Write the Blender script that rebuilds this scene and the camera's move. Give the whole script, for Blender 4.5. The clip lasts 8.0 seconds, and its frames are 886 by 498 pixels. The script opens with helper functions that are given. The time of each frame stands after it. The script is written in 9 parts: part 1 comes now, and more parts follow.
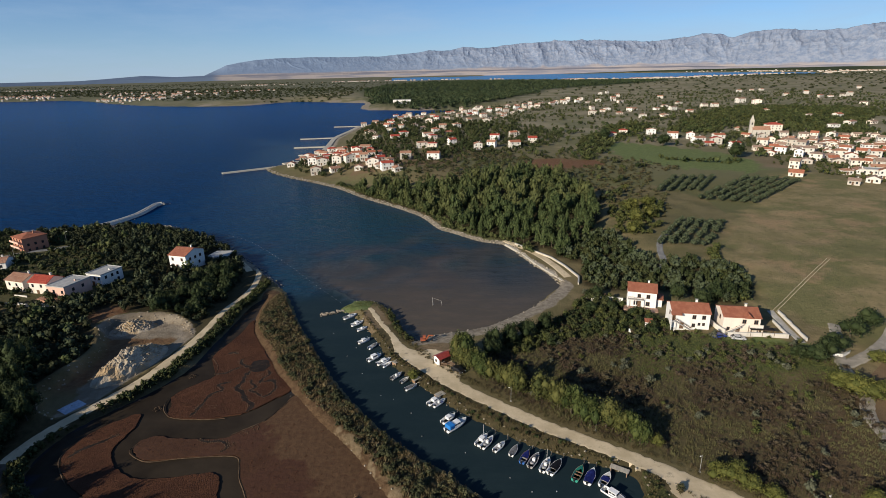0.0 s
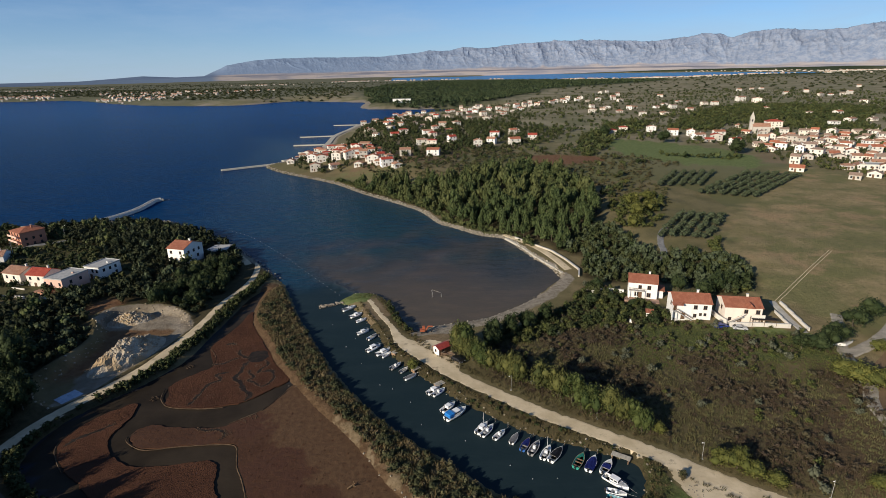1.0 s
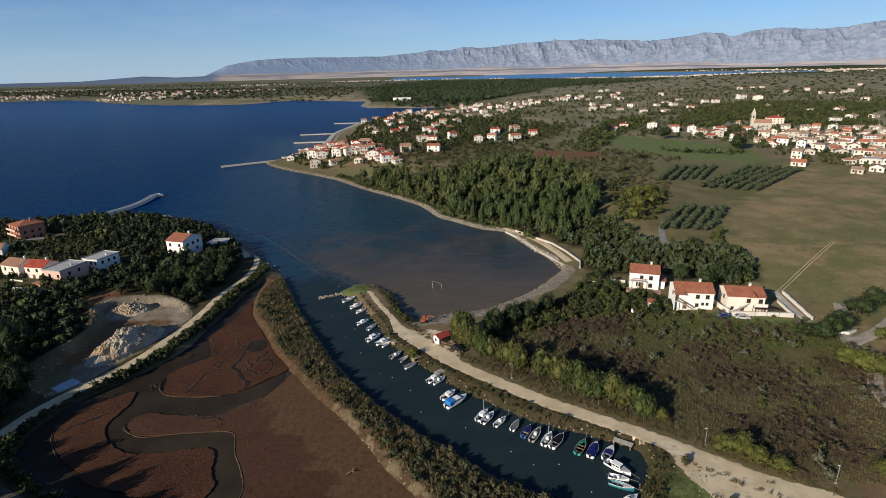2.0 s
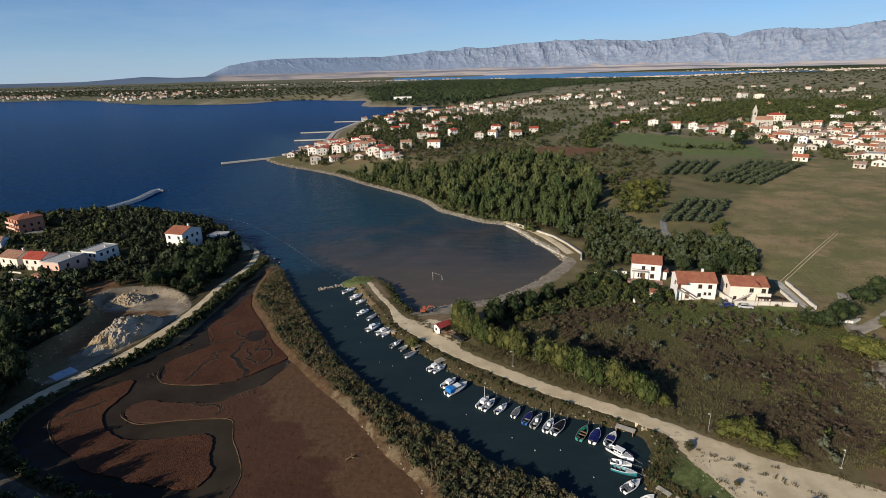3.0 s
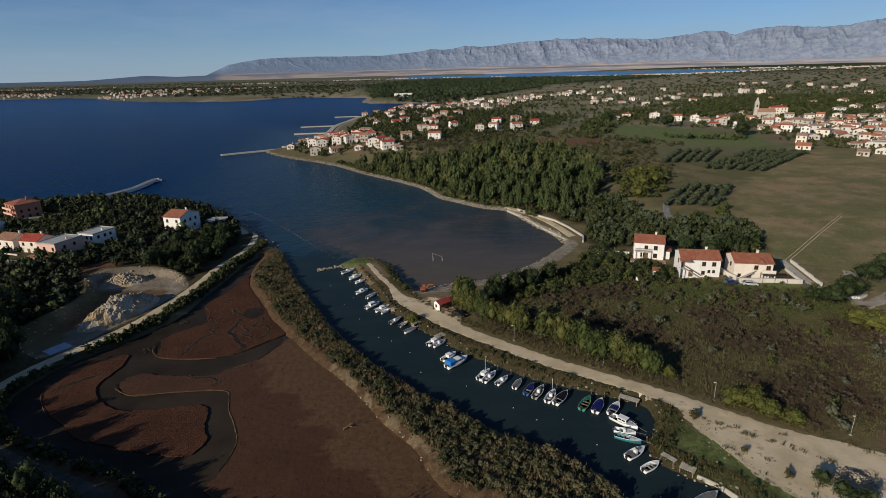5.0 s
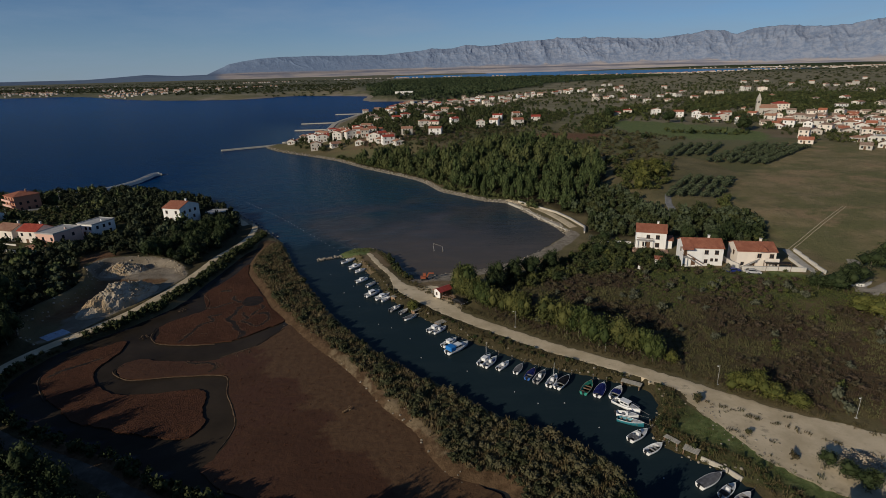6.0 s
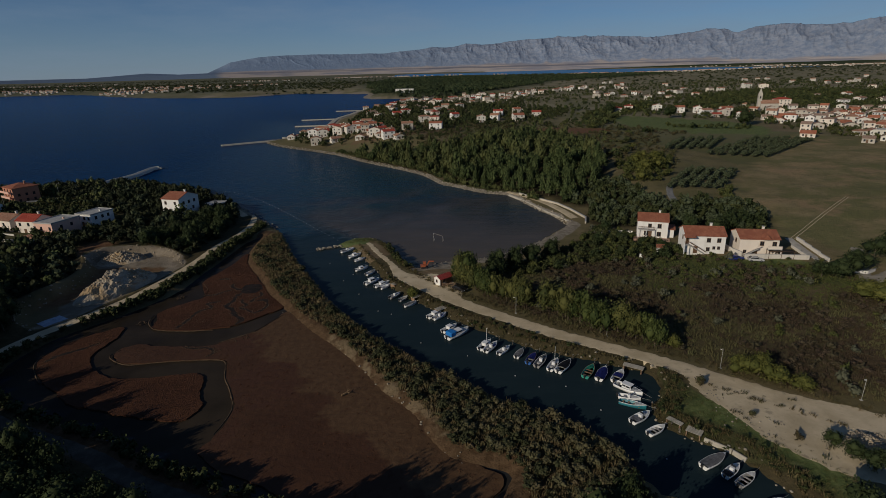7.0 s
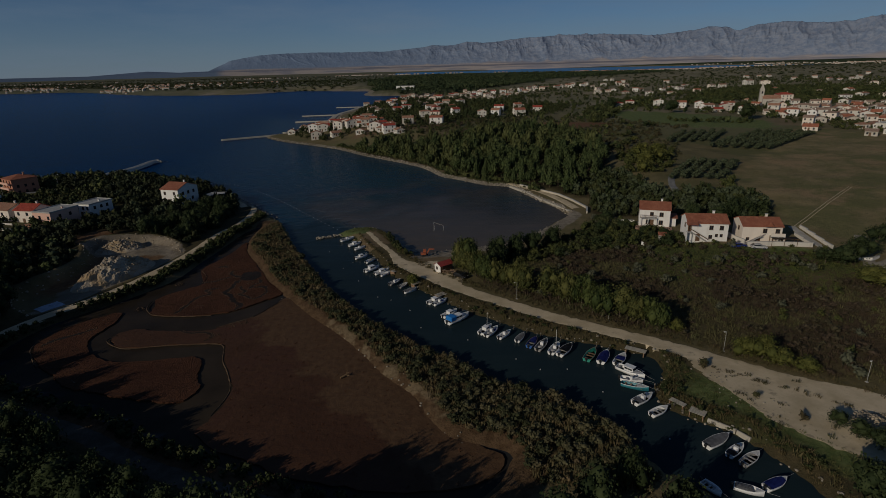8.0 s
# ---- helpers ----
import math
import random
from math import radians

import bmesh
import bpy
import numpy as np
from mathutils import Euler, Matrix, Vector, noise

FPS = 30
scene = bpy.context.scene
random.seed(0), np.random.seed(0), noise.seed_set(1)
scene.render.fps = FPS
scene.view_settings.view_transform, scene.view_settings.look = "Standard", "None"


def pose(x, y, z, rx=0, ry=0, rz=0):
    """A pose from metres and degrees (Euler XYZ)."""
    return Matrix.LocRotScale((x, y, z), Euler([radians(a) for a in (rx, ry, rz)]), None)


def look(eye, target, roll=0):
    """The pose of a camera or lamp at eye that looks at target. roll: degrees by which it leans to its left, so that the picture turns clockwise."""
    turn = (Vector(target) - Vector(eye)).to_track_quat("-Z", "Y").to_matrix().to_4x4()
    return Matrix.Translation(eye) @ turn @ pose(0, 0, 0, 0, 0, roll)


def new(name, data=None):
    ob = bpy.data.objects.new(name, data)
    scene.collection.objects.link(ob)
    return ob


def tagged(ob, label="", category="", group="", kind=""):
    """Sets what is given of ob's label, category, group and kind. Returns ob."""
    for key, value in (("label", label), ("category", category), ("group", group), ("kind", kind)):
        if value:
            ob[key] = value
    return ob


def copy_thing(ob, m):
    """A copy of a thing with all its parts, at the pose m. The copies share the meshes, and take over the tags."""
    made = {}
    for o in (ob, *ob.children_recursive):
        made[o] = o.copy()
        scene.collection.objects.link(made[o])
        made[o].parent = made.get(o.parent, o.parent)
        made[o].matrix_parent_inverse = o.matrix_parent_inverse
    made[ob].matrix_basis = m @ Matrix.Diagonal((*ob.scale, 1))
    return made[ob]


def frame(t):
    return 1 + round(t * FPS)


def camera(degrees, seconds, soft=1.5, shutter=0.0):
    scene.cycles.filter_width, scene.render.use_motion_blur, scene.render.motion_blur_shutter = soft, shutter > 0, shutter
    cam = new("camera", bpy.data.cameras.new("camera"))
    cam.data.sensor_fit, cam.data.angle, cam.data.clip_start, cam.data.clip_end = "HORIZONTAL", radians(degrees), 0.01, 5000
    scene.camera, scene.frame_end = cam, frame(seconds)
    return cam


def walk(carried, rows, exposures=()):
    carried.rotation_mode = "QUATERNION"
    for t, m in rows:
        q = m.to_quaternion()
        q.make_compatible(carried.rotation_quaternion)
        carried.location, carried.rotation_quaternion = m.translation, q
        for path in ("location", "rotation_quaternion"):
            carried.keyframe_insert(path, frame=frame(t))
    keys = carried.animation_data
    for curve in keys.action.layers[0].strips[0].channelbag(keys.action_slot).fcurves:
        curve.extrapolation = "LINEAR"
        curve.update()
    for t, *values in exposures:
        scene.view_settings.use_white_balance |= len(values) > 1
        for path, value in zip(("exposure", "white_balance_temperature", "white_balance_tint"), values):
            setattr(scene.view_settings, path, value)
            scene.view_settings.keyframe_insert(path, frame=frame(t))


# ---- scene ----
# ---------------------------------------------------------------- camera
cam = camera(79.5, 8.0, soft=0.85)
PATH = [
    (0, (0.49, -0.77, 81.40), (0.480, 1.127, 80.765), -1.28),
    (0.5, (0.52, -0.76, 79.70), (0.510, 1.137, 79.066), -1.31),
    (1, (0.55, -0.75, 78.02), (0.540, 1.147, 77.387), -1.34),
    (1.5, (0.60, -0.74, 76.29), (0.589, 1.157, 75.657), -1.38),
    (3, (0.63, -0.74, 70.95), (0.615, 1.158, 70.320), -1.46),
    (3.5, (0.64, -0.75, 69.23), (0.624, 1.148, 68.600), -1.48),
    (4, (0.66, -0.77, 67.46), (0.643, 1.128, 66.829), -1.50),
    (4.5, (0.655, -0.78, 65.71), (0.638, 1.118, 65.079), -1.51),
    (6, (0.64, -0.79, 60.34), (0.619, 1.107, 59.708), -1.52),
    (6.5, (0.65, -0.77, 58.58), (0.628, 1.127, 57.947), -1.52),
    (7, (0.66, -0.74, 56.84), (0.637, 1.156, 56.205), -1.52),
    (7.5, (0.68, -0.73, 55.13), (0.655, 1.166, 54.492), -1.52),
    (8, (0.69, -0.72, 53.40), (0.664, 1.176, 52.760), -1.52),
]
walk(cam, [(t, look(eye, target, roll)) for t, eye, target, roll in PATH],
     exposures=[(0, 0.33, 6050, 9), (3.5, 0.33, 6050, 9), (4.0, 0.26, 6050, 9), (4.5, 0.06, 6050, 9), (6.0, -0.48, 6050, 9), (6.5, -0.67, 6050, 9), (7.0, -0.9, 6050, 9), (7.5, -1.15, 6050, 9), (8.0, -1.43, 6050, 9)])

# ---------------------------------------------------------------- world and sun
SUN_EL, SUN_AZ = radians(21), math.atan2(0.72, 0.70)   # the shadows fall towards (0.72, 0.70)
SHADE = Vector((math.sin(SUN_AZ) * math.cos(SUN_EL), math.cos(SUN_AZ) * math.cos(SUN_EL), -math.sin(SUN_EL)))
world = bpy.data.worlds.new("sky")
scene.world = world
world.use_nodes = True
wn = world.node_tree.nodes
sky = wn.new("ShaderNodeTexSky")
sky.sky_type, sky.sun_disc = "NISHITA", False
sky.sun_elevation, sky.sun_rotation = SUN_EL, SUN_AZ + math.pi
sky.air_density, sky.dust_density, sky.ozone_density, sky.altitude = 0.85, 0.0, 6.0, 600.0
aim = wn.new("ShaderNodeTexCoord").outputs["Generated"]
parts_ = wn.new("ShaderNodeSeparateXYZ")
low = wn.new("ShaderNodeMapRange")
stretch = wn.new("ShaderNodeMapping")
wisp = wn.new("ShaderNodeTexNoise")
veil = wn.new("ShaderNodeMapRange")
add = wn.new("ShaderNodeMath")
airy = wn.new("ShaderNodeMix")
airy.data_type = "RGBA"
world.node_tree.links.new(aim, parts_.inputs[0])
world.node_tree.links.new(parts_.outputs[2], low.inputs[0])
for i, v in ((1, 0.0), (2, 0.14), (3, 0.55), (4, 0.03)):
    low.inputs[i].default_value = v
stretch.inputs["Scale"].default_value = (1.6, 1.6, 9.0)
stretch.inputs["Rotation"].default_value = (0.0, 0.22, 0.0)
world.node_tree.links.new(aim, stretch.inputs["Vector"])
world.node_tree.links.new(stretch.outputs[0], wisp.inputs["Vector"])
wisp.inputs["Scale"].default_value, wisp.inputs["Detail"].default_value, wisp.inputs["Roughness"].default_value = 2.1, 6.0, 0.62
world.node_tree.links.new(wisp.outputs["Fac"], veil.inputs[0])
for i, v in ((1, 0.44), (2, 0.74), (3, 0.0), (4, 0.30)):
    veil.inputs[i].default_value = v
add.operation, add.use_clamp = "ADD", True
world.node_tree.links.new(low.outputs[0], add.inputs[0])
world.node_tree.links.new(veil.outputs[0], add.inputs[1])
world.node_tree.links.new(add.outputs[0], airy.inputs[0])
world.node_tree.links.new(sky.outputs[0], airy.inputs[6])
airy.inputs[7].default_value = (4.3, 5.5, 7.0, 1.0)
world.node_tree.links.new(airy.outputs[2], wn["Background"].inputs[0])
wn["Background"].inputs[1].default_value = 0.075
sun = new("sun", bpy.data.lights.new("sun", "SUN"))
sun.data.energy, sun.data.angle, sun.data.color = 5.0, radians(0.6), (1.0, 0.85, 0.64)
sun.matrix_world = look((0, 0, 300), Vector((0, 0, 300)) + SHADE)


# ---------------------------------------------------------------- materials
class Nodes:
    """A short hand for node materials."""

    def __init__(self, name, rough=0.8, spec=0.3, metal=0.0):
        self.m = bpy.data.materials.new(name)
        self.m.use_nodes = True
        self.t = self.m.node_tree
        self.b = self.t.nodes["Principled BSDF"]
        self.b.inputs["Roughness"].default_value = rough
        self.b.inputs["Specular IOR Level"].default_value = spec
        self.b.inputs["Metallic"].default_value = metal
        self.geo = self.t.nodes.new("ShaderNodeNewGeometry").outputs["Position"]

    def set(self, socket, v):
        if isinstance(v, (int, float)):
            socket.default_value = v
        elif isinstance(v, (tuple, list)):
            socket.default_value = (*v, 1.0) if len(v) == 3 and socket.type == "RGBA" else v
        else:
            self.t.links.new(v, socket)

    def noise(self, scale, detail=3.0, rough=0.55, vec=None, stretch=None, kind="ShaderNodeTexNoise"):
        vec = vec or self.geo
        if stretch:
            mp = self.t.nodes.new("ShaderNodeMapping")
            mp.inputs["Scale"].default_value = stretch
            self.t.links.new(vec, mp.inputs["Vector"])
            vec = mp.outputs[0]
        n = self.t.nodes.new(kind)
        n.inputs["Scale"].default_value = scale
        if kind == "ShaderNodeTexNoise":
            n.inputs["Detail"].default_value, n.inputs["Roughness"].default_value = detail, rough
            out = n.outputs["Fac"]
        else:
            out = n.outputs["Distance"]
        self.t.links.new(vec, n.inputs["Vector"])
        return out

    def ramp(self, fac, lo, hi, a=0.0, b=1.0):
        n = self.t.nodes.new("ShaderNodeMapRange")
        n.interpolation_type = "SMOOTHSTEP"
        for i, v in enumerate((fac, lo, hi, a, b)):
            self.set(n.inputs[i], v)
        return n.outputs[0]

    def mix(self, fac, a, b, mode="MIX"):
        n = self.t.nodes.new("ShaderNodeMix")
        n.data_type, n.blend_type = "RGBA", mode
        self.set(n.inputs[0], fac), self.set(n.inputs[6], a), self.set(n.inputs[7], b)
        return n.outputs[2]

    def math(self, op, a, b=0.0):
        n = self.t.nodes.new("ShaderNodeMath")
        n.operation = op
        self.set(n.inputs[0], a), self.set(n.inputs[1], b)
        return n.outputs[0]

    def attr(self, name):
        n = self.t.nodes.new("ShaderNodeAttribute")
        n.attribute_name = name
        s = self.t.nodes.new("ShaderNodeSeparateColor")
        self.t.links.new(n.outputs["Color"], s.inputs[0])
        return s.outputs[0], s.outputs[1], s.outputs[2], n.outputs["Alpha"]

    def random(self):
        return self.t.nodes.new("ShaderNodeObjectInfo").outputs["Random"]

    def island(self):
        return self.t.nodes.new("ShaderNodeNewGeometry").outputs["Random Per Island"]

    def local(self):
        return self.t.nodes.new("ShaderNodeTexCoord").outputs["Object"]

    def bump(self, height, strength=0.4, distance=0.1):
        n = self.t.nodes.new("ShaderNodeBump")
        n.inputs["Strength"].default_value, n.inputs["Distance"].default_value = strength, distance
        self.t.links.new(height, n.inputs["Height"])
        self.t.links.new(n.outputs[0], self.b.inputs["Normal"])

    def done(self, colour):
        self.set(self.b.inputs["Base Color"], colour)
        return self.m


def worn(name, a, b, scale=2.0, rough=0.75, spec=0.3, metal=0.0, bump=0.0, vary=0.0, fine=None, local=False):
    """Two tones at two scales, with a little change from object to object."""
    n = Nodes(name, rough, spec, metal)
    vec = n.local() if local else None
    coarse, grain = n.noise(scale, 4, vec=vec), n.noise((fine or scale * 9), 3, vec=vec)
    c = n.mix(n.ramp(coarse, 0.35, 0.68), a, b)
    c = n.mix(n.ramp(grain, 0.35, 0.75, 0.0, 0.35), c, tuple(v * 0.6 for v in a))
    if vary:
        c = n.mix(n.math("MULTIPLY", n.random(), vary), c, tuple(min(1, v * 0.45) for v in b))
    if bump:
        n.bump(grain, bump, 0.08)
    return n.done(c)


# ---------------------------------------------------------------- the lie of the land
FAR, REACH, MID_EYE = 1200.0, 3500.0, 66.0


def squeeze(x, y, z):
    """The far country drawn in to under five kilometres, along the sight lines from a middle height."""
    x, y, z = (np.asarray(v, float) for v in (x, y, z))
    r = np.maximum(np.hypot(x, y), 1e-6)
    d = np.where(r <= FAR, r, FAR + REACH * (1 - np.exp(-(np.maximum(r, FAR) - FAR) / REACH)))
    k = d / r
    return x * k, y * k, MID_EYE - (MID_EYE - z) * k


def smooth(points, closed=True, steps=5):
    """A Catmull-Rom curve through the points."""
    p = np.array(points, float)
    n, out = len(p), []
    for i in range(n if closed else n - 1):
        a, b, c, d = (p[j % n] if closed else p[min(max(j, 0), n - 1)] for j in (i - 1, i, i + 1, i + 2))
        for s in np.arange(steps) / steps:
            out.append(0.5 * (2 * b + (c - a) * s + (2 * a - 5 * b + 4 * c - d) * s * s + (3 * b - a - 3 * c + d) * s ** 3))
    return np.array(out if closed else out + [p[-1]])


def edge_distance(x, y, curve, closed=True):
    q = np.roll(curve, -1, 0) if closed else curve[1:]
    if x.size == 1:
        p = curve if closed else curve[:-1]
        d = q - p
        s = np.clip(((x - p[:, 0]) * d[:, 0] + (y - p[:, 1]) * d[:, 1]) / ((d * d).sum(1) + 1e-12), 0, 1)
        return np.full(x.shape, math.sqrt(((x - p[:, 0] - s * d[:, 0]) ** 2 + (y - p[:, 1] - s * d[:, 1]) ** 2).min()))
    best = np.full(x.shape, 1e18)
    for (ax, ay), (bx, by) in zip(curve if closed else curve[:-1], q):
        dx, dy = bx - ax, by - ay
        s = np.clip(((x - ax) * dx + (y - ay) * dy) / (dx * dx + dy * dy + 1e-12), 0, 1)
        best = np.minimum(best, (x - ax - s * dx) ** 2 + (y - ay - s * dy) ** 2)
    return np.sqrt(best)


def inside(x, y, curve):
    """Signed distance, positive inside the closed curve."""
    odd = np.zeros(x.shape, bool)
    if x.size == 1:
        a, b = curve, np.roll(curve, -1, 0)
        dy = np.where(b[:, 1] == a[:, 1], 1.0, b[:, 1] - a[:, 1])
        hits = ((a[:, 1] > y) != (b[:, 1] > y)) & (x < (b[:, 0] - a[:, 0]) * (y - a[:, 1]) / dy + a[:, 0])
        return (1 if hits.sum() % 2 else -1) * edge_distance(x, y, curve)
    for (ax, ay), (bx, by) in zip(curve, np.roll(curve, -1, 0)):
        if ay != by:
            odd ^= ((ay > y) != (by > y)) & (x < (bx - ax) * (y - ay) / (by - ay) + ax)
    return np.where(odd, 1, -1) * edge_distance(x, y, curve)


def step(v, lo, hi):
    s = np.clip((v - lo) / (hi - lo), 0, 1)
    return s * s * (3 - 2 * s)


def ripple(x, y, size, seed=0):
    """Cheap smooth noise, about -1 to 1."""
    out = 0
    for k in range(6):
        a = seed * 1.7 + k * 2.399
        f = (1 + 0.37 * k) / size
        out = out + np.sin((x * math.cos(a) + y * math.sin(a)) * f * 6.283 + 1.3 * k + seed
                           + 1.5 * np.sin((x * math.sin(a) - y * math.cos(a)) * f * 3.9 + k))
    return out / 4.0


def lattice(x, y, seed=0):
    """Smooth value noise on a unit lattice, 0 to 1."""
    xi, yi = np.floor(x), np.floor(y)
    u, v = x - xi, y - yi
    u, v = u * u * u * (u * (u * 6 - 15) + 10), v * v * v * (v * (v * 6 - 15) + 10)
    h = lambda a, b: np.modf(np.abs(np.sin(a * 127.1 + b * 311.7 + seed * 74.7) * 43758.5453))[0]
    return (h(xi, yi) * (1 - u) + h(xi + 1, yi) * u) * (1 - v) + (h(xi, yi + 1) * (1 - u) + h(xi + 1, yi + 1) * u) * v


def crags(x, y, octaves=6, seed=0):
    """Ridged noise with sharp crests, about 0 to 1."""
    out, amp, weight, total = 0, 1.0, 1.0, 0.0
    for k in range(octaves):
        r = (1 - np.abs(2 * lattice(x, y, seed + k) - 1)) ** 2
        out, total = out + amp * r * weight, total + amp
        weight, amp = np.clip(r * 1.6, 0, 1), amp * 0.55
        x, y = 1.93 * x + 0.31 * y, 1.93 * y - 0.27 * x
    return out / total


W = 90000
MAIN = np.vstack([smooth([(-39, 174), (-33, 171), (-26, 159), (-22, 151), (-18, 141), (-15, 135), (-8, 126), (-2, 119), (5, 111.5),
                          (11, 106.5), (17, 101.5), (23, 98), (29, 95.5), (34, 92.5), (39, 89.5), (39, 84), (36, 80), (35, 76), (37, 72),
                          (40, 69.5), (43, 67), (46, 62), (48, 56), (54, 42), (62, 15), (70, -40)], False),
                  [(75, -200), (75, -900), (W, -900), (W, W), (-W, W), (-W, 4000), (-3200, 2600)],
                  smooth([(-1780, 2220), (-1480, 2220), (-1150, 1900), (-860, 1640), (-570, 1540), (-460, 1700), (-290, 1590), (-215, 1530),
                          (-205, 1400), (-180, 1260), (-100, 1215), (20, 1185), (115, 1170), (40, 1115), (-40, 1050), (-100, 960), (-128, 860),
                          (-138, 710), (-130, 627), (-124, 524), (-150, 500), (-160, 480), (-136, 445), (-99, 410), (-77, 387), (-56, 357), (-30, 326), (-13, 302),
                          (-3, 277), (4, 269), (18, 253), (29, 247), (34, 233), (39, 217), (44, 204), (45, 194), (40, 186), (31, 174), (22, 166),
                          (12, 159), (-2, 155), (-9, 151), (-13, 156), (-16, 163), (-20, 174), (-27, 182), (-34, 183)], False)])
LEFT = np.vstack([smooth([(-63, 193), (-57, 180), (-51, 166), (-45, 154), (-37, 139), (-29, 125), (-21, 113), (-13, 103.5), (-5, 95.5),
                          (3, 88.5), (9, 82.5), (16, 78.5), (21, 74.5), (26, 70), (27, 65), (29, 60), (33, 56), (38, 46), (46, 20), (55, -40)], False),
                  [(58, -900), (-W, -900), (-W, 0), (-1500, 240)],
                  smooth([(-400, 285), (-251, 287), (-232, 289), (-213, 293), (-189, 296), (-157, 293), (-134, 274), (-114, 258), (-95, 235),
                          (-80, 216), (-71, 204), (-66, 197)], False)])
LAGOON = smooth([(-69.5, 186), (-72, 179), (-73, 163), (-74, 151), (-75, 137), (-78, 129), (-82, 122), (-86.5, 116), (-91, 109), (-93, 101),
                 (-92, 94), (-88, 89), (-80, 83), (-68, 77.5), (-56, 72.5), (-44, 66.5), (-30, 60.5), (-18, 56), (-6, 52.5), (4, 55),
                 (9, 63), (4, 65), (0, 66.5), (-4, 72), (-6, 77), (-12, 84), (-18, 93), (-24, 101), (-32, 110), (-37, 116.5), (-41.5, 123),
                 (-48, 131.5), (-55, 144), (-63, 157), (-67, 170), (-68, 180), (-68.5, 186)])
STRAIT = np.array([(-480, 5250), (-280, 5060), (80, 5140), (540, 4640), (870, 4000), (1180, 3690), (1590, 3780), (1960, 4090), (2420, 4390), (2900, 4150), (3560, 5230),
                   (3630, 5860), (3530, 7530), (2940, 9240), (2130, 10260), (1240, 12300), (850, 11800), (720, 9360), (140, 8830), (-530, 9730), (-800, 9000)], float)
QUARRY = smooth([(-107, 120), (-106, 130), (-105, 140), (-108, 150), (-113, 159), (-107, 165.5), (-96, 167), (-87, 161), (-83, 154), (-84, 144), (-87, 134), (-90.5, 124), (-93, 117), (-99, 112)])
ROAD_LEFT = smooth([(-84, 226), (-80, 214), (-77, 201), (-77, 187), (-79.5, 174), (-80, 157), (-81.5, 144), (-84.5, 130), (-89, 120), (-94.5, 110),
                    (-97.5, 101), (-97, 92), (-90, 83.5), (-80, 77.5), (-68, 72.5), (-56, 67.5), (-45, 61.5), (-30, 55.5), (-15, 50), (0, 44)], False)
ROAD_RIGHT = smooth([(-27, 174), (-22.5, 163), (-18, 154), (-13, 142), (-6, 133), (1, 124.7), (10, 116.3), (21, 107), (33, 98.5), (41, 93),
                     (50, 86), (60, 78), (72, 69), (92, 55), (130, 30)], False)
LOT = smooth([(45, 88), (52, 85), (60, 80.5), (72, 74), (95, 58), (80, 50), (66, 56), (56, 61), (50, 68), (47.5, 75), (45, 82)])

KIOSK_YARD = smooth([(-16, 146), (-8.6, 142.5), (-3.7, 143), (0.6, 138.5), (3.6, 130), (2.6, 124.5), (-4, 131), (-11, 138)])


def height(x, y):
    """The ground's height over the sea."""
    x, y = np.asarray(x, float), np.asarray(y, float)
    wob = 0.5 * ripple(x, y, 9, 1) * step(np.hypot(x, y), 1500, 600)
    m, l, g = inside(x, y, MAIN) + wob, inside(x, y, LEFT) + wob, inside(x, y, LAGOON) + 0.3 * wob
    m = np.minimum(m, -inside(x, y, STRAIT))
    shore = lambda d: np.where(d < 0, np.maximum(d * 0.22, -3.0), 0.9 * step(d, 0, 2.2))
    zm = shore(m) + 0.2 * step(m, 2, 8) + 1.5 * (1 - np.exp(-np.maximum(m - 10, 0) / 30)) + 5 * step(y + 0.15 * x, 115, 235) * step(m, 10, 60) + 3 * step(y, 200, 400) * step(m, 10, 80) + 0.25 * ripple(x, y, 40, 2) * step(m, 8, 40)
    zm = zm + 7 * step(np.hypot(x, y), 900, 4500) * step(m, 60, 900) * (0.6 + 0.4 * ripple(x, y, 1500, 4))
    zm = zm + 20 * step(-inside(x, y, STRAIT), 0, 1500) * step(x, 1500, 3600) * step(y - 1.1 * x, 200, 1500)
    hill = step(-x, 84, 118) * step(y, 96, 130)
    zl = shore(l) + 0.3 * step(l, 2, 8) + 2.6 * hill * step(l, 4, 25) + 0.2 * ripple(x, y, 30, 3) * step(l, 6, 20)
    zl = np.where(g > -2.0, np.minimum(zl, np.where(g > 0, np.maximum(-0.9, -g * 0.5), 1.1 * step(-g, 0, 2.0))), zl)
    q = inside(x, y, QUARRY)
    zl = np.where(q > -3, zl + (1.15 + 0.25 * ripple(x, y, 7, 5) - zl) * step(q, -0.8, 1.0), zl)
    zl = zl + 1.5 * np.exp(-((q + 1.6) / 1.3) ** 2) * np.maximum(step(-x, 96, 101), step(y, 150, 158)) * (edge_distance(x, y, ROAD_LEFT, False) > 5)
    road = edge_distance(x, y, ROAD_LEFT, False)
    zl = zl + (1.2 - zl) * step(road, 6, 2.6) * (zl > 0.35)
    road = np.minimum(edge_distance(x, y, ROAD_RIGHT, False), np.minimum(np.maximum(-inside(x, y, LOT), 0), np.maximum(-inside(x, y, KIOSK_YARD), 0)))
    zm = zm + (1.2 - zm) * step(road, 7, 3.2) * (zm > 0.35)
    return np.maximum(zm, zl)


def ground_z(x, y):
    return float(height(np.array([x]), np.array([y]))[0])


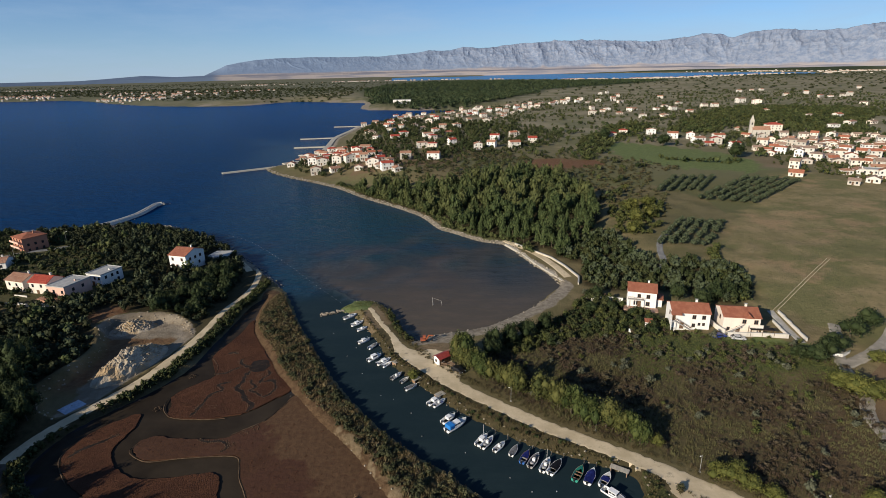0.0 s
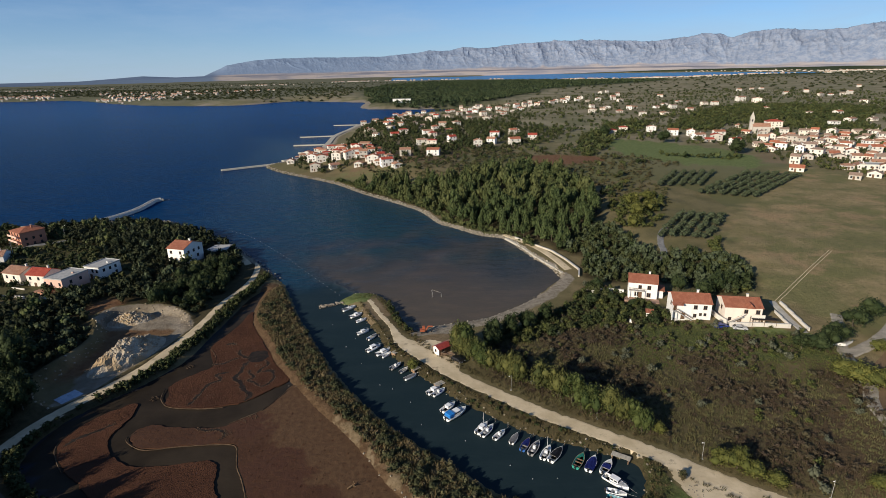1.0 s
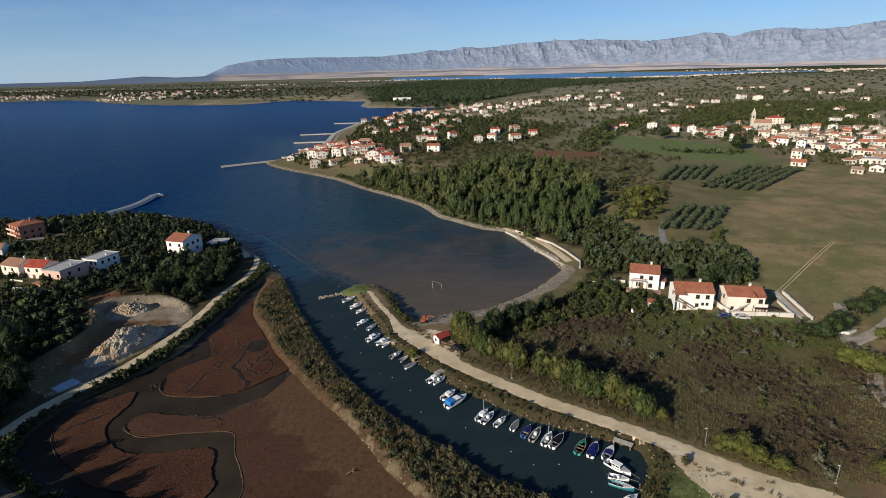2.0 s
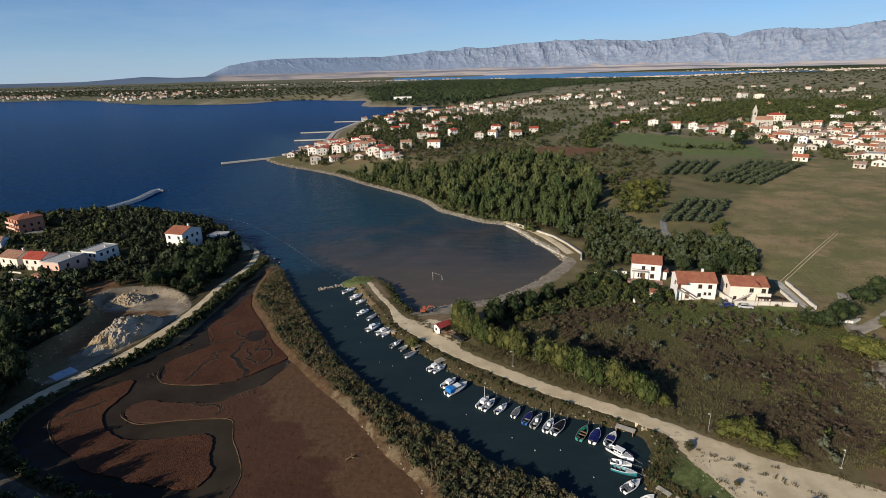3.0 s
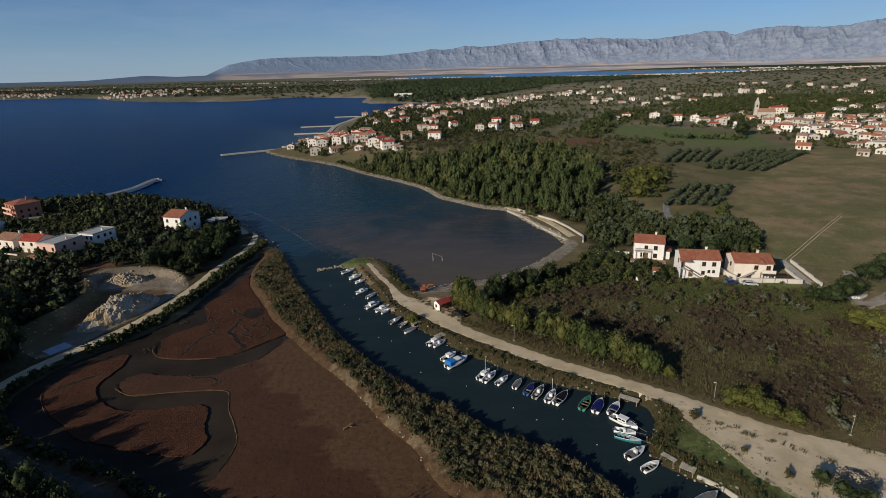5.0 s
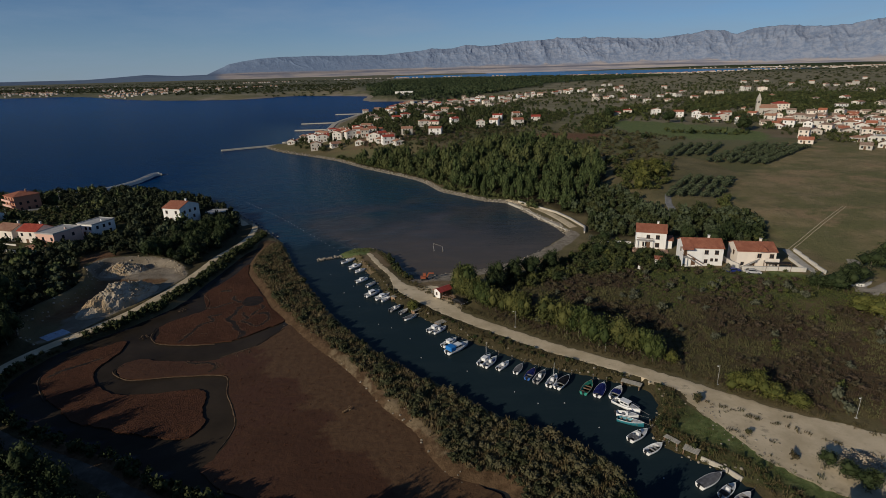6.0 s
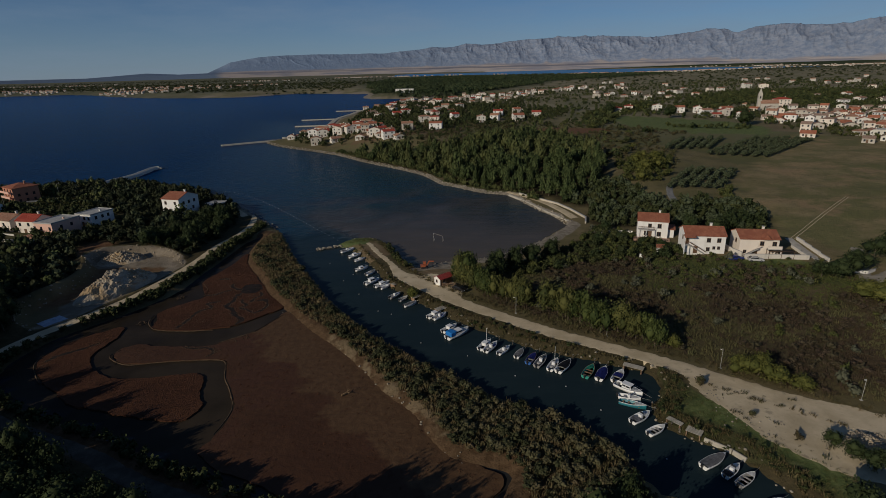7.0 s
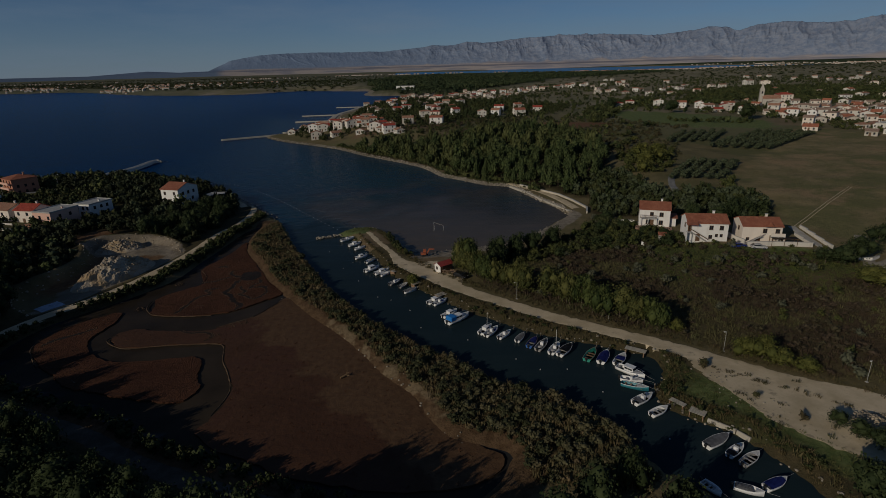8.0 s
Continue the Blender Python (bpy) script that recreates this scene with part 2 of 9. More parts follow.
def spread(fine0, fine1, pitch, lo, hi, grow):
    """Lines that are close together between fine0 and fine1 and open out on either side."""
    mid = list(np.arange(fine0, fine1 + 1e-6, pitch))
    up, gap = [fine1], pitch
    while up[-1] < hi:
        gap *= grow
        up.append(up[-1] + gap)
    down, gap = [fine0], pitch
    while down[-1] > lo:
        gap *= grow
        down.append(down[-1] - gap)
    return np.array(down[:0:-1] + mid + up[1:])


def sheet(name, xs, ys, zf, attributes, material):
    """A sheet over the lines xs, ys with heights from zf and colour attributes from functions."""
    X, Y = np.meshgrid(xs, ys)
    x, y = X.ravel(), Y.ravel()
    z = zf(x, y)
    co = np.stack(squeeze(x, y, z), 1)
    nx, ny = len(xs), len(ys)
    i = (np.arange(ny - 1)[:, None] * nx + np.arange(nx - 1)[None, :]).ravel()
    quads = np.stack([i, i + 1, i + nx + 1, i + nx], 1)
    me = bpy.data.meshes.new(name)
    me.vertices.add(len(co)), me.loops.add(quads.size), me.polygons.add(len(quads))
    me.vertices.foreach_set("co", co.ravel())
    me.loops.foreach_set("vertex_index", quads.ravel().astype(np.int32))
    me.polygons.foreach_set("loop_start", np.arange(0, quads.size, 4, dtype=np.int32))
    me.polygons.foreach_set("use_smooth", np.ones(len(quads), bool))
    me.update()
    for key, f in attributes.items():
        me.attributes.new(key, "FLOAT_COLOR", "POINT").data.foreach_set("color", np.stack(f(x, y, z), 1).astype(np.float32).ravel())
    me.materials.append(material)
    return new(name, me)


# ---------------------------------------------------------------- ground, water, far range
BEACH = smooth([(47, 197), (41, 186), (31, 174), (22, 166), (12, 159), (-2, 155), (-10, 150), (-10, 146), (0, 147), (14, 153), (26, 161), (38, 172), (50, 190)])
WOOD_PINE = smooth([(-62, 372), (-47, 350), (-12, 308), (6, 276), (28, 253), (44, 238), (55, 226), (78, 258), (84, 290), (84, 330), (78, 364), (52, 380), (25, 364), (-5, 361), (-34, 370), (-52, 384)])
GRASS_POINT = smooth([(-100, 412), (-66, 382), (-20, 396), (-24, 426), (-56, 428), (-84, 424)])
WOOD_OAK = smooth([(49, 224), (58, 212), (54, 194), (62, 184), (80, 176), (97, 162), (110, 176), (108, 196), (88, 206), (82, 222), (80, 238), (74, 246), (56, 232)])
WOOD_LEFT = smooth([(-84, 163), (-84, 175), (-82, 200), (-90, 222), (-108, 248), (-132, 270), (-165, 282), (-215, 272), (-160, 232), (-128, 205), (-130, 185), (-150, 165), (-190, 160), (-240, 150), (-240, 100), (-130, 84), (-101, 92), (-102, 110), (-109, 120), (-108, 130), (-107.5, 141), (-111, 150), (-117, 161), (-108, 169), (-95, 170)])
SCRUB = smooth([(15, 144), (28, 154), (43, 168), (56, 186), (66, 158), (84, 141), (103, 137), (108, 122), (98, 98), (96, 78), (76, 77), (60, 83), (46, 96), (24, 110), (8, 128)])
MEADOW = smooth([(100, 166), (112, 205), (140, 250), (170, 284), (232, 364), (262, 330), (300, 270), (240, 230), (160, 150), (125, 140), (112, 150)])
GREEN_FAR = smooth([(166, 531), (199, 509), (227, 471), (238, 450), (241, 406), (218, 363), (185, 378), (169, 388), (143, 448)])
RED_SOIL = smooth([(66, 392), (70, 436), (122, 430), (118, 400)])
VERGE_LAND = smooth([(40, 90), (43, 87), (45.5, 81), (48, 74), (51.5, 67), (57, 60), (53, 56), (47, 62), (43, 66), (38, 72), (36, 77), (39, 84)])
GARDEN = smooth([(58, 150), (70, 146), (104, 138), (104, 126), (88, 125), (72, 130), (56, 138)])
PINE_FAR = smooth([(-215, 1600), (-120, 1260), (60, 1210), (200, 1500), (400, 2000), (900, 2500), (1150, 3000), (500, 3700), (-100, 3800), (-330, 2600)])

PENINSULA = smooth([(-215, 272), (-165, 276), (-126, 212), (-127, 186), (-148, 165), (-190, 160), (-240, 150), (-262, 200), (-255, 280)])


def clothing(x, y, z):
    n1, n2 = ripple(x, y, 23, 6), ripple(x, y, 61, 7)
    m = inside(x, y, MAIN)
    beach = step(inside(x, y, BEACH) + 0.8 * n1, -1.5, 1.5)
    stony = step(3.4 + 1.6 * n1 + 0.03 * np.maximum(y - 500, 0) - np.abs(m), 0, 2.2 + 0.02 * np.maximum(y - 500, 0)) * step(y, 196, 206) * (x < 60) * step(y, 1750, 1600) * (x > -700)
    l = inside(x, y, LEFT)
    stony = np.maximum(stony, step(3.5 - np.abs(l), 0, 2) * step(y, 200, 215) * (x > -500))
    marsh = step(-inside(x, y, LAGOON), 9, 3) * step(l, 0, 3) * (x > -70)
    green = step(inside(x, y, GREEN_FAR) + 8 * n1, -6, 10) + step(inside(x, y, VERGE_LAND) + 0.8 * n1, -1, 1.5) + 0.8 * step(inside(x, y, GARDEN) + 2 * n1, -3, 2)
    green = green + 0.45 * step(inside(x, y, GRASS_POINT) + 3 * n1, -3, 6)
    green = green + step(6 - np.hypot((x + 33) * 0.8, y - 178) + n1, -2, 2)
    dry = step(inside(x, y, MEADOW) + 6 * n1, -14, 14)
    a = (np.maximum(beach, stony), marsh, np.clip(green, 0, 1), np.clip(dry, 0, 1))
    return a


def cover(x, y, z):
    n1 = ripple(x, y, 23, 8)
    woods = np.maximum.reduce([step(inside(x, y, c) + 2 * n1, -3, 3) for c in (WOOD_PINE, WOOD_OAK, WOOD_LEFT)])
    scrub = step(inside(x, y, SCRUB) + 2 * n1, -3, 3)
    # The left road's verge is darkened with the wood-floor colour.
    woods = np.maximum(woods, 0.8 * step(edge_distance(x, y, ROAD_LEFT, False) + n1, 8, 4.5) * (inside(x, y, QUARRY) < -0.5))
    scrub = np.maximum(scrub, step(inside(x, y, PENINSULA) + 2 * n1, -3, 3))
    q = inside(x, y, QUARRY)
    # Pale floor fades in the west and, for the painted pit shadow, at the back.
    bare = np.maximum(np.maximum(step(q, -0.8, 0.8) * (1 - 0.8 * np.maximum(step(-x + 1.5 * n1, 97, 101), step(q, 0.6, 2.0) * step(y, 147, 151) * step(-x + n1, 84.5, 87.5))), step(q, -2.2, -0.8) * step(y, 150, 157)), step(7 - np.hypot((x + 23) * 1.0, (y - 168) * 0.45) + 0.8 * n1, 0, 3))
    bare = np.maximum(bare, step(7 - np.hypot(x + 3, y - 141) + n1, -1, 2))
    bare = np.maximum(bare, 0.9 * step(8 - np.hypot(x + 192, (y - 290) * 1.6) + 2 * n1, -2, 3))
    soil_and_shade = np.maximum(step(inside(x, y, RED_SOIL), -2, 2), step(5.5 - np.hypot(x + 118, (y - 167) * 0.8) + 2 * n1, -1, 2))
    # West: dark earth. Back: the pit's shadow, painted in with the earth colour.
    soil_and_shade = np.maximum(soil_and_shade, 0.85 * step(q, -0.2, 1.6) * np.maximum(step(-x + 1.5 * n1, 97, 101) * step(y, 120, 128), step(y, 147, 151) * step(-x + n1, 84.5, 87.5)))
    forest = step(inside(x, y, PINE_FAR) + 30 * n1, -60, 60)
    bank = step(6.5 + n1 - np.abs(inside(x, y, MAIN)), 0, 3) * step(y, 168, 158) * (x < 60) * (y > 30)
    forest = np.maximum(forest, step(-inside(x, y, STRAIT), 0, 300) * step(x, 1500, 2500) * step(y - 1.1 * x, 200, 1200))
    edge = -inside(x, y, LAGOON)
    bare = np.maximum(bare, 0.8 * step(edge + 1.2 * ripple(x, y, 6, 21), -0.3, 0.8) * step(edge + 1.6 * ripple(x, y, 9, 22), 4.6, 2.6) * step(x, -34, -22) * step(x, 12, 6) * (inside(x, y, LEFT) > 1.5) * (y > 70) * step(ripple(x, y, 17, 23), -0.6, 0.1))
    return np.maximum.reduce([woods, 0.55 * scrub, 0.75 * bank]), bare, soil_and_shade, forest


def make_ground_material():
    n = Nodes("ground_cover", 0.95, 0.1)
    beach, marsh, green, dry = n.attr("clothing")
    woods, bare, soil_and_shade, forest = n.attr("cover")
    big, mid, fine, grit = n.noise(0.012, 4), n.noise(0.09, 5, 0.6), n.noise(0.7, 5, 0.65), n.noise(3.2, 4, 0.7)
    c = n.mix(n.ramp(mid, 0.35, 0.66), (0.118, 0.104, 0.048), (0.212, 0.166, 0.090))
    c = n.mix(n.ramp(big, 0.42, 0.62, 0, 0.6), c, (0.108, 0.100, 0.046))
    cell = n.t.nodes.new("ShaderNodeTexVoronoi")
    cell.inputs["Scale"].default_value = 0.014
    n.t.links.new(n.geo, cell.inputs["Vector"])
    pick = n.t.nodes.new("ShaderNodeSeparateColor")
    n.t.links.new(cell.outputs["Color"], pick.inputs[0])
    c = n.mix(n.ramp(pick.outputs[0], 0.35, 0.4, 0, 0.6), c, (0.150, 0.120, 0.062))
    c = n.mix(n.ramp(pick.outputs[1], 0.6, 0.65, 0, 0.65), c, (0.095, 0.105, 0.042))
    c = n.mix(n.ramp(pick.outputs[2], 0.82, 0.86, 0, 0.6), c, (0.170, 0.105, 0.066))
    spot = n.t.nodes.new("ShaderNodeSeparateXYZ")
    n.t.links.new(n.geo, spot.inputs[0])
    # A lighter, greyer tone is blended in with distance.
    far_tone = n.mix(n.ramp(n.noise(0.02, 5, 0.6), 0.40, 0.62), (0.155, 0.148, 0.082), (0.262, 0.228, 0.150))
    c = n.mix(n.ramp(n.math("ADD", spot.outputs[1], n.math("MULTIPLY", spot.outputs[0], 0.6)), 330, 800, 0, 0.8), c, far_tone)
    c = n.mix(n.ramp(n.math("SUBTRACT", spot.outputs[1], n.math("MULTIPLY", spot.outputs[0], 1.4)), 2300, 2700, 0, 0.6), c, (0.085, 0.095, 0.062))
    g = n.mix(n.ramp(fine, 0.35, 0.7), (0.092, 0.122, 0.040), (0.170, 0.192, 0.074))
    c = n.mix(n.ramp(n.math("ADD", green, n.math("MULTIPLY", fine, 0.5)), 0.55, 0.95), c, g)
    d = n.mix(n.ramp(mid, 0.3, 0.7), (0.172, 0.146, 0.068), (0.262, 0.203, 0.108))
    d = n.mix(n.ramp(n.noise(0.028, 5, 0.65), 0.47, 0.58, 0, 0.7), d, (0.128, 0.130, 0.052))
    d = n.mix(n.ramp(n.noise(0.05, 5, 0.6), 0.53, 0.66, 0, 0.8), d, (0.285, 0.200, 0.110))
    d = n.mix(n.ramp(n.noise(0.5, 4, 0.7), 0.50, 0.72, 0, 0.6), d, (0.098, 0.096, 0.044))
    c = n.mix(n.ramp(dry, 0.2, 0.8), c, d)
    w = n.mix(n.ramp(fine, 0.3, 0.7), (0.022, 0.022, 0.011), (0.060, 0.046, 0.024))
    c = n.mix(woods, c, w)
    c = n.mix(forest, c, (0.035, 0.048, 0.018))
    s = n.mix(n.ramp(fine, 0.3, 0.7), (0.120, 0.060, 0.030), (0.170, 0.100, 0.055))
    c = n.mix(soil_and_shade, c, s)
    mud = n.mix(n.ramp(fine, 0.3, 0.72), (0.066, 0.040, 0.021), (0.128, 0.082, 0.046))
    c = n.mix(n.ramp(n.math("ADD", marsh, n.math("MULTIPLY", mid, 0.4)), 0.5, 0.9), c, mud)
    sand = n.mix(n.ramp(fine, 0.3, 0.7), (0.175, 0.148, 0.110), (0.31, 0.268, 0.208))
    c = n.mix(n.ramp(n.math("ADD", beach, n.math("MULTIPLY", fine, 0.5)), 0.6, 1.0), c, sand)
    chalk = n.mix(n.ramp(mid, 0.3, 0.7), (0.175, 0.145, 0.105), (0.30, 0.255, 0.195))
    chalk = n.mix(n.ramp(n.noise(0.3, 5, 0.65), 0.42, 0.66, 0, 0.6), chalk, (0.15, 0.115, 0.075))
    chalk = n.mix(n.ramp(spot.outputs[0], -62, -50, 0, 0.85), chalk, n.mix(n.ramp(fine, 0.3, 0.7), (0.125, 0.088, 0.045), (0.205, 0.150, 0.086)))
    c = n.mix(n.ramp(n.math("ADD", bare, n.math("MULTIPLY", fine, 0.5)), 0.6, 1.0), c, chalk)
    c = n.mix(n.ramp(grit, 0.5, 0.8, 0, 0.45), c, n.mix(0.5, c, (0.012, 0.011, 0.006)))
    n.bump(n.math("ADD", fine, n.math("MULTIPLY", grit, 0.5)), 0.8, 0.35)
    return n.done(c)


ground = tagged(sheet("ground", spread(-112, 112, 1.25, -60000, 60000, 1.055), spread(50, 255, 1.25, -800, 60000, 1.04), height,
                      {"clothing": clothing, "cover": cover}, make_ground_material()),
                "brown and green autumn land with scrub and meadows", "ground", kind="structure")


def shoals(x, y, z):
    """Muddy flat in the bay, open sea, and still dark water in the canal and lagoon."""
    n = ripple(x, y, 45, 9)
    line_ = (x + 37.8) * 0.772 + (y - 179.6) * 0.636 - 0.0009 * (y - 180) ** 2 * (y > 180)
    flat = step(285 + 26 * n - y + 0.25 * x, 0, 95) * step(line_ + 1.5 * n, -2, 7)
    open_sea = np.maximum(step(-x - 0.22 * (y - 300) + 12 * n, 30, 190), step(y + 16 * n, 400, 800))
    flat = flat * (1 - 0.6 * np.exp(-((x - 30) / 17) ** 2 - ((y - 212) / 24) ** 2))
    lagoon = step(inside(x, y, LAGOON), -3, 0)
    canal = step((y - 192) + 1.05 * (x + 62) * -0.4 - 6 * n, 4, -16) * (1 - lagoon) * step(x + 0.9 * (y - 176), -34 + 26, -34 + 10)
    across_ = (x + 33) * 0.79 + (y - 178) * 0.61
    canal = canal * np.where(y > 136, step(across_, 5, -1), 1.0)
    return flat * (1 - canal), open_sea, lagoon, canal


def make_water_material():
    n = Nodes("sea_water", 0.2, 0.14)
    n.b.inputs["IOR"].default_value = 1.33
    flat, deep, lagoon, canal = n.attr("shoals")
    weed, streak = n.noise(0.035, 4, 0.6), n.noise(0.012, 3, 0.5, stretch=(1, 3.2, 1))
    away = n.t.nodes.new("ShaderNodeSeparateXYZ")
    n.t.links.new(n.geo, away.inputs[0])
    # Grazing sky reflection is put into the base: brighter blue farther off.
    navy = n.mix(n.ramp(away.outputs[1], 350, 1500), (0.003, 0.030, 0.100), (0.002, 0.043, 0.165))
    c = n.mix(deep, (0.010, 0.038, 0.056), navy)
    c = n.mix(n.ramp(streak, 0.4, 0.65, 0, 0.35), c, (0.010, 0.030, 0.075))
    mud = n.mix(n.ramp(weed, 0.38, 0.66), (0.046, 0.041, 0.037), (0.064, 0.055, 0.046))
    mud = n.mix(n.ramp(n.noise(0.13, 5, 0.7, stretch=(1, 1.6, 1)), 0.58, 0.72, 0, 0.55), mud, (0.030, 0.030, 0.030))
    mud = n.mix(n.ramp(n.math("ADD", away.outputs[1], n.math("MULTIPLY", weed, 40.0)), 250, 178), mud, (0.084, 0.071, 0.056))
    c = n.mix(flat, c, mud)
    c = n.mix(canal, c, (0.015, 0.027, 0.032))
    # The strait's bright blue is mirrored sky, painted into the base.
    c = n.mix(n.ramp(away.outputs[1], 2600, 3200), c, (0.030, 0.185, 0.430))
    # Wind streaks are brightened in the colour, in place of wave gloss.
    gust_sheen = n.noise(0.06, 5, 0.7, stretch=(1, 2.6, 1))
    c = n.mix(n.ramp(gust_sheen, 0.42, 0.72, 0, 0.35), c, n.mix(1.0, c, (1.7, 1.5, 1.4), "MULTIPLY"))
    c = n.mix(lagoon, c, n.mix(n.ramp(weed, 0.35, 0.65), (0.020, 0.016, 0.012), (0.044, 0.034, 0.024)))
    n.set(n.b.inputs["Specular IOR Level"], n.math("MINIMUM", n.ramp(deep, 0, 1, 0.055, 0.003), n.ramp(n.math("MAXIMUM", n.math("MAXIMUM", lagoon, n.math("MULTIPLY", canal, 0.75)), n.math("MULTIPLY", flat, 0.8)), 0, 1, 0.10, 0.06)))
    waves = n.noise(1.1, 4, 0.6, stretch=(1, 1.7, 1))
    swell = n.noise(0.16, 3, 0.55, stretch=(1, 1.8, 1))
    calm = n.math("MAXIMUM", n.math("MAXIMUM", lagoon, canal), n.math("MULTIPLY", flat, 0.85))
    h = n.math("MULTIPLY", n.math("ADD", waves, n.math("MULTIPLY", swell, 3.0)), n.ramp(calm, 0, 1, 1.0, 0.06))
    n.bump(h, 0.7, 0.6)
    return n.done(c)


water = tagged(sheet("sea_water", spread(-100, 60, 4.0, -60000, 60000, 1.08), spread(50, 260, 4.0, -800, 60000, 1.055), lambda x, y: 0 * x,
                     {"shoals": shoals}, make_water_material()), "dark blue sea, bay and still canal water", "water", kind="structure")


def make_range():
    """The bare limestone range behind the strait, with its pale coastal plain."""
    ridge = np.array([(-60, 0.0), (-48, -0.1), (-38.3, -0.16), (-34.6, -0.1), (-31.2, 0.1), (-28.1, 0.31), (-25.4, 0.15), (-23, 0.2), (-20.9, 1.12), (-18.3, 1.54), (-15.6, 1.71),
                      (-10.2, 1.68), (-5.7, 1.66), (-3.5, 1.88), (-1.2, 2.15), (1.1, 2.1), (2.2, 2.45), (3.9, 2.25), (6.7, 2.44), (9.5, 2.73),
                      (12.2, 2.8), (17.5, 2.67), (20.1, 2.47), (22.5, 2.67), (24.8, 2.9), (27.1, 2.56), (28.4, 2.96), (30.5, 3.11), (32.6, 2.86),
                      (35.3, 2.79), (36.3, 3.06), (37.6, 3.18), (42, 3.3), (52, 2.6), (62, 1.5)])
    az = np.concatenate([np.arange(-60, -24, 0.2), np.arange(-24, 43, 0.055), np.arange(43, 62, 0.2)])
    s = np.concatenate([np.linspace(-0.35, 0.0, 5)[:-1], np.linspace(0, 1, 72), [1.03, 1.06]])
    A, S = np.meshgrid(az, s)
    top = np.interp(A, ridge[:, 0], ridge[:, 1])
    bend = 0.6 * (lattice(A * 0.35, S * 1.5, 40) - 0.5)
    spur = crags(A * 0.42 + bend + 0.35 * S, S * 0.75 + 3.0, 6, 3)
    fine = crags(A * 1.9 + 2 * bend, S * 2.6, 4, 21)
    rough = 1.5 * (spur - spur.mean()) + 0.45 * (fine - fine.mean())
    rough = rough * step(top, 0.2, 2.3) * (0.4 + 0.6 * step(A, -14, 16))
    crest = (0.30 * (crags(A * 0.4, 0 * A, 5, 8) - 0.4) + 0.09 * (crags(A * 2.1, 0 * A, 4, 9) - 0.4)) * step(S, 0.5, 1.0) * (0.35 + 0.65 * step(A, -8, 22))
    foot = 0.20 * step(A, -32, -22) - 0.22 * step(A, 18, 32)
    rise = np.clip(S, 0, 1)
    shape = foot * step(S, -0.35, 0.05) + (top + crest * step(top, 0.3, 1) - foot) * np.clip(rise ** 0.85 + 0.16 * rough * rise * (1 - rise) * 2, 0, 1.02)
    shape = np.where(S > 1, top + crest * step(top, 0.3, 1) - (S - 1) * 8, shape)
    shape = np.where(S <= -0.34, -1.0, shape)

    d = 4520 + 260 * np.clip(S, -0.35, 1.1) - 46 * rough * (0.3 + 0.7 * step(S, 0.3, 0.75)) * step(rise, 0.02, 0.25)
    t = np.radians(A)
    x, y = d * np.sin(t), d * np.cos(t)
    z = MID_EYE + d * np.tan(np.radians(shape))
    nx, ny = len(az), len(s)
    i = (np.arange(ny - 1)[:, None] * nx + np.arange(nx - 1)[None, :]).ravel()
    me = bpy.data.meshes.new("mountain_range")
    me.from_pydata(np.stack([x, y, z], -1).reshape(-1, 3).tolist(), [], np.stack([i, i + 1, i + nx + 1, i + nx], 1).tolist())
    me.polygons.foreach_set("use_smooth", np.ones(len(me.polygons), bool))
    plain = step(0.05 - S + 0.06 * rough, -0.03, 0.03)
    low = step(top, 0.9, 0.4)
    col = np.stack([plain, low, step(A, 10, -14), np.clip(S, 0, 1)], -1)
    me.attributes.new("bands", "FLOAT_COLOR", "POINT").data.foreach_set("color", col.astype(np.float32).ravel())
    n = Nodes("hazed_limestone", 0.95, 0.05)
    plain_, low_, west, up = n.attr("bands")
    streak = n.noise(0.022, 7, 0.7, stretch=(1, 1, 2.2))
    # Distance haze is put into the base: bluish stone tones with little contrast.
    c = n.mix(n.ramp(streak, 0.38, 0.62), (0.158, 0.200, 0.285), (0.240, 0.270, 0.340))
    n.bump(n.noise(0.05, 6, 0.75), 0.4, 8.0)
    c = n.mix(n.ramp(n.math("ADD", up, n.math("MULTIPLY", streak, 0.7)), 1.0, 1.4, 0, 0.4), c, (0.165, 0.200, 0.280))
    # More haze blue in the west, on the plain and on the low hills.
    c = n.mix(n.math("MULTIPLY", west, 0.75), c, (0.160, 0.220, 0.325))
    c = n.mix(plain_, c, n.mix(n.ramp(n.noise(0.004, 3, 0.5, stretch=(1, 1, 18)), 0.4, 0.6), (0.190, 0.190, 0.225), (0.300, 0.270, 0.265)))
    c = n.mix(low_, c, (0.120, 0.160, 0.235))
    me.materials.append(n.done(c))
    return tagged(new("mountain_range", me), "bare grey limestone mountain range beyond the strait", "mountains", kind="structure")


make_range()


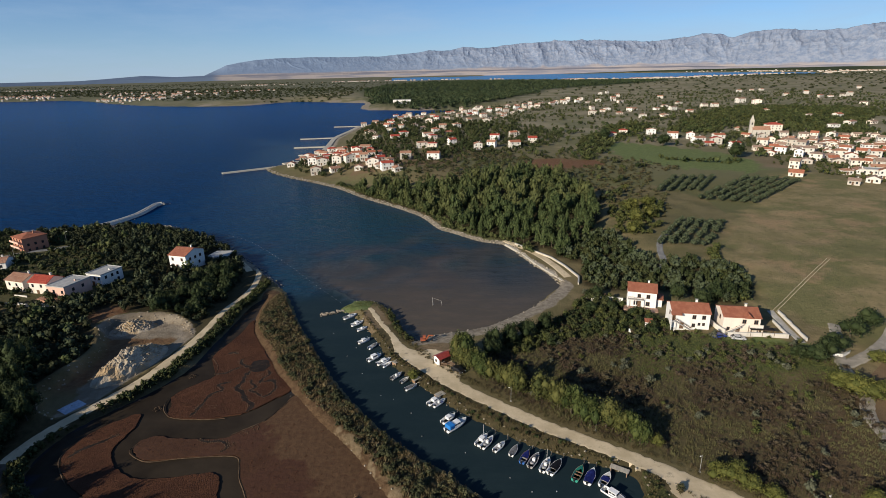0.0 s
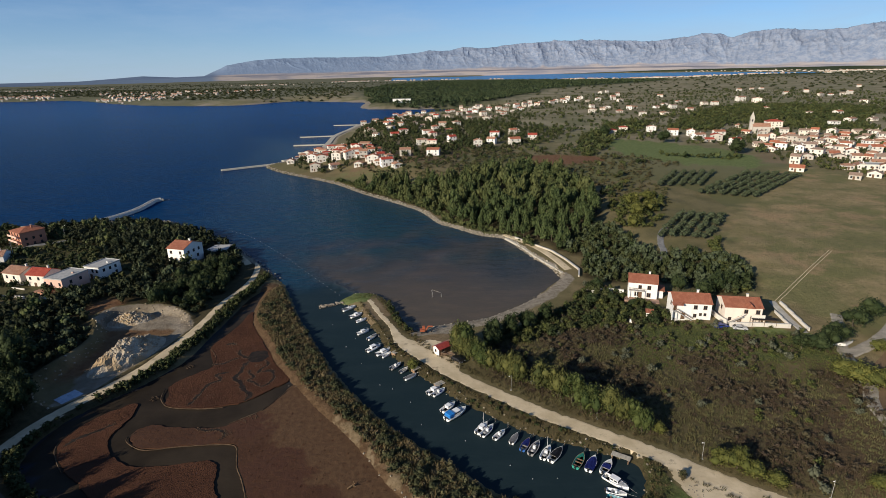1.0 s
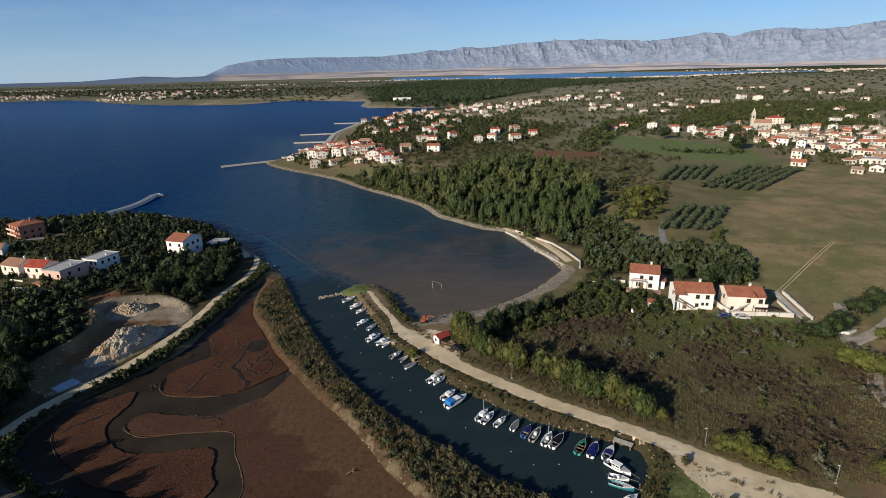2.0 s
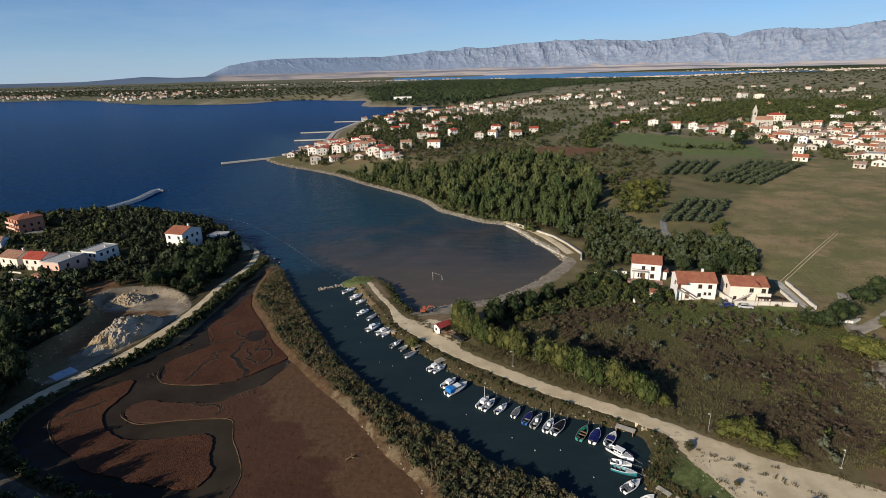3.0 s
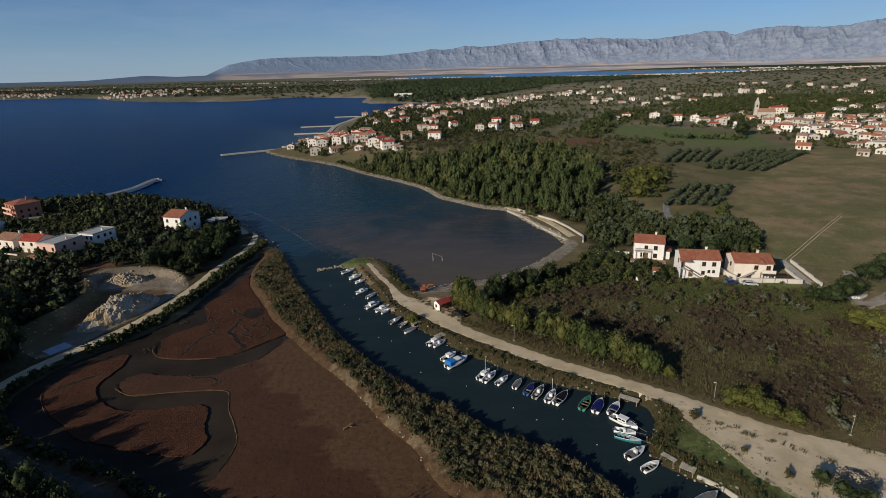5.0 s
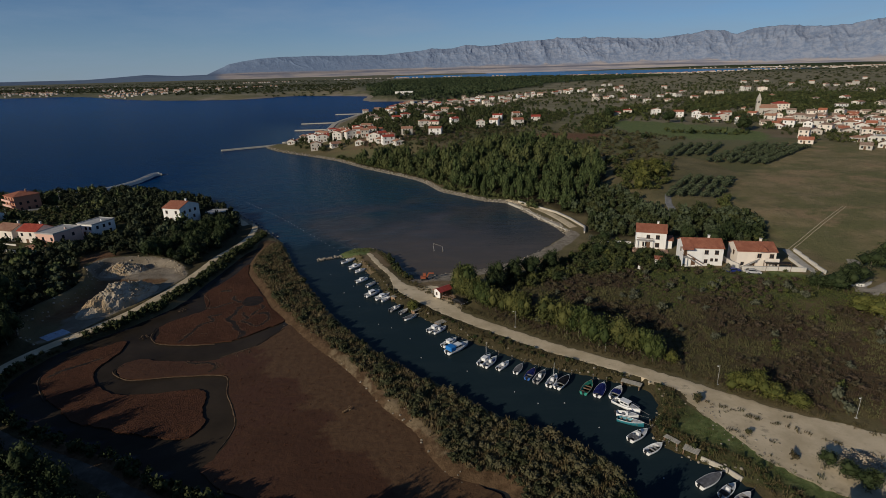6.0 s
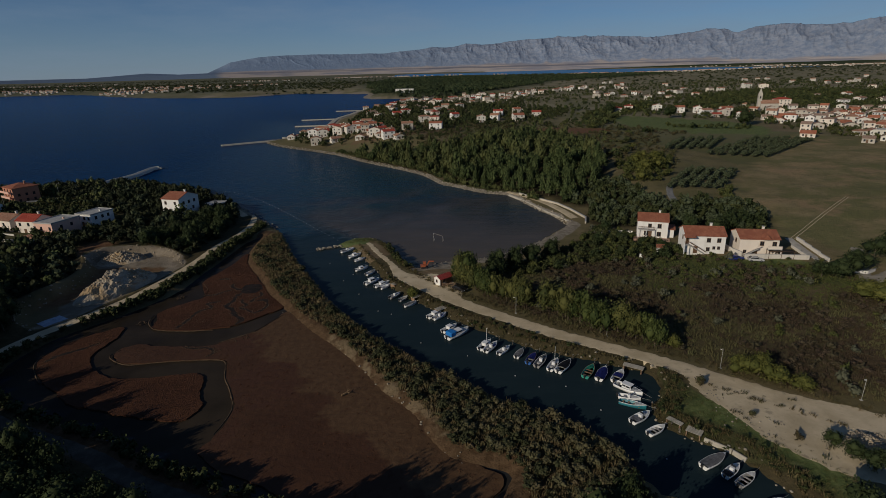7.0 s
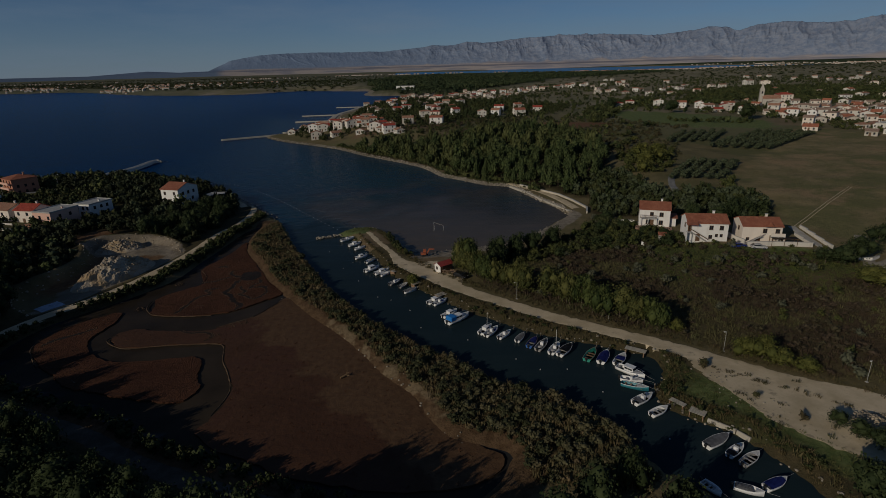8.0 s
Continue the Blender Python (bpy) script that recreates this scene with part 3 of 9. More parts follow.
# ---------------------------------------------------------------- roads and marsh
def ribbon(name, curve, half, material, lift=0.05, ragged=0.35, label="", category="road", seed=0, pieces=5, densify=1.0):
    """A track along the curve, with ragged edges, laid on the ground."""
    curve = np.asarray(curve, float)
    seg = np.hypot(*np.diff(curve, axis=0).T)
    run = np.concatenate([[0], np.cumsum(seg)])
    s = np.arange(0, run[-1], densify)
    px, py = np.interp(s, run, curve[:, 0]), np.interp(s, run, curve[:, 1])
    tx, ty = np.gradient(px), np.gradient(py)
    k = np.hypot(tx, ty)
    nx, ny = -ty / k, tx / k
    hw = half(s) if callable(half) else np.full(len(s), half)
    jit = lambda o: ragged * (ripple(s, 0 * s + o, 5.0, seed + o) * 0.6 + ripple(s, 0 * s, 1.7, seed + o + 3) * 0.4)
    l, r = hw + jit(1), hw + jit(2)
    across = np.linspace(0, 1, pieces + 1)
    off = l[:, None] - across[None, :] * (l + r)[:, None]
    x, y = px[:, None] + nx[:, None] * off, py[:, None] + ny[:, None] * off
    z = height(x.ravel(), y.ravel()).reshape(x.shape) + lift
    z[:, [0, -1]] -= lift + 0.12
    n, m = x.shape
    i = (np.arange(n - 1)[:, None] * m + np.arange(m - 1)[None, :]).ravel()
    me = bpy.data.meshes.new(name)
    me.from_pydata(np.stack(squeeze(x, y, z), -1).reshape(-1, 3).tolist(), [], np.stack([i, i + 1, i + m + 1, i + m], 1).tolist())
    col = np.stack([np.broadcast_to(across, x.shape), 0 * x, 0 * x, 0 * x + 1], -1)
    me.attributes.new("across", "FLOAT_COLOR", "POINT").data.foreach_set("color", col.astype(np.float32).ravel())
    me.materials.append(material)
    return tagged(new(name, me), label, category, kind="structure")


def slab(name, curve, top, material, rim=None, jitter=0.0, seed=0, bottom=-0.7):
    """A raised flat with an upright edge."""
    pts = np.array(curve, float)
    if jitter:
        t = np.arange(len(pts))
        pts = pts + jitter * np.stack([ripple(pts[:, 0], pts[:, 1], 5, seed), ripple(pts[:, 0], pts[:, 1], 4, seed + 2)], 1)
    bm = bmesh.new()
    ring = [bm.verts.new((x, y, top)) for x, y in pts]
    low = [bm.verts.new((x, y, bottom)) for x, y in pts]
    for i in range(len(ring)):
        j = (i + 1) % len(ring)
        bm.faces.new((ring[i], low[i], low[j], ring[j]))
    edges = [bm.edges.get((ring[i], ring[(i + 1) % len(ring)])) for i in range(len(ring))]
    bmesh.ops.triangle_fill(bm, edges=edges, use_beauty=True)
    bmesh.ops.recalc_face_normals(bm, faces=bm.faces)
    me = bpy.data.meshes.new(name)
    bm.to_mesh(me), bm.free()
    me.attributes.new("across", "FLOAT_COLOR", "POINT").data.foreach_set("color", np.full(len(me.vertices) * 4, 0.5, np.float32))
    me.materials.append(material)
    return new(name, me)


def make_dirt():
    n = Nodes("pale_gravel", 0.95, 0.15)
    across, _, _, _ = n.attr("across")
    mid, fine = n.noise(0.22, 4, 0.6), n.noise(2.2, 5, 0.7)
    c = n.mix(n.ramp(mid, 0.3, 0.7), (0.45, 0.365, 0.235), (0.60, 0.495, 0.335))
    rut = n.math("ABSOLUTE", n.math("SUBTRACT", across, 0.5))
    c = n.mix(n.ramp(rut, 0.32, 0.5, 0, 0.45), c, (0.17, 0.145, 0.095))
    c = n.mix(n.ramp(n.noise(0.5, 4, 0.6), 0.60, 0.72, 0, 0.6), c, (0.19, 0.16, 0.115))
    c = n.mix(n.ramp(fine, 0.55, 0.8, 0, 0.5), c, (0.20, 0.175, 0.135))
    n.bump(fine, 0.5, 0.08)
    return n.done(c)


DIRT = make_dirt()
ASPHALT = worn("old_asphalt", (0.15, 0.15, 0.15), (0.22, 0.215, 0.205), 0.5, 0.9, 0.2, bump=0.2)
LANE = worn("dusty_lane", (0.25, 0.225, 0.185), (0.36, 0.325, 0.27), 0.5, 0.95, 0.15, bump=0.2)
ribbon("road", ROAD_RIGHT, lambda s: 2.85 + 1.6 * step(s, 128, 150) - 1.7 * step(s, 36, 22), DIRT, ragged=0.7, label="pale gravel road along the canal", seed=3)
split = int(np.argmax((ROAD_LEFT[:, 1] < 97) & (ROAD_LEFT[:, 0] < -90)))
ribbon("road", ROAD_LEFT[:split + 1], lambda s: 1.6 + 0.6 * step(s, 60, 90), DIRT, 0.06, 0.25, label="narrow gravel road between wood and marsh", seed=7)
# Tree shade is put into the darker colour of this stretch.
ribbon("road", ROAD_LEFT[split:], 1.9, worn("shaded_earth_track", (0.070, 0.062, 0.050), (0.115, 0.102, 0.084), 0.5, 0.95, 0.1, bump=0.3), 0.06, 0.25, label="earth track under the trees, their shade in its colour", seed=8)
lot = slab("gravel_lot", smooth(LOT[::5], steps=12), 1.235, DIRT, jitter=0.5, seed=4, bottom=0.9)
tagged(slab("gravel_yard", smooth(KIOSK_YARD[::5], steps=12), 1.23, DIRT, jitter=0.4, seed=6, bottom=0.9), "pale gravel yard round the kiosk", "ground", kind="structure")
tagged(lot, "worn gravel lot beside the canal", "ground", kind="structure")
ribbon("road", smooth([(120, 148), (115, 139), (108, 127), (106, 116), (99, 105), (97, 96)], False), 1.9, LANE, 0.12, 0.3, label="narrow dusty lane past the houses", seed=9)
ribbon("road", smooth([(140, 148), (125, 135), (114, 129), (107, 126)], False), 2.2, LANE, 0.13, 0.3, label="narrow dusty lane past the houses", seed=10)
ribbon("path", smooth([(86, 196), (90, 206), (92.5, 216), (98, 229), (106, 240)], False), 1.6, ASPHALT, 0.12, 0.25, label="short paved track between trees and olives", seed=11)
ribbon("path", smooth([(106, 157.5), (105.4, 152), (104.6, 145), (104.3, 137.5)], False), 1.25, worn("pale_concrete_paving", (0.40, 0.38, 0.34), (0.30, 0.28, 0.25), 0.8, 0.9, 0.2, bump=0.15), 0.14, 0.12, label="pale concrete driveway beside the house", seed=12)
for k in (-0.36, 0.36):
    ribbon("track", np.array([(107.0 + k, 157.0 - k), (130 + k, 178 - k), (153.0 + k, 199.0 - k)]), 0.33, DIRT, 0.06, 0.12, label="pale wheel track across the meadow", seed=13 + int(k > 0), pieces=2)

n = Nodes("red_glasswort", 0.95, 0.1)
f1, f2, f3 = n.noise(0.10, 4, 0.6), n.noise(0.9, 5, 0.7), n.noise(4.5, 3, 0.7)
c = n.mix(n.ramp(f1, 0.35, 0.65), (0.061, 0.027, 0.016), (0.085, 0.038, 0.021))
c = n.mix(n.ramp(f2, 0.48, 0.72, 0, 0.7), c, (0.043, 0.022, 0.011))
c = n.mix(n.ramp(f3, 0.45, 0.75, 0, 0.5), c, (0.104, 0.050, 0.028))
n.bump(n.math("ADD", f2, f3), 1.0, 0.3)
MARSH = n.done(c)
n = Nodes("brown_mud", 0.85, 0.25)
f1, f2 = n.noise(0.07, 4, 0.6), n.noise(0.8, 5, 0.7)
c = n.mix(n.ramp(f1, 0.40, 0.60), (0.056, 0.024, 0.011), (0.076, 0.035, 0.016))
c = n.mix(n.ramp(n.math("ADD", f1, n.math("MULTIPLY", f2, 0.35)), 0.66, 0.74, 0, 0.8), c, (0.062, 0.026, 0.014))
c = n.mix(n.ramp(f2, 0.5, 0.8, 0, 0.5), c, (0.040, 0.023, 0.011))
at = n.t.nodes.new("ShaderNodeSeparateXYZ")
n.t.links.new(n.geo, at.inputs[0])
shoreward = n.math("ADD", n.math("MULTIPLY", at.outputs[0], 0.77), n.math("MULTIPLY", at.outputs[1], 0.64))
patchy = n.math("ADD", shoreward, n.math("MULTIPLY", n.noise(0.05, 5, 0.62), 34.0))
c = n.mix(n.ramp(patchy, 49, 52, 0, 0.9), c, n.mix(n.ramp(f2, 0.35, 0.7), (0.080, 0.043, 0.020), (0.116, 0.066, 0.031)))
n.bump(f2, 0.8, 0.2)
MUDFLAT = n.done(c)
RIM = worn("dried_mud_rim", (0.060, 0.040, 0.026), (0.108, 0.075, 0.048), 0.8, 0.95, 0.1, bump=0.4)
WET = worn("wet_mud", (0.018, 0.014, 0.011), (0.036, 0.027, 0.020), 0.6, 0.7, 0.12)


def rim(curve, width=0.22, seed=0):
    curve = np.asarray(curve, float)
    keep = ribbon("mud_rim", curve, lambda s: np.maximum(width * (0.8 + 0.5 * ripple(s, 0 * s, 6, seed)), 0.06), RIM, 0.0, 0.07, "low dried mud rim along the channel", "mud rim", seed, 2, 0.6)
    co = np.empty(len(keep.data.vertices) * 3)
    keep.data.vertices.foreach_get("co", co)
    co = co.reshape(-1, 3)
    co[:, 2] = np.where(np.arange(len(co)) % 3 == 1, 0.36, 0.22)
    keep.data.vertices.foreach_set("co", co.ravel())


ISLE_A = smooth([(-73.3, 122.7), (-71.9, 118.6), (-70, 113.3), (-62, 112.2), (-53.4, 113.3), (-49.3, 115.9), (-45.1, 120.5), (-42.3, 124.8), (-48.6, 132.8), (-55.6, 145), (-63.4, 158), (-67, 168),
                 (-68, 158), (-69.3, 150.7), (-71, 142), (-66, 132.5), (-69, 128.5)])
ISLE_B = smooth([(-78, 114.5), (-82, 112), (-86, 107), (-87.5, 101), (-86.5, 97), (-83, 93), (-80, 90), (-76, 87.5), (-71, 83.5), (-65, 81.3), (-56, 79), (-47, 77.5),
                 (-45, 81), (-46.5, 85), (-48, 89), (-49, 91.5), (-51, 93), (-56, 92.3), (-64, 91.3), (-69, 92.3), (-74, 96), (-77, 100), (-77.3, 104), (-76.5, 108)])
FLAT = smooth([(-40.6, 121), (-42.4, 116), (-44.9, 110.8), (-49, 107.3), (-52.5, 104.6), (-58, 104.2), (-64, 104.6), (-69.5, 105.6), (-72.2, 104), (-72.4, 100.8), (-69.2, 98), (-66, 97.2), (-59, 98), (-48, 98.3),
               (-45.5, 95), (-44, 91), (-41, 86), (-38.5, 80), (-39, 73), (-40, 69), (-34, 64.5), (-29, 62.5), (-25, 60), (-18, 58), (-8, 56), (3, 57), (8, 62),
               (3, 66.5), (-1, 73), (-4, 79), (-10, 86), (-16, 95), (-22, 103), (-30, 112), (-36, 119)])
tagged(slab("marsh_flat", ISLE_A, 0.26, MARSH, jitter=0.35, seed=1), "low flat of red glasswort cut by creeks", "marsh", kind="structure")
tagged(slab("marsh_flat", ISLE_B, 0.26, MARSH, jitter=0.35, seed=2), "curved island of red glasswort in the marsh", "marsh", kind="structure")
tagged(slab("marsh_flat", FLAT, 0.25, MUDFLAT, jitter=0.3, seed=3), "broad brown mudflat with red plants", "marsh", kind="structure")
rim(smooth([(-72.0, 103), (-73.0, 100.5), (-69.7, 97.7), (-66, 96.7), (-59, 97.7), (-48.2, 98), (-45.8, 95), (-44.3, 91), (-41.3, 86), (-38.8, 80), (-39.3, 73)], False), 0.17, 1)
rim(smooth([(-74, 121), (-73.0, 116.5), (-69.3, 112.7), (-62, 111.7), (-55, 112.0)], False), 0.15, 2)
rim(smooth([(-86.4, 107), (-87.9, 101), (-86.9, 97), (-83.3, 92.7), (-80.3, 89.7)], False), 0.15, 3)
rim(smooth([(-41, 119.5), (-42.8, 115.5), (-45.2, 110.8), (-49, 107.6), (-52, 105.2)], False), 0.2, 4)
rim(smooth([(-66, 132.2), (-67.2, 137), (-70.8, 142)], False), 0.16, 5)


def wet_patch(curve, label):
    tagged(slab("wet_hollow", curve, 0.272, WET, jitter=0.25, seed=5, bottom=0.2), label, "puddle", kind="structure")


CRUMBS, rng_mud = [], np.random.default_rng(23)
wet_patch(smooth([(-57.6, 135.8), (-57.2, 139.6), (-54, 140.4), (-52, 137.5), (-52.6, 134.4), (-55.5, 133.8)]), "shallow dark pool in the red marsh")
for k, (pts, w) in enumerate([([(-64.7, 113), (-64.2, 116), (-63.9, 118.5), (-63.3, 122.8), (-61.1, 124.8), (-63, 127.2), (-60.4, 128.6)], 0.5), ([(-51, 114.6), (-50.6, 117.6), (-53.2, 120), (-55.2, 123.4), (-57.4, 125.3), (-57, 128.4), (-57.2, 132.4), (-56.6, 134.2)], 0.6),
                              ([(-61.4, 141), (-61, 139), (-59, 137), (-57.2, 136.2)], 0.45), ([(-51.9, 127.4), (-51.7, 130), (-50.5, 132.3), (-51.8, 134.8)], 0.4), ([(-51.4, 128.2), (-48.6, 129), (-46.9, 126), (-47.2, 122.9), (-49, 120.8)], 0.42),
                              ([(-55, 129.4), (-53.9, 127.6), (-52.4, 125.8), (-53.4, 124.2), (-51.4, 123.2), (-49.4, 121.3)], 0.36), ([(-66.4, 133), (-63.6, 133.2), (-62.2, 134.8), (-60.2, 136.4)], 0.34), ([(-85.8, 98.4), (-84.7, 101.1), (-81.3, 103.9), (-79, 106.6)], 0.42),
                              ([(-58.5, 104), (-56, 103.2), (-53.2, 103.4), (-50.8, 101.6), (-51.6, 99.4)], 0.3), ([(-67, 144.4), (-65.4, 145.2), (-64, 144.2)], 0.4)]):
    c = smooth(pts, False)
    nrm = np.stack([-np.gradient(c[:, 1]), np.gradient(c[:, 0])], 1)
    nrm /= np.hypot(*nrm.T)[:, None]
    ww = w * (0.85 + 0.55 * ripple(c[:, 0], c[:, 1], 2.2, k))[:, None].clip(0.15, 2) * np.minimum(1, np.minimum(np.arange(len(c)), np.arange(len(c))[::-1]) / 3 + 0.25)[:, None]
    wet_patch(np.vstack([c + nrm * ww, (c - nrm * ww)[::-1]]), "narrow dark creek in the marsh")
    for side_ in (ww + 0.14, -ww - 0.14):
        CRUMBS += [(x + rng_mud.normal(0, 0.1), y + rng_mud.normal(0, 0.1)) for x, y in np.repeat(c + nrm * side_, 3, 0)[2:-2]]

# ---------------------------------------------------------------- where the village houses stand
POINT = [(-130, 563), (-112, 515), (-145, 536), (-142, 561), (-137, 480), (-96, 486), (-76, 471), (-68, 459), (-62, 447), (-54, 458), (-45, 423), (-36, 413), (-69, 434),
         (-32, 457), (-106, 440), (-117, 565), (-106, 465), (-129, 529), (-81, 462), (-57, 438), (-139, 550), (-119, 534), (-92, 464), (-116, 473), (-85, 467), (-114, 545),
         (-71, 461), (-51, 430), (-99, 527)]
UPPER = [(-109, 580), (-75, 522), (-60, 487), (-8, 453), (-52, 585), (-45, 623), (-64, 689), (-106, 862), (-83, 780), (-74, 779), (-123, 848), (-90, 1054), (-46, 852), (-9, 823),
         (-17, 604), (-11, 583), (-20, 523), (-10, 516), (9, 543), (-9, 648), (0, 695), (18, 704), (9, 941), (37, 945), (55, 916), (64, 862), (82, 962), (110, 953), (139, 1180),
         (147, 1085), (161, 1080), (184, 1159), (183, 1060), (-32, 857), (-92, 792), (27, 878), (44, 902), (101, 987), (166, 1033), (137, 1023)]
FIELDS = [(33, 506), (47, 518), (55, 571), (68, 512), (83, 618), (90, 542), (176, 567), (197, 592), (228, 593), (236, 555), (252, 550), (244, 515), (246, 498), (257, 507),
         (272, 533), (257, 473), (77, 595)]
OLD = [(332, 610), (310, 552), (271, 462), (291, 489), (266, 433), (299, 476), (301, 456), (315, 485), (329, 491), (348, 505), (282, 423), (305, 444), (329, 470), (312, 433),
         (354, 488), (269, 394), (284, 405), (290, 390), (250, 377), (234, 350), (326, 434), (309, 416), (303, 396), (377, 485), (351, 444), (373, 460), (334, 413), (279, 354),
         (309, 385), (297, 362), (253, 323), (268, 327), (360, 504), (385, 517), (410, 512), (321, 449), (340, 455), (296, 435), (322, 400), (340, 433), (291, 375), (282, 336),
         (320, 368), (364, 436), (391, 497), (346, 474), (325, 509), (279, 442), (299, 411), (314, 469)]
BEYOND = [(288, 787), (327, 941), (311, 914), (278, 861), (364, 934), (385, 919), (326, 805), (402, 996), (393, 872), (459, 965), (482, 974), (509, 865), (508, 757), (527, 729),
         (717, 937), (514, 651), (474, 633), (434, 603), (439, 1385), (373, 1205), (365, 1133), (287, 958), (249, 901), (466, 1569), (429, 1506), (307, 1161), (297, 1305),
         (310, 1250), (259, 1189), (230, 1132), (461, 1075), (830, 1182), (802, 1173), (847, 1170), (240, 1166), (273, 1211), (221, 1113), (320, 1276), (288, 1182), (263, 967),
         (336, 1190), (254, 1141), (393, 1274), (269, 922), (235, 864), (207, 1153)]
BLOCKS = [(575, 1064), (579, 1015)]
HR = np.random.default_rng(17)


def infill(places, region, count, gap):
    """More places in the region, none nearer than gap to another."""
    out, lo, hi = [], region.min(0), region.max(0)
    tries = HR.uniform(lo, hi, (count * 40, 2))
    for x, y in tries[inside(tries[:, 0], tries[:, 1], region) > 2]:
        if len(out) < count and all(math.hypot(x - a, y - b) > gap for a, b in places + out):
            out.append((round(float(x), 1), round(float(y), 1)))
    return out


OLD_MORE = infill(OLD, smooth([(262, 440), (285, 500), (330, 540), (420, 545), (450, 500), (400, 440), (330, 350), (275, 325), (262, 345), (285, 400)]), 46, 9.5)
POINT_MORE = infill(POINT, smooth([(-140, 560), (-110, 590), (-70, 520), (-40, 440), (-60, 425), (-100, 440), (-130, 480)]), 16, 11)
UPPER_MORE = infill(UPPER, smooth([(-105, 600), (-110, 850), (-20, 1000), (140, 1180), (220, 1150), (120, 900), (60, 700), (20, 560), (-40, 540)]), 46, 17)
HOMES = POINT + UPPER + FIELDS + OLD + BEYOND + BLOCKS + OLD_MORE + POINT_MORE + UPPER_MORE


# ---------------------------------------------------------------- trees, bushes and reeds
def leaf_material(name, dark, light, tip, rough=0.75):
    n = Nodes(name, rough, 0.12)
    tint, _, _, _ = n.attr("tint")
    c = n.mix(n.island(), dark, light)
    c = n.mix(n.math("MULTIPLY", tint, 0.75), c, tip)
    c = n.mix(n.math("MULTIPLY", n.random(), 0.3), c, dark)
    return n.done(c)


OAK = leaf_material("holm_oak_leaves", (0.018, 0.028, 0.010), (0.045, 0.058, 0.022), (0.070, 0.070, 0.026))
PINE = leaf_material("pine_needles", (0.027, 0.042, 0.015), (0.084, 0.104, 0.037), (0.122, 0.122, 0.044))
HEDGE = leaf_material("yellowing_leaves", (0.038, 0.046, 0.014), (0.104, 0.102, 0.030), (0.062, 0.076, 0.024))
YELLOW = leaf_material("yellow_green_leaves", (0.056, 0.064, 0.016), (0.120, 0.118, 0.030), (0.092, 0.084, 0.026))
OLIVE = leaf_material("olive_leaves", (0.040, 0.052, 0.026), (0.085, 0.100, 0.056), (0.065, 0.080, 0.040))
HEATH = leaf_material("dry_scrub_twigs", (0.040, 0.033, 0.017), (0.096, 0.076, 0.038), (0.060, 0.072, 0.028))
RUSH = leaf_material("dry_rushes", (0.060, 0.050, 0.024), (0.165, 0.120, 0.064), (0.070, 0.072, 0.028))
BARK = worn("rough_bark", (0.070, 0.055, 0.040), (0.14, 0.115, 0.085), 3.0, 0.95, 0.1, bump=0.5)


def foliage(rng, leaves, lobes, size=(1, 1, 1), leaf=0.16, base=0.25, core=True):
    """Vertices and quads of a crown of height 1 to 1 radius: lobes covered by loose leaf clumps, over ragged inner masses."""
    V, F = [], []
    cen = rng.normal(0, 1, (lobes, 3))
    cen /= np.linalg.norm(cen, axis=1)[:, None]
    cen *= rng.uniform(0.25, 0.62, (lobes, 1))
    cen[:, 2] = np.abs(cen[:, 2]) * 1.1 - 0.15
    rad = rng.uniform(0.34, 0.55, lobes)
    count = 0
    if core:
        for c, r in zip(cen, rad):
            k = [(0, 0, 1), (0.9, 0, 0.3), (0.28, 0.85, 0.3), (-0.73, 0.53, 0.3), (-0.73, -0.53, 0.3), (0.28, -0.85, 0.3), (0.1, 0, -0.8)]
            pts = np.array(k) * r * rng.uniform(0.62, 0.95, (7, 1)) + c
            V.append(pts)
            F += [(count + a, count + b, count + d, count + d) for a, b, d in ((0, 1, 2), (0, 2, 3), (0, 3, 4), (0, 4, 5), (0, 5, 1), (6, 2, 1), (6, 3, 2), (6, 4, 3), (6, 5, 4), (6, 1, 5))]
            count += 7
    pick = rng.integers(0, lobes, leaves)
    out = rng.normal(0, 1, (leaves, 3))
    out[:, 2] += 0.25
    out /= np.linalg.norm(out, axis=1)[:, None]
    p = cen[pick] + out * (rad[pick] * rng.uniform(0.82, 1.16, leaves))[:, None]
    nrm = out + rng.normal(0, 0.7, (leaves, 3))
    nrm /= np.linalg.norm(nrm, axis=1)[:, None]
    u = np.cross(nrm, rng.normal(0, 1, (leaves, 3)))
    u /= np.linalg.norm(u, axis=1)[:, None]
    w = np.cross(nrm, u)
    s = leaf * rng.uniform(0.6, 1.35, (leaves, 1))
    quad = np.stack([p - u * s, p - w * s * 0.8 + nrm * s * 0.25, p + u * s, p + w * s * 0.8 - nrm * s * 0.2], 1).reshape(-1, 3)
    V.append(quad)
    F += [(count + 4 * i, count + 4 * i + 1, count + 4 * i + 2, count + 4 * i + 3) for i in range(leaves)]
    V = np.vstack(V)
    V[:, 2] = np.maximum(V[:, 2] + 0.5, 0.02 + 0.1 * base)
    V[:, 2] /= V[:, 2].max()
    V[:, :2] /= np.percentile(np.hypot(V[:, 0], V[:, 1]), 97)
    return V * np.array(size), np.array(F)


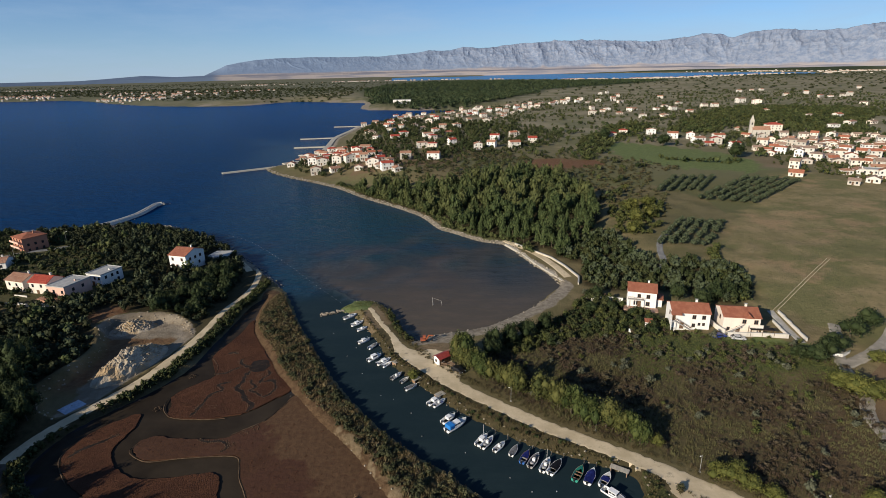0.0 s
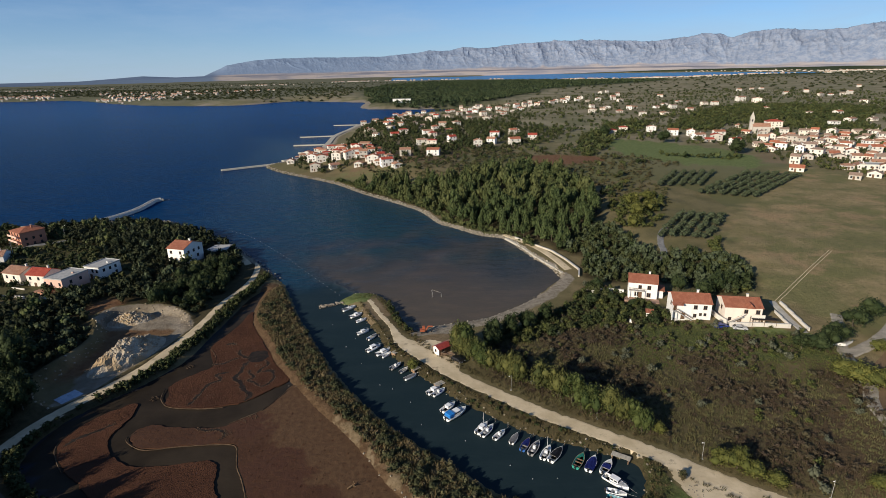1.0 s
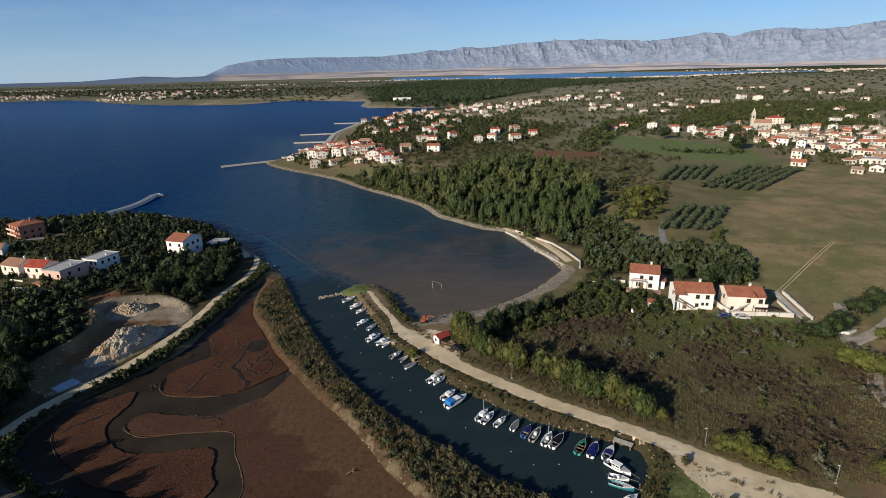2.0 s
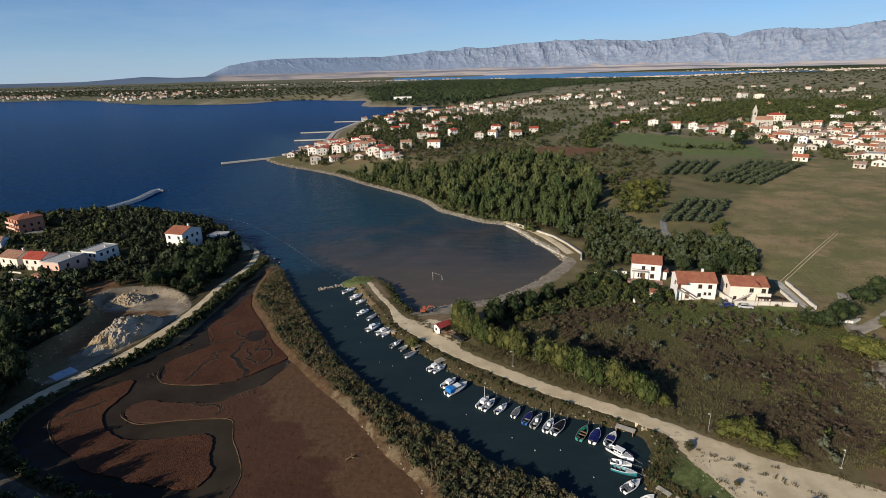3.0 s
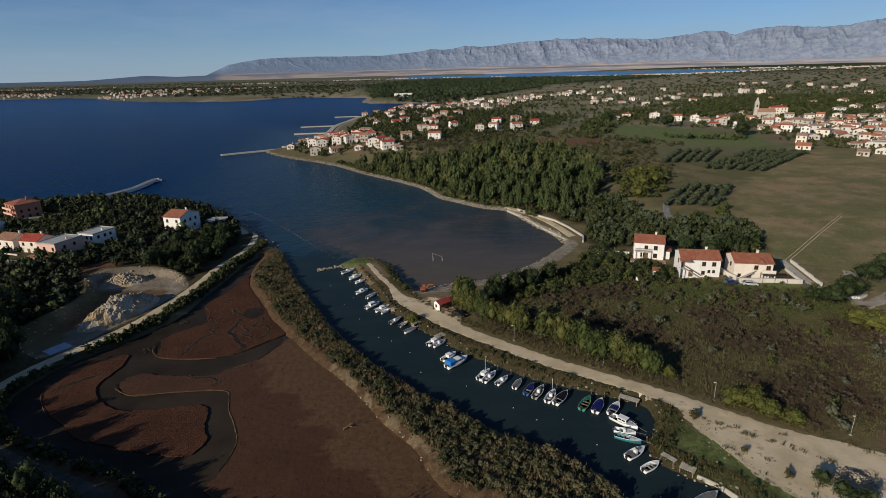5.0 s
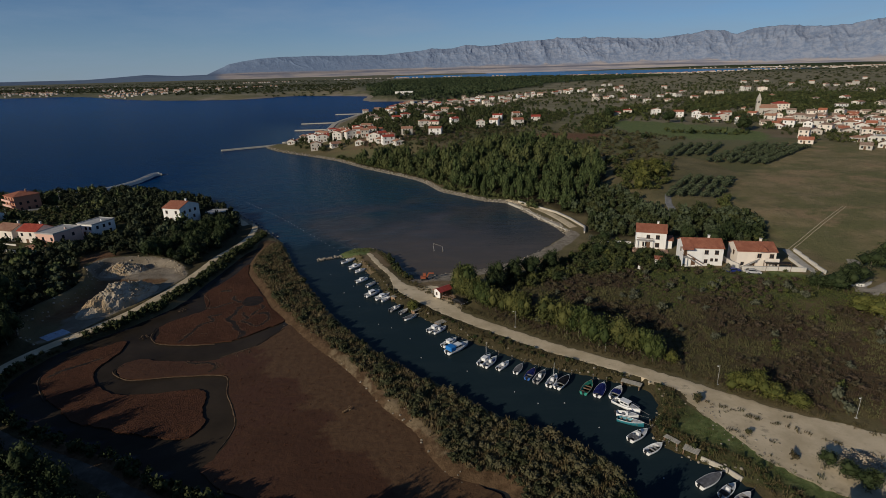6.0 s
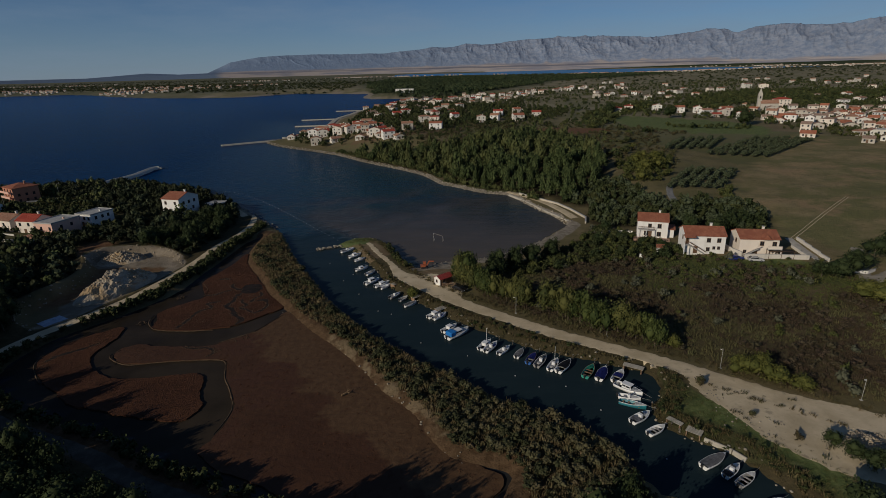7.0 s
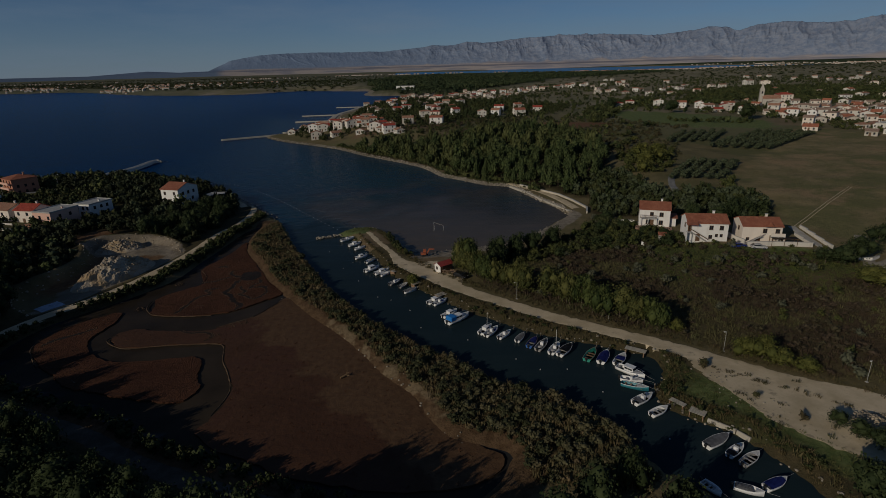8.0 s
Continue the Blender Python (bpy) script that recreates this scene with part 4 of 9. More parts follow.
def conifer(rng, leaves, leaf=0.11):
    """A pointed crown of height 1 to 1 radius: whorls of clumps round the stem that shorten towards the tip."""
    V, F, count = [], [], 0
    for k in range(11):
        z = 0.06 + 0.085 * k
        reach = 0.95 * (1 - z) ** 0.72 * rng.uniform(0.75, 1.1)
        arms = 5 if k < 7 else 3
        for j in range(arms):
            a = 6.283 * (j + rng.uniform(0, 0.7)) / arms + k
            c = np.array([math.cos(a) * reach * 0.5, math.sin(a) * reach * 0.5, z])
            r = np.array([0.42 * reach + 0.05, 0.42 * reach + 0.05, 0.085])
            pts = np.array([(0, 0, 1), (1, 0, 0), (0, 1, 0), (-1, 0, 0), (0, -1, 0), (0, 0, -1)]) * r * rng.uniform(0.6, 0.95, (6, 1)) + c
            V.append(pts)
            F += [(count + p, count + q, count + s, count + s) for p, q, s in ((0, 1, 2), (0, 2, 3), (0, 3, 4), (0, 4, 1), (5, 2, 1), (5, 3, 2), (5, 4, 3), (5, 1, 4))]
            count += 6
    z = rng.uniform(0.03, 1.0, leaves) ** 1.15
    a = rng.uniform(0, 6.283, leaves)
    reach = (1 - z) ** 0.72 * (0.72 + 0.28 * np.sin(a * 3 + z * 40)) + 0.04
    d = reach * rng.uniform(0.6, 1.08, leaves)
    p = np.stack([np.cos(a) * d, np.sin(a) * d, z], 1)
    nrm = np.stack([np.cos(a) * 0.7, np.sin(a) * 0.7, 0.6 + 0 * a], 1) + rng.normal(0, 0.5, (leaves, 3))
    nrm /= np.linalg.norm(nrm, axis=1)[:, None]
    u = np.cross(nrm, rng.normal(0, 1, (leaves, 3)))
    u /= np.linalg.norm(u, axis=1)[:, None]
    w = np.cross(nrm, u)
    s = leaf * rng.uniform(0.6, 1.3, (leaves, 1))
    V.append(np.stack([p - u * s, p - w * s * 0.7, p + u * s, p + w * s * 0.7], 1).reshape(-1, 3) * np.array([1, 1, 1]))
    F += [(count + 4 * i, count + 4 * i + 1, count + 4 * i + 2, count + 4 * i + 3) for i in range(leaves)]
    V = np.vstack(V)
    V[:, 2] = np.clip(V[:, 2], 0.02, None) / V[:, 2].max()
    return V, np.array(F)


def mesh_of(name, V, F, material, tint=None):
    tri = F[:, 2] == F[:, 3]
    me = bpy.data.meshes.new(name)
    loops = np.concatenate([F[tri][:, :3].ravel(), F[~tri].ravel()]).astype(np.int32)
    nt, nq = int(tri.sum()), int((~tri).sum())
    me.vertices.add(len(V)), me.loops.add(len(loops)), me.polygons.add(nt + nq)
    me.vertices.foreach_set("co", np.asarray(V, float).ravel())
    me.loops.foreach_set("vertex_index", loops)
    me.polygons.foreach_set("loop_start", np.concatenate([np.arange(nt) * 3, nt * 3 + np.arange(nq) * 4]).astype(np.int32))
    me.update()
    t = np.zeros(len(V)) if tint is None else tint
    me.attributes.new("tint", "FLOAT_COLOR", "POINT").data.foreach_set("color", np.stack([t, t, t, 0 * t + 1], 1).astype(np.float32).ravel())
    me.materials.append(material)
    return me


def growth(name, spots, templates, material, label, category, rng):
    """One object for plants that nobody would count. spots: rows of x, y, width, height."""
    Vs, Fs, Ts, count = [], [], [], 0
    spots = np.asarray(spots, float)
    z = height(spots[:, 0], spots[:, 1])
    X, Y, Z = squeeze(spots[:, 0], spots[:, 1], z)
    K = np.hypot(X, Y) / np.maximum(np.hypot(spots[:, 0], spots[:, 1]), 1e-6)
    for i, (x, y, w, h) in enumerate(spots):
        V, F = templates[int(rng.integers(len(templates)))]
        a = rng.uniform(0, 6.283)
        c, s = math.cos(a), math.sin(a)
        k = K[i]
        Vs.append(np.stack([X[i] + (V[:, 0] * c - V[:, 1] * s) * 0.5 * w * k, Y[i] + (V[:, 0] * s + V[:, 1] * c) * 0.5 * w * k, Z[i] - 0.05 + V[:, 2] * h * k], 1))
        Fs.append(F + count)
        Ts.append(np.full(len(V), rng.uniform(0, 1)))
        count += len(V)
    return tagged(new(name, mesh_of(name, np.vstack(Vs), np.vstack(Fs), material, np.concatenate(Ts))), label, category, kind="stuff")


def scatter(rng, curve, pitch, margin=0.0, keep=1.0, jitter=0.45):
    lo, hi = curve.min(0), curve.max(0)
    X, Y = np.meshgrid(np.arange(lo[0], hi[0], pitch), np.arange(lo[1], hi[1], pitch))
    x = X.ravel() + rng.uniform(-jitter, jitter, X.size) * pitch
    y = Y.ravel() + rng.uniform(-jitter, jitter, X.size) * pitch
    ok = (inside(x, y, curve) > margin) & (rng.uniform(0, 1, x.size) < keep)
    return np.stack([x[ok], y[ok]], 1)


def sized(rng, pts, w, h):
    k = rng.uniform(0, 1, len(pts)) ** 1.2
    return np.column_stack([pts, (w[0] + (w[1] - w[0]) * k) * rng.uniform(0.85, 1.15, len(pts)), (h[0] + (h[1] - h[0]) * k) * rng.uniform(0.85, 1.15, len(pts))])


rng = np.random.default_rng(11)
CROWN_NEAR = [foliage(rng, 1300, 14, leaf=0.047) for _ in range(4)]
CROWN_DENSE = [foliage(rng, 430, 10, leaf=0.082) for _ in range(4)]
CROWN_MID = [foliage(rng, 190, 9, leaf=0.11) for _ in range(6)]
CROWN_PINE = [foliage(rng, 190, 9, (0.9, 0.9, 1.0), leaf=0.11) for _ in range(6)]
CROWN_SPIRE = [conifer(rng, 170, 0.12) for _ in range(5)]
CROWN_SPIRE_NEAR = [conifer(rng, 420, 0.085) for _ in range(3)]
CROWN_WOOD = [foliage(rng, 66, 5, leaf=0.155) for _ in range(8)]
CROWN_FAR = [foliage(rng, 16, 2, leaf=0.28) for _ in range(6)]
SHRUB = [foliage(rng, 44, 3, leaf=0.17) for _ in range(6)]
SHRUB_NEAR = [foliage(rng, 110, 6, leaf=0.13) for _ in range(6)]


def blade_tuft(rng, n):
    V, F = [], []
    for i in range(n):
        a, r = rng.uniform(0, 6.283), rng.uniform(0.1, 1.0)
        p = np.array([math.cos(a) * r, math.sin(a) * r, 0])
        lean = np.array([rng.normal(0, 0.25), rng.normal(0, 0.25), rng.uniform(0.55, 1.0)])
        b = rng.uniform(0, 6.283)
        s = np.array([math.cos(b), math.sin(b), 0]) * rng.uniform(0.05, 0.14)
        V += [p - s, p + s, p + lean + s * 0.4, p + lean - s * 0.4]
        F.append((4 * i, 4 * i + 1, 4 * i + 2, 4 * i + 3))
    return np.array(V), np.array(F)


TUFT = [blade_tuft(rng, 16) for _ in range(6)]


def trunk_mesh(rng, height_, radius, limbs=4, material=BARK):
    """A tapered trunk with limbs reaching into the crown."""
    bm = bmesh.new()

    def limb(a, b, ra, rb, bend):
        rings = []
        side = Vector((b - a)).orthogonal().normalized()
        other = (b - a).normalized().cross(side)
        for k in range(5):
            t = k / 4
            c = a.lerp(b, t) + bend * math.sin(t * math.pi)
            r = ra + (rb - ra) * t
            rings.append([bm.verts.new(c + side * math.cos(q) * r + other * math.sin(q) * r) for q in np.arange(6) * math.pi / 3])
        for p, q in zip(rings, rings[1:]):
            for i in range(6):
                bm.faces.new((p[i], p[(i + 1) % 6], q[(i + 1) % 6], q[i]))

    top = Vector((rng.normal(0, 0.06), rng.normal(0, 0.06), 0.8)) * height_
    limb(Vector((0, 0, -0.3)), top, radius, radius * 0.4, Vector((rng.normal(0, 0.03), rng.normal(0, 0.03), 0)) * height_)
    for k in range(limbs):
        a = k * 2.4 + rng.uniform(0, 1)
        start = Vector((0, 0, 0.35 + 0.1 * k)) * height_
        limb(start, start + Vector((math.cos(a) * 0.3, math.sin(a) * 0.3, 0.28)) * height_, radius * 0.45, radius * 0.12, Vector((0, 0, -0.03)) * height_)
    me = bpy.data.meshes.new("trunk")
    bm.to_mesh(me), bm.free()
    me.materials.append(material)
    return me


def part(name, data, parent, label="", m=None):
    ob = new(name, data)
    ob.parent = parent
    if m is not None:
        ob.matrix_basis = m
    if label:
        ob["label"] = label
    return ob


def tree_kind(name, crown, material, lift, label, category="tree", group="", trunk=True, seed=0):
    """A first tree of height 1 that is copied out to its places."""
    r = np.random.default_rng(seed)
    V, F = crown
    V = V.copy()
    V[:, 2] = lift + V[:, 2] / max(V[:, 2].max(), 1e-6) * (1 - lift)
    V[:, :2] *= 0.5
    root = tagged(new(name), label, category, group)
    part("trunk", trunk_mesh(r, 0.8, 0.035, 3), root, "rough grey-brown trunk")
    part("crown", mesh_of("crown", V, F, material), root)
    return root


def plant(kinds, spots, rng, wide=1.0):
    """spots: rows of x, y, width, height. The first trees of each kind are placed too."""
    used = {}
    spots = np.asarray(spots, float)
    zs = height(spots[:, 0], spots[:, 1])
    for i, (x, y, w, h) in enumerate(spots):
        k = kinds[int(rng.integers(len(kinds)))]
        m = Matrix.LocRotScale((x, y, zs[i] - 0.04), Euler((0, 0, rng.uniform(0, 6.28))), (w * wide, w * wide, h))
        if k.name in used:
            copy_thing(k, m)
        else:
            used[k.name] = (k, m)
    for k, m in used.values():
        k.matrix_basis = m
    for k in kinds:
        if k.name not in used:
            for o in (*k.children, k):
                bpy.data.objects.remove(o)


# trees one by one: the row beside the road
HEDGE_KINDS = [tree_kind("roadside_tree", CROWN_NEAR[i], HEDGE, 0.12, "yellow-green leafy tree in the row beside the gravel road", group="trees along the road", seed=i) for i in range(4)]
row = []
for s in np.linspace(0, 1, 24):
    c = smooth([(4, 134), (9, 127.5), (18, 119.5), (27, 112), (36, 104.5), (44, 98.5)], False)
    p = c[int(s * (len(c) - 1))]
    big = 10.6 - 2.6 * step(s, 0.0, 0.16) + rng.uniform(-1.5, 1.0)
    row.append((p[0] + rng.uniform(-1.3, 1.3), p[1] + rng.uniform(-1.3, 1.3), big * rng.uniform(0.52, 0.78), big))
GREEN_KINDS = [tree_kind("roadside_tree", CROWN_NEAR[i], leaf_material("fresh_green_leaves", (0.026, 0.040, 0.012), (0.078, 0.092, 0.026), (0.100, 0.100, 0.028)), 0.12, "green leafy tree in the row beside the gravel road", group="trees along the road", seed=5 + i) for i in range(2)]
plant(HEDGE_KINDS + GREEN_KINDS, row + [(5.5, 138.5, 6, 9.0), (3.2, 138.5, 5.0, 8.6), (7.5, 132, 5.5, 7)], rng)
YELLOW_KINDS = [tree_kind("leafy_bush", CROWN_NEAR[i], YELLOW, 0.05, "bright yellow-green bush by the gravel road", "bush", seed=10 + i) for i in range(3)]
plant(YELLOW_KINDS, [(55, 87.5, 5, 4.2), (58, 86.5, 5.5, 5), (60.5, 84, 4.8, 3.6), (63, 82, 4.5, 3.2), (103, 113, 9, 6), (107, 111, 8, 5.5), (100, 117, 8, 5),
                     (110, 107, 7, 5), (118, 127, 6, 4), (46.5, 98, 3.5, 3.2), (-9, 128.3, 3.8, 3.4), (95, 255, 9, 8), (104, 262, 8, 7), (100, 275, 9, 7.5), (88, 238, 8, 7), (112, 285, 8, 6), (81, 79.5, 4, 3.2), (86, 77, 4.5, 3.5)], rng)
DARK_KINDS = [tree_kind("broadleaf_tree", CROWN_NEAR[i], OAK, 0.14, "dark green broadleaf tree", group="dark trees", seed=20 + i) for i in range(4)]
near = [(-66, 67.5, 5.5, 9), (-74, 68, 6, 9.5), (-83, 72, 6.5, 10), (-91, 77, 7, 10), (-58.5, 61.5, 5, 8.5), (-53, 57.5, 5, 8.5), (-47, 53, 5.5, 9.5), (-54.5, 54, 5.5, 8), (-40, 49.5, 6, 10.5),
        (-33, 46.5, 6, 11), (-27, 45.5, 6.5, 12), (-22, 44, 6, 12), (-16, 40.5, 6, 11), (-8, 38, 6.5, 11), (-62, 57, 6, 10), (-70, 62, 6.5, 10.5), (-80, 66, 7, 11), (-46, 46, 6.5, 11), (-36, 41, 6.5, 11.5),
        (18, 50, 6, 8), (23, 54.5, 5, 6.5), (27, 49, 5.5, 7.5), (13, 47, 6, 8), (22, 45, 6, 8), (57.8, 66.6, 3.2, 3.2), (59.2, 64.2, 3.6, 3.4), (60.8, 61.5, 4, 3.8), (52, 52, 6, 7), (64, 58, 5, 4.5),
        (14, 141, 6.5, 8), (20, 145, 6.5, 7.5), (25, 148, 6.5, 7), (32, 153, 6, 7), (13, 137, 6, 7), (57, 166, 4, 3.4), (56, 180, 5, 4.5), (62, 160, 4, 3.2), (50, 165, 5, 4.5), (66, 155, 4, 3.2),
        (86, 163, 7, 7), (92, 166, 7, 7.5), (97, 168, 7, 7), (80, 168, 6, 7), (102, 128, 7, 6), (106, 131, 7, 6.5), (111, 134, 8, 6), (98, 130, 5.5, 4.5), (120, 140, 8, 7), (128, 146, 8, 7), (124, 120, 8, 7), (117, 112, 8, 7),
        (238, 432, 14, 13), (232, 425, 12, 12), (205, 500, 14, 12), (168, 560, 14, 12)]
near += [tuple(r) for r in sized(rng, scatter(rng, smooth([(-86, 164), (-85.5, 178), (-84, 200), (-92, 216), (-100, 205), (-104, 172), (-95, 170)]), 3.6), (3.2, 5.4), (4.2, 6.8))]
near += [tuple(r) for r in sized(rng, scatter(rng, smooth([(-112, 90), (-109, 104), (-110, 118), (-118, 140), (-135, 130), (-135, 95)]), 5.2), (5, 7.5), (6.5, 9.5))]
near += [tuple(r) for r in sized(rng, scatter(rng, smooth([(-101.5, 86), (-102, 100), (-103, 116), (-107, 120), (-110, 104), (-110, 88)]), 4.0), (4.5, 6), (6, 8.5))]
near += [tuple(r) for r in sized(rng, scatter(rng, smooth([(-112, 70), (-108.5, 92), (-115, 108), (-128, 116), (-142, 98), (-132, 64)]), 5.5), (6, 8.5), (11, 14))]
near += [tuple(r) for r in sized(rng, scatter(rng, smooth([(-112, 78), (-90, 70), (-72, 58), (-54, 47), (-36, 38), (-16, 32), (0, 26), (0, 6), (-60, 6), (-122, 50)]), 8.5), (6, 8.5), (9, 12))]
for i in range(58, len(ROAD_LEFT) - 1):
    t = ROAD_LEFT[i + 1] - ROAD_LEFT[i]
    n_ = np.array([t[1], -t[0]]) / np.hypot(*t)
    if i % 2 == 0:
        p = ROAD_LEFT[i] + n_ * rng.uniform(5.2, 7.2)
        near.append((p[0], p[1], rng.uniform(4.5, 6), rng.uniform(6.5, 8.8) if i < 72 else rng.uniform(8.5, 11)))
    elif i > 72:
        p = ROAD_LEFT[i] + n_ * rng.uniform(9.0, 11.5)
        near.append((p[0], p[1], rng.uniform(5.5, 7), rng.uniform(9.5, 12)))
near = [p for p in near if inside(np.array([p[0]]), np.array([p[1]]), QUARRY)[0] < -1.0]
near = [(x, y, w, h * 0.66) if -56 < x < -27 and y < 64 else (x, y, w, h) for x, y, w, h in near]   # a gap of lower trees
near = [(x, y, w, h * 0.75) if -75 < x <= -56 and 50 < y < 72 else (x, y, w, h) for x, y, w, h in near]
plant(DARK_KINDS, near, rng)
PINE_KINDS = [tree_kind("pine_tree", CROWN_DENSE[i], PINE, 0.22, "tall green pine tree at the edge of the wood", group="pines", seed=30 + i) for i in range(4)]
PINE_KINDS += [tree_kind("pine_tree", c, PINE, 0.1, "tall pointed green pine tree at the edge of the wood", group="pines", seed=34 + i) for i, c in enumerate(CROWN_SPIRE_NEAR)]
edge = [p for p in scatter(rng, WOOD_PINE, 5.4, 0.8) if p[1] < 285]
plant(PINE_KINDS, sized(rng, np.array(edge), (4.4, 7), (7, 11.5)), rng)
OLIVE_KINDS = [tree_kind("olive_tree", CROWN_MID[i], OLIVE, 0.16, "grey-green olive tree in an orchard row", group="olive orchard", seed=40 + i) for i in range(4)]


def orchard(a, along, across, rows, count, rgap, cgap):
    out = []
    for i in range(rows):
        for j in range(count):
            if rng.uniform() < 0.94:
                out.append((a[0] + along[0] * j * cgap + across[0] * i * rgap + rng.normal(0, 0.35), a[1] + along[1] * j * cgap + across[1] * i * rgap + rng.normal(0, 0.35),
                            rng.uniform(3.2, 4.6), rng.uniform(2.6, 3.8)))
    return out


def unit(x, y):
    return x / math.hypot(x, y), y / math.hypot(x, y)


plant(OLIVE_KINDS, orchard((130, 315), unit(25, 37), unit(23, -2), 5, 13, 5.8, 3.7) + orchard((145, 295), unit(54, 50), unit(24, -12), 6, 21, 5.4, 3.7)
      + orchard((94, 221), unit(23, 32), unit(18, -4), 5, 12, 4.6, 3.6), rng)

# woods, scrub and field growth
fringe = []
for a_, b_ in zip(MAIN[:-1], MAIN[1:]):
    if 232 < a_[1] < 400 and -90 < a_[0] < 50:
        t_ = b_ - a_
        n_ = np.array([-t_[1], t_[0]]) / max(np.hypot(*t_), 1e-6)
        fringe += [a_ + t_ * rng.uniform() + n_ * rng.uniform(3.4, 8.5) for _ in range(int(np.hypot(*t_) / 0.55))]
fringe = np.array(fringe)
growth("shore_scrub", sized(rng, fringe[::2], (1.6, 3.6), (1.0, 3.2)), SHRUB_NEAR, PINE, "green bushes between the shore and the pines", "bushes", rng)
growth("shore_scrub", sized(rng, fringe[1::2], (1.4, 3.0), (0.8, 2.4)), SHRUB_NEAR, OAK, "dark bushes between the shore and the pines", "bushes", rng)
spots = sized(rng, np.array([p for p in scatter(rng, WOOD_PINE, 5.6, 0.5, 0.93) if p[1] >= 283]), (4.2, 9.5), (5.0, 12.0))
growth("pine_wood", spots, CROWN_PINE + CROWN_SPIRE[:2], PINE, "dense green pine wood on the low headland", "wood", rng)
spots = sized(rng, scatter(rng, WOOD_OAK, 2.7, 0.3), (2.3, 4.6), (2.2, 4.6))
k = rng.uniform(0, 1, len(spots))
growth("oak_wood", spots[k < 0.4], CROWN_WOOD, OLIVE, "grey-green evergreen wood behind the houses", "wood", rng)
growth("oak_wood", spots[k >= 0.4], CROWN_WOOD, OAK, "dark evergreen wood behind the houses", "wood", rng)
yards = [(-112, 217, 13), (-136.6, 199, 13), (-142.3, 186.4, 14), (-154, 190, 13), (-165, 194, 14), (-201, 246, 16)]
clear = lambda p: all(math.hypot(p[0] - x, p[1] - y) > r * 0.62 for x, y, r in yards)
spots = sized(rng, np.array([p for p in scatter(rng, WOOD_LEFT, 3.3, 0.3) if clear(p) and math.hypot(p[0] + 118, (p[1] - 167) * 0.8) > 5.5 and not (-112 < p[0] < -98 and 226 < p[1] < 241)]), (2.8, 5.4), (2.4, 4.8))
k = rng.uniform(0, 1, len(spots))
growth("oak_wood", spots[k < 0.84], CROWN_WOOD, leaf_material("dark_evergreen_leaves", (0.012, 0.018, 0.009), (0.028, 0.036, 0.016), (0.042, 0.044, 0.019)), "dark evergreen wood on the peninsula", "wood", rng)
growth("oak_wood", spots[(k >= 0.84) & (k < 0.96)], CROWN_WOOD, OLIVE, "grey-green trees in the wood on the peninsula", "wood", rng)
growth("oak_wood", spots[k >= 0.96] * np.array([1, 1, 1.25, 1.25]), CROWN_WOOD, PINE, "bright green trees in the wood on the peninsula", "wood", rng)
pts = scatter(rng, SCRUB, 1.9, 0.5)
pts = pts[edge_distance(pts[:, 0], pts[:, 1], ROAD_RIGHT, False) > 6.5]
dense = step(ripple(pts[:, 0], pts[:, 1], 26, 5), -0.5, 0.9)
k = rng.uniform(0, 1, len(pts))
dens = scatter(rng, SCRUB, 0.95, 0.3)
dens = dens[edge_distance(dens[:, 0], dens[:, 1], ROAD_RIGHT, False) > 5.0]
zone = 1.15 * ripple(dens[:, 0], dens[:, 1], 46, 15) + 0.3 * ripple(dens[:, 0], dens[:, 1], 9, 16) + rng.normal(0, 0.22, len(dens))
lush = inside(dens[:, 0], dens[:, 1], GARDEN) + 5 * zone > -6
growth("rough_grass", sized(rng, dens[(zone > 0.15) & ~lush], (0.7, 1.5), (0.35, 0.9)), TUFT, leaf_material("rank_grass", (0.062, 0.056, 0.026), (0.140, 0.122, 0.058), (0.096, 0.100, 0.042)), "rank tawny grass on the fallow field", "grass", rng)
growth("rough_grass", sized(rng, dens[(zone <= 0.15) & ~lush], (0.7, 1.5), (0.3, 0.8)), TUFT, leaf_material("withered_stalks", (0.034, 0.024, 0.017), (0.088, 0.060, 0.043), (0.062, 0.050, 0.030)), "withered dark brown stalks on the fallow field", "grass", rng)
growth("rough_grass", sized(rng, dens[lush], (0.7, 1.4), (0.25, 0.6)), TUFT, leaf_material("lush_grass", (0.040, 0.060, 0.015), (0.098, 0.122, 0.034), (0.112, 0.100, 0.040)), "green grass below the houses", "grass", rng)
brown = ripple(pts[:, 0], pts[:, 1], 46, 15) + rng.normal(0, 0.2, len(pts)) < 0.1
growth("scrub", sized(rng, pts[(k < 0.75) & brown], (1.1, 2.6), (0.5, 1.5)), SHRUB, leaf_material("purple_brown_twigs", (0.038, 0.028, 0.019), (0.090, 0.065, 0.046), (0.064, 0.062, 0.031)), "brown and green scrub on the fallow field", "scrub", rng)
growth("scrub", sized(rng, pts[k > 0.968], (1.6, 3.0), (1.3, 2.6)), SHRUB_NEAR, leaf_material("silver_leaves", (0.050, 0.056, 0.034), (0.120, 0.122, 0.084), (0.090, 0.094, 0.060)), "grey-green shrubs on the fallow field", "scrub", rng)
growth("scrub", sized(rng, np.vstack([pts[(k > 0.62) & (k < 0.635)], scatter(rng, GARDEN, 5.5)]), (1.3, 2.8), (0.9, 2.0)), SHRUB, HEDGE, "yellow-green shrubs on the fallow field", "scrub", rng)
thick = smooth([(15, 143), (28, 152), (42, 166), (55, 186), (62, 168), (72, 150), (60, 146), (40, 146), (24, 138)])
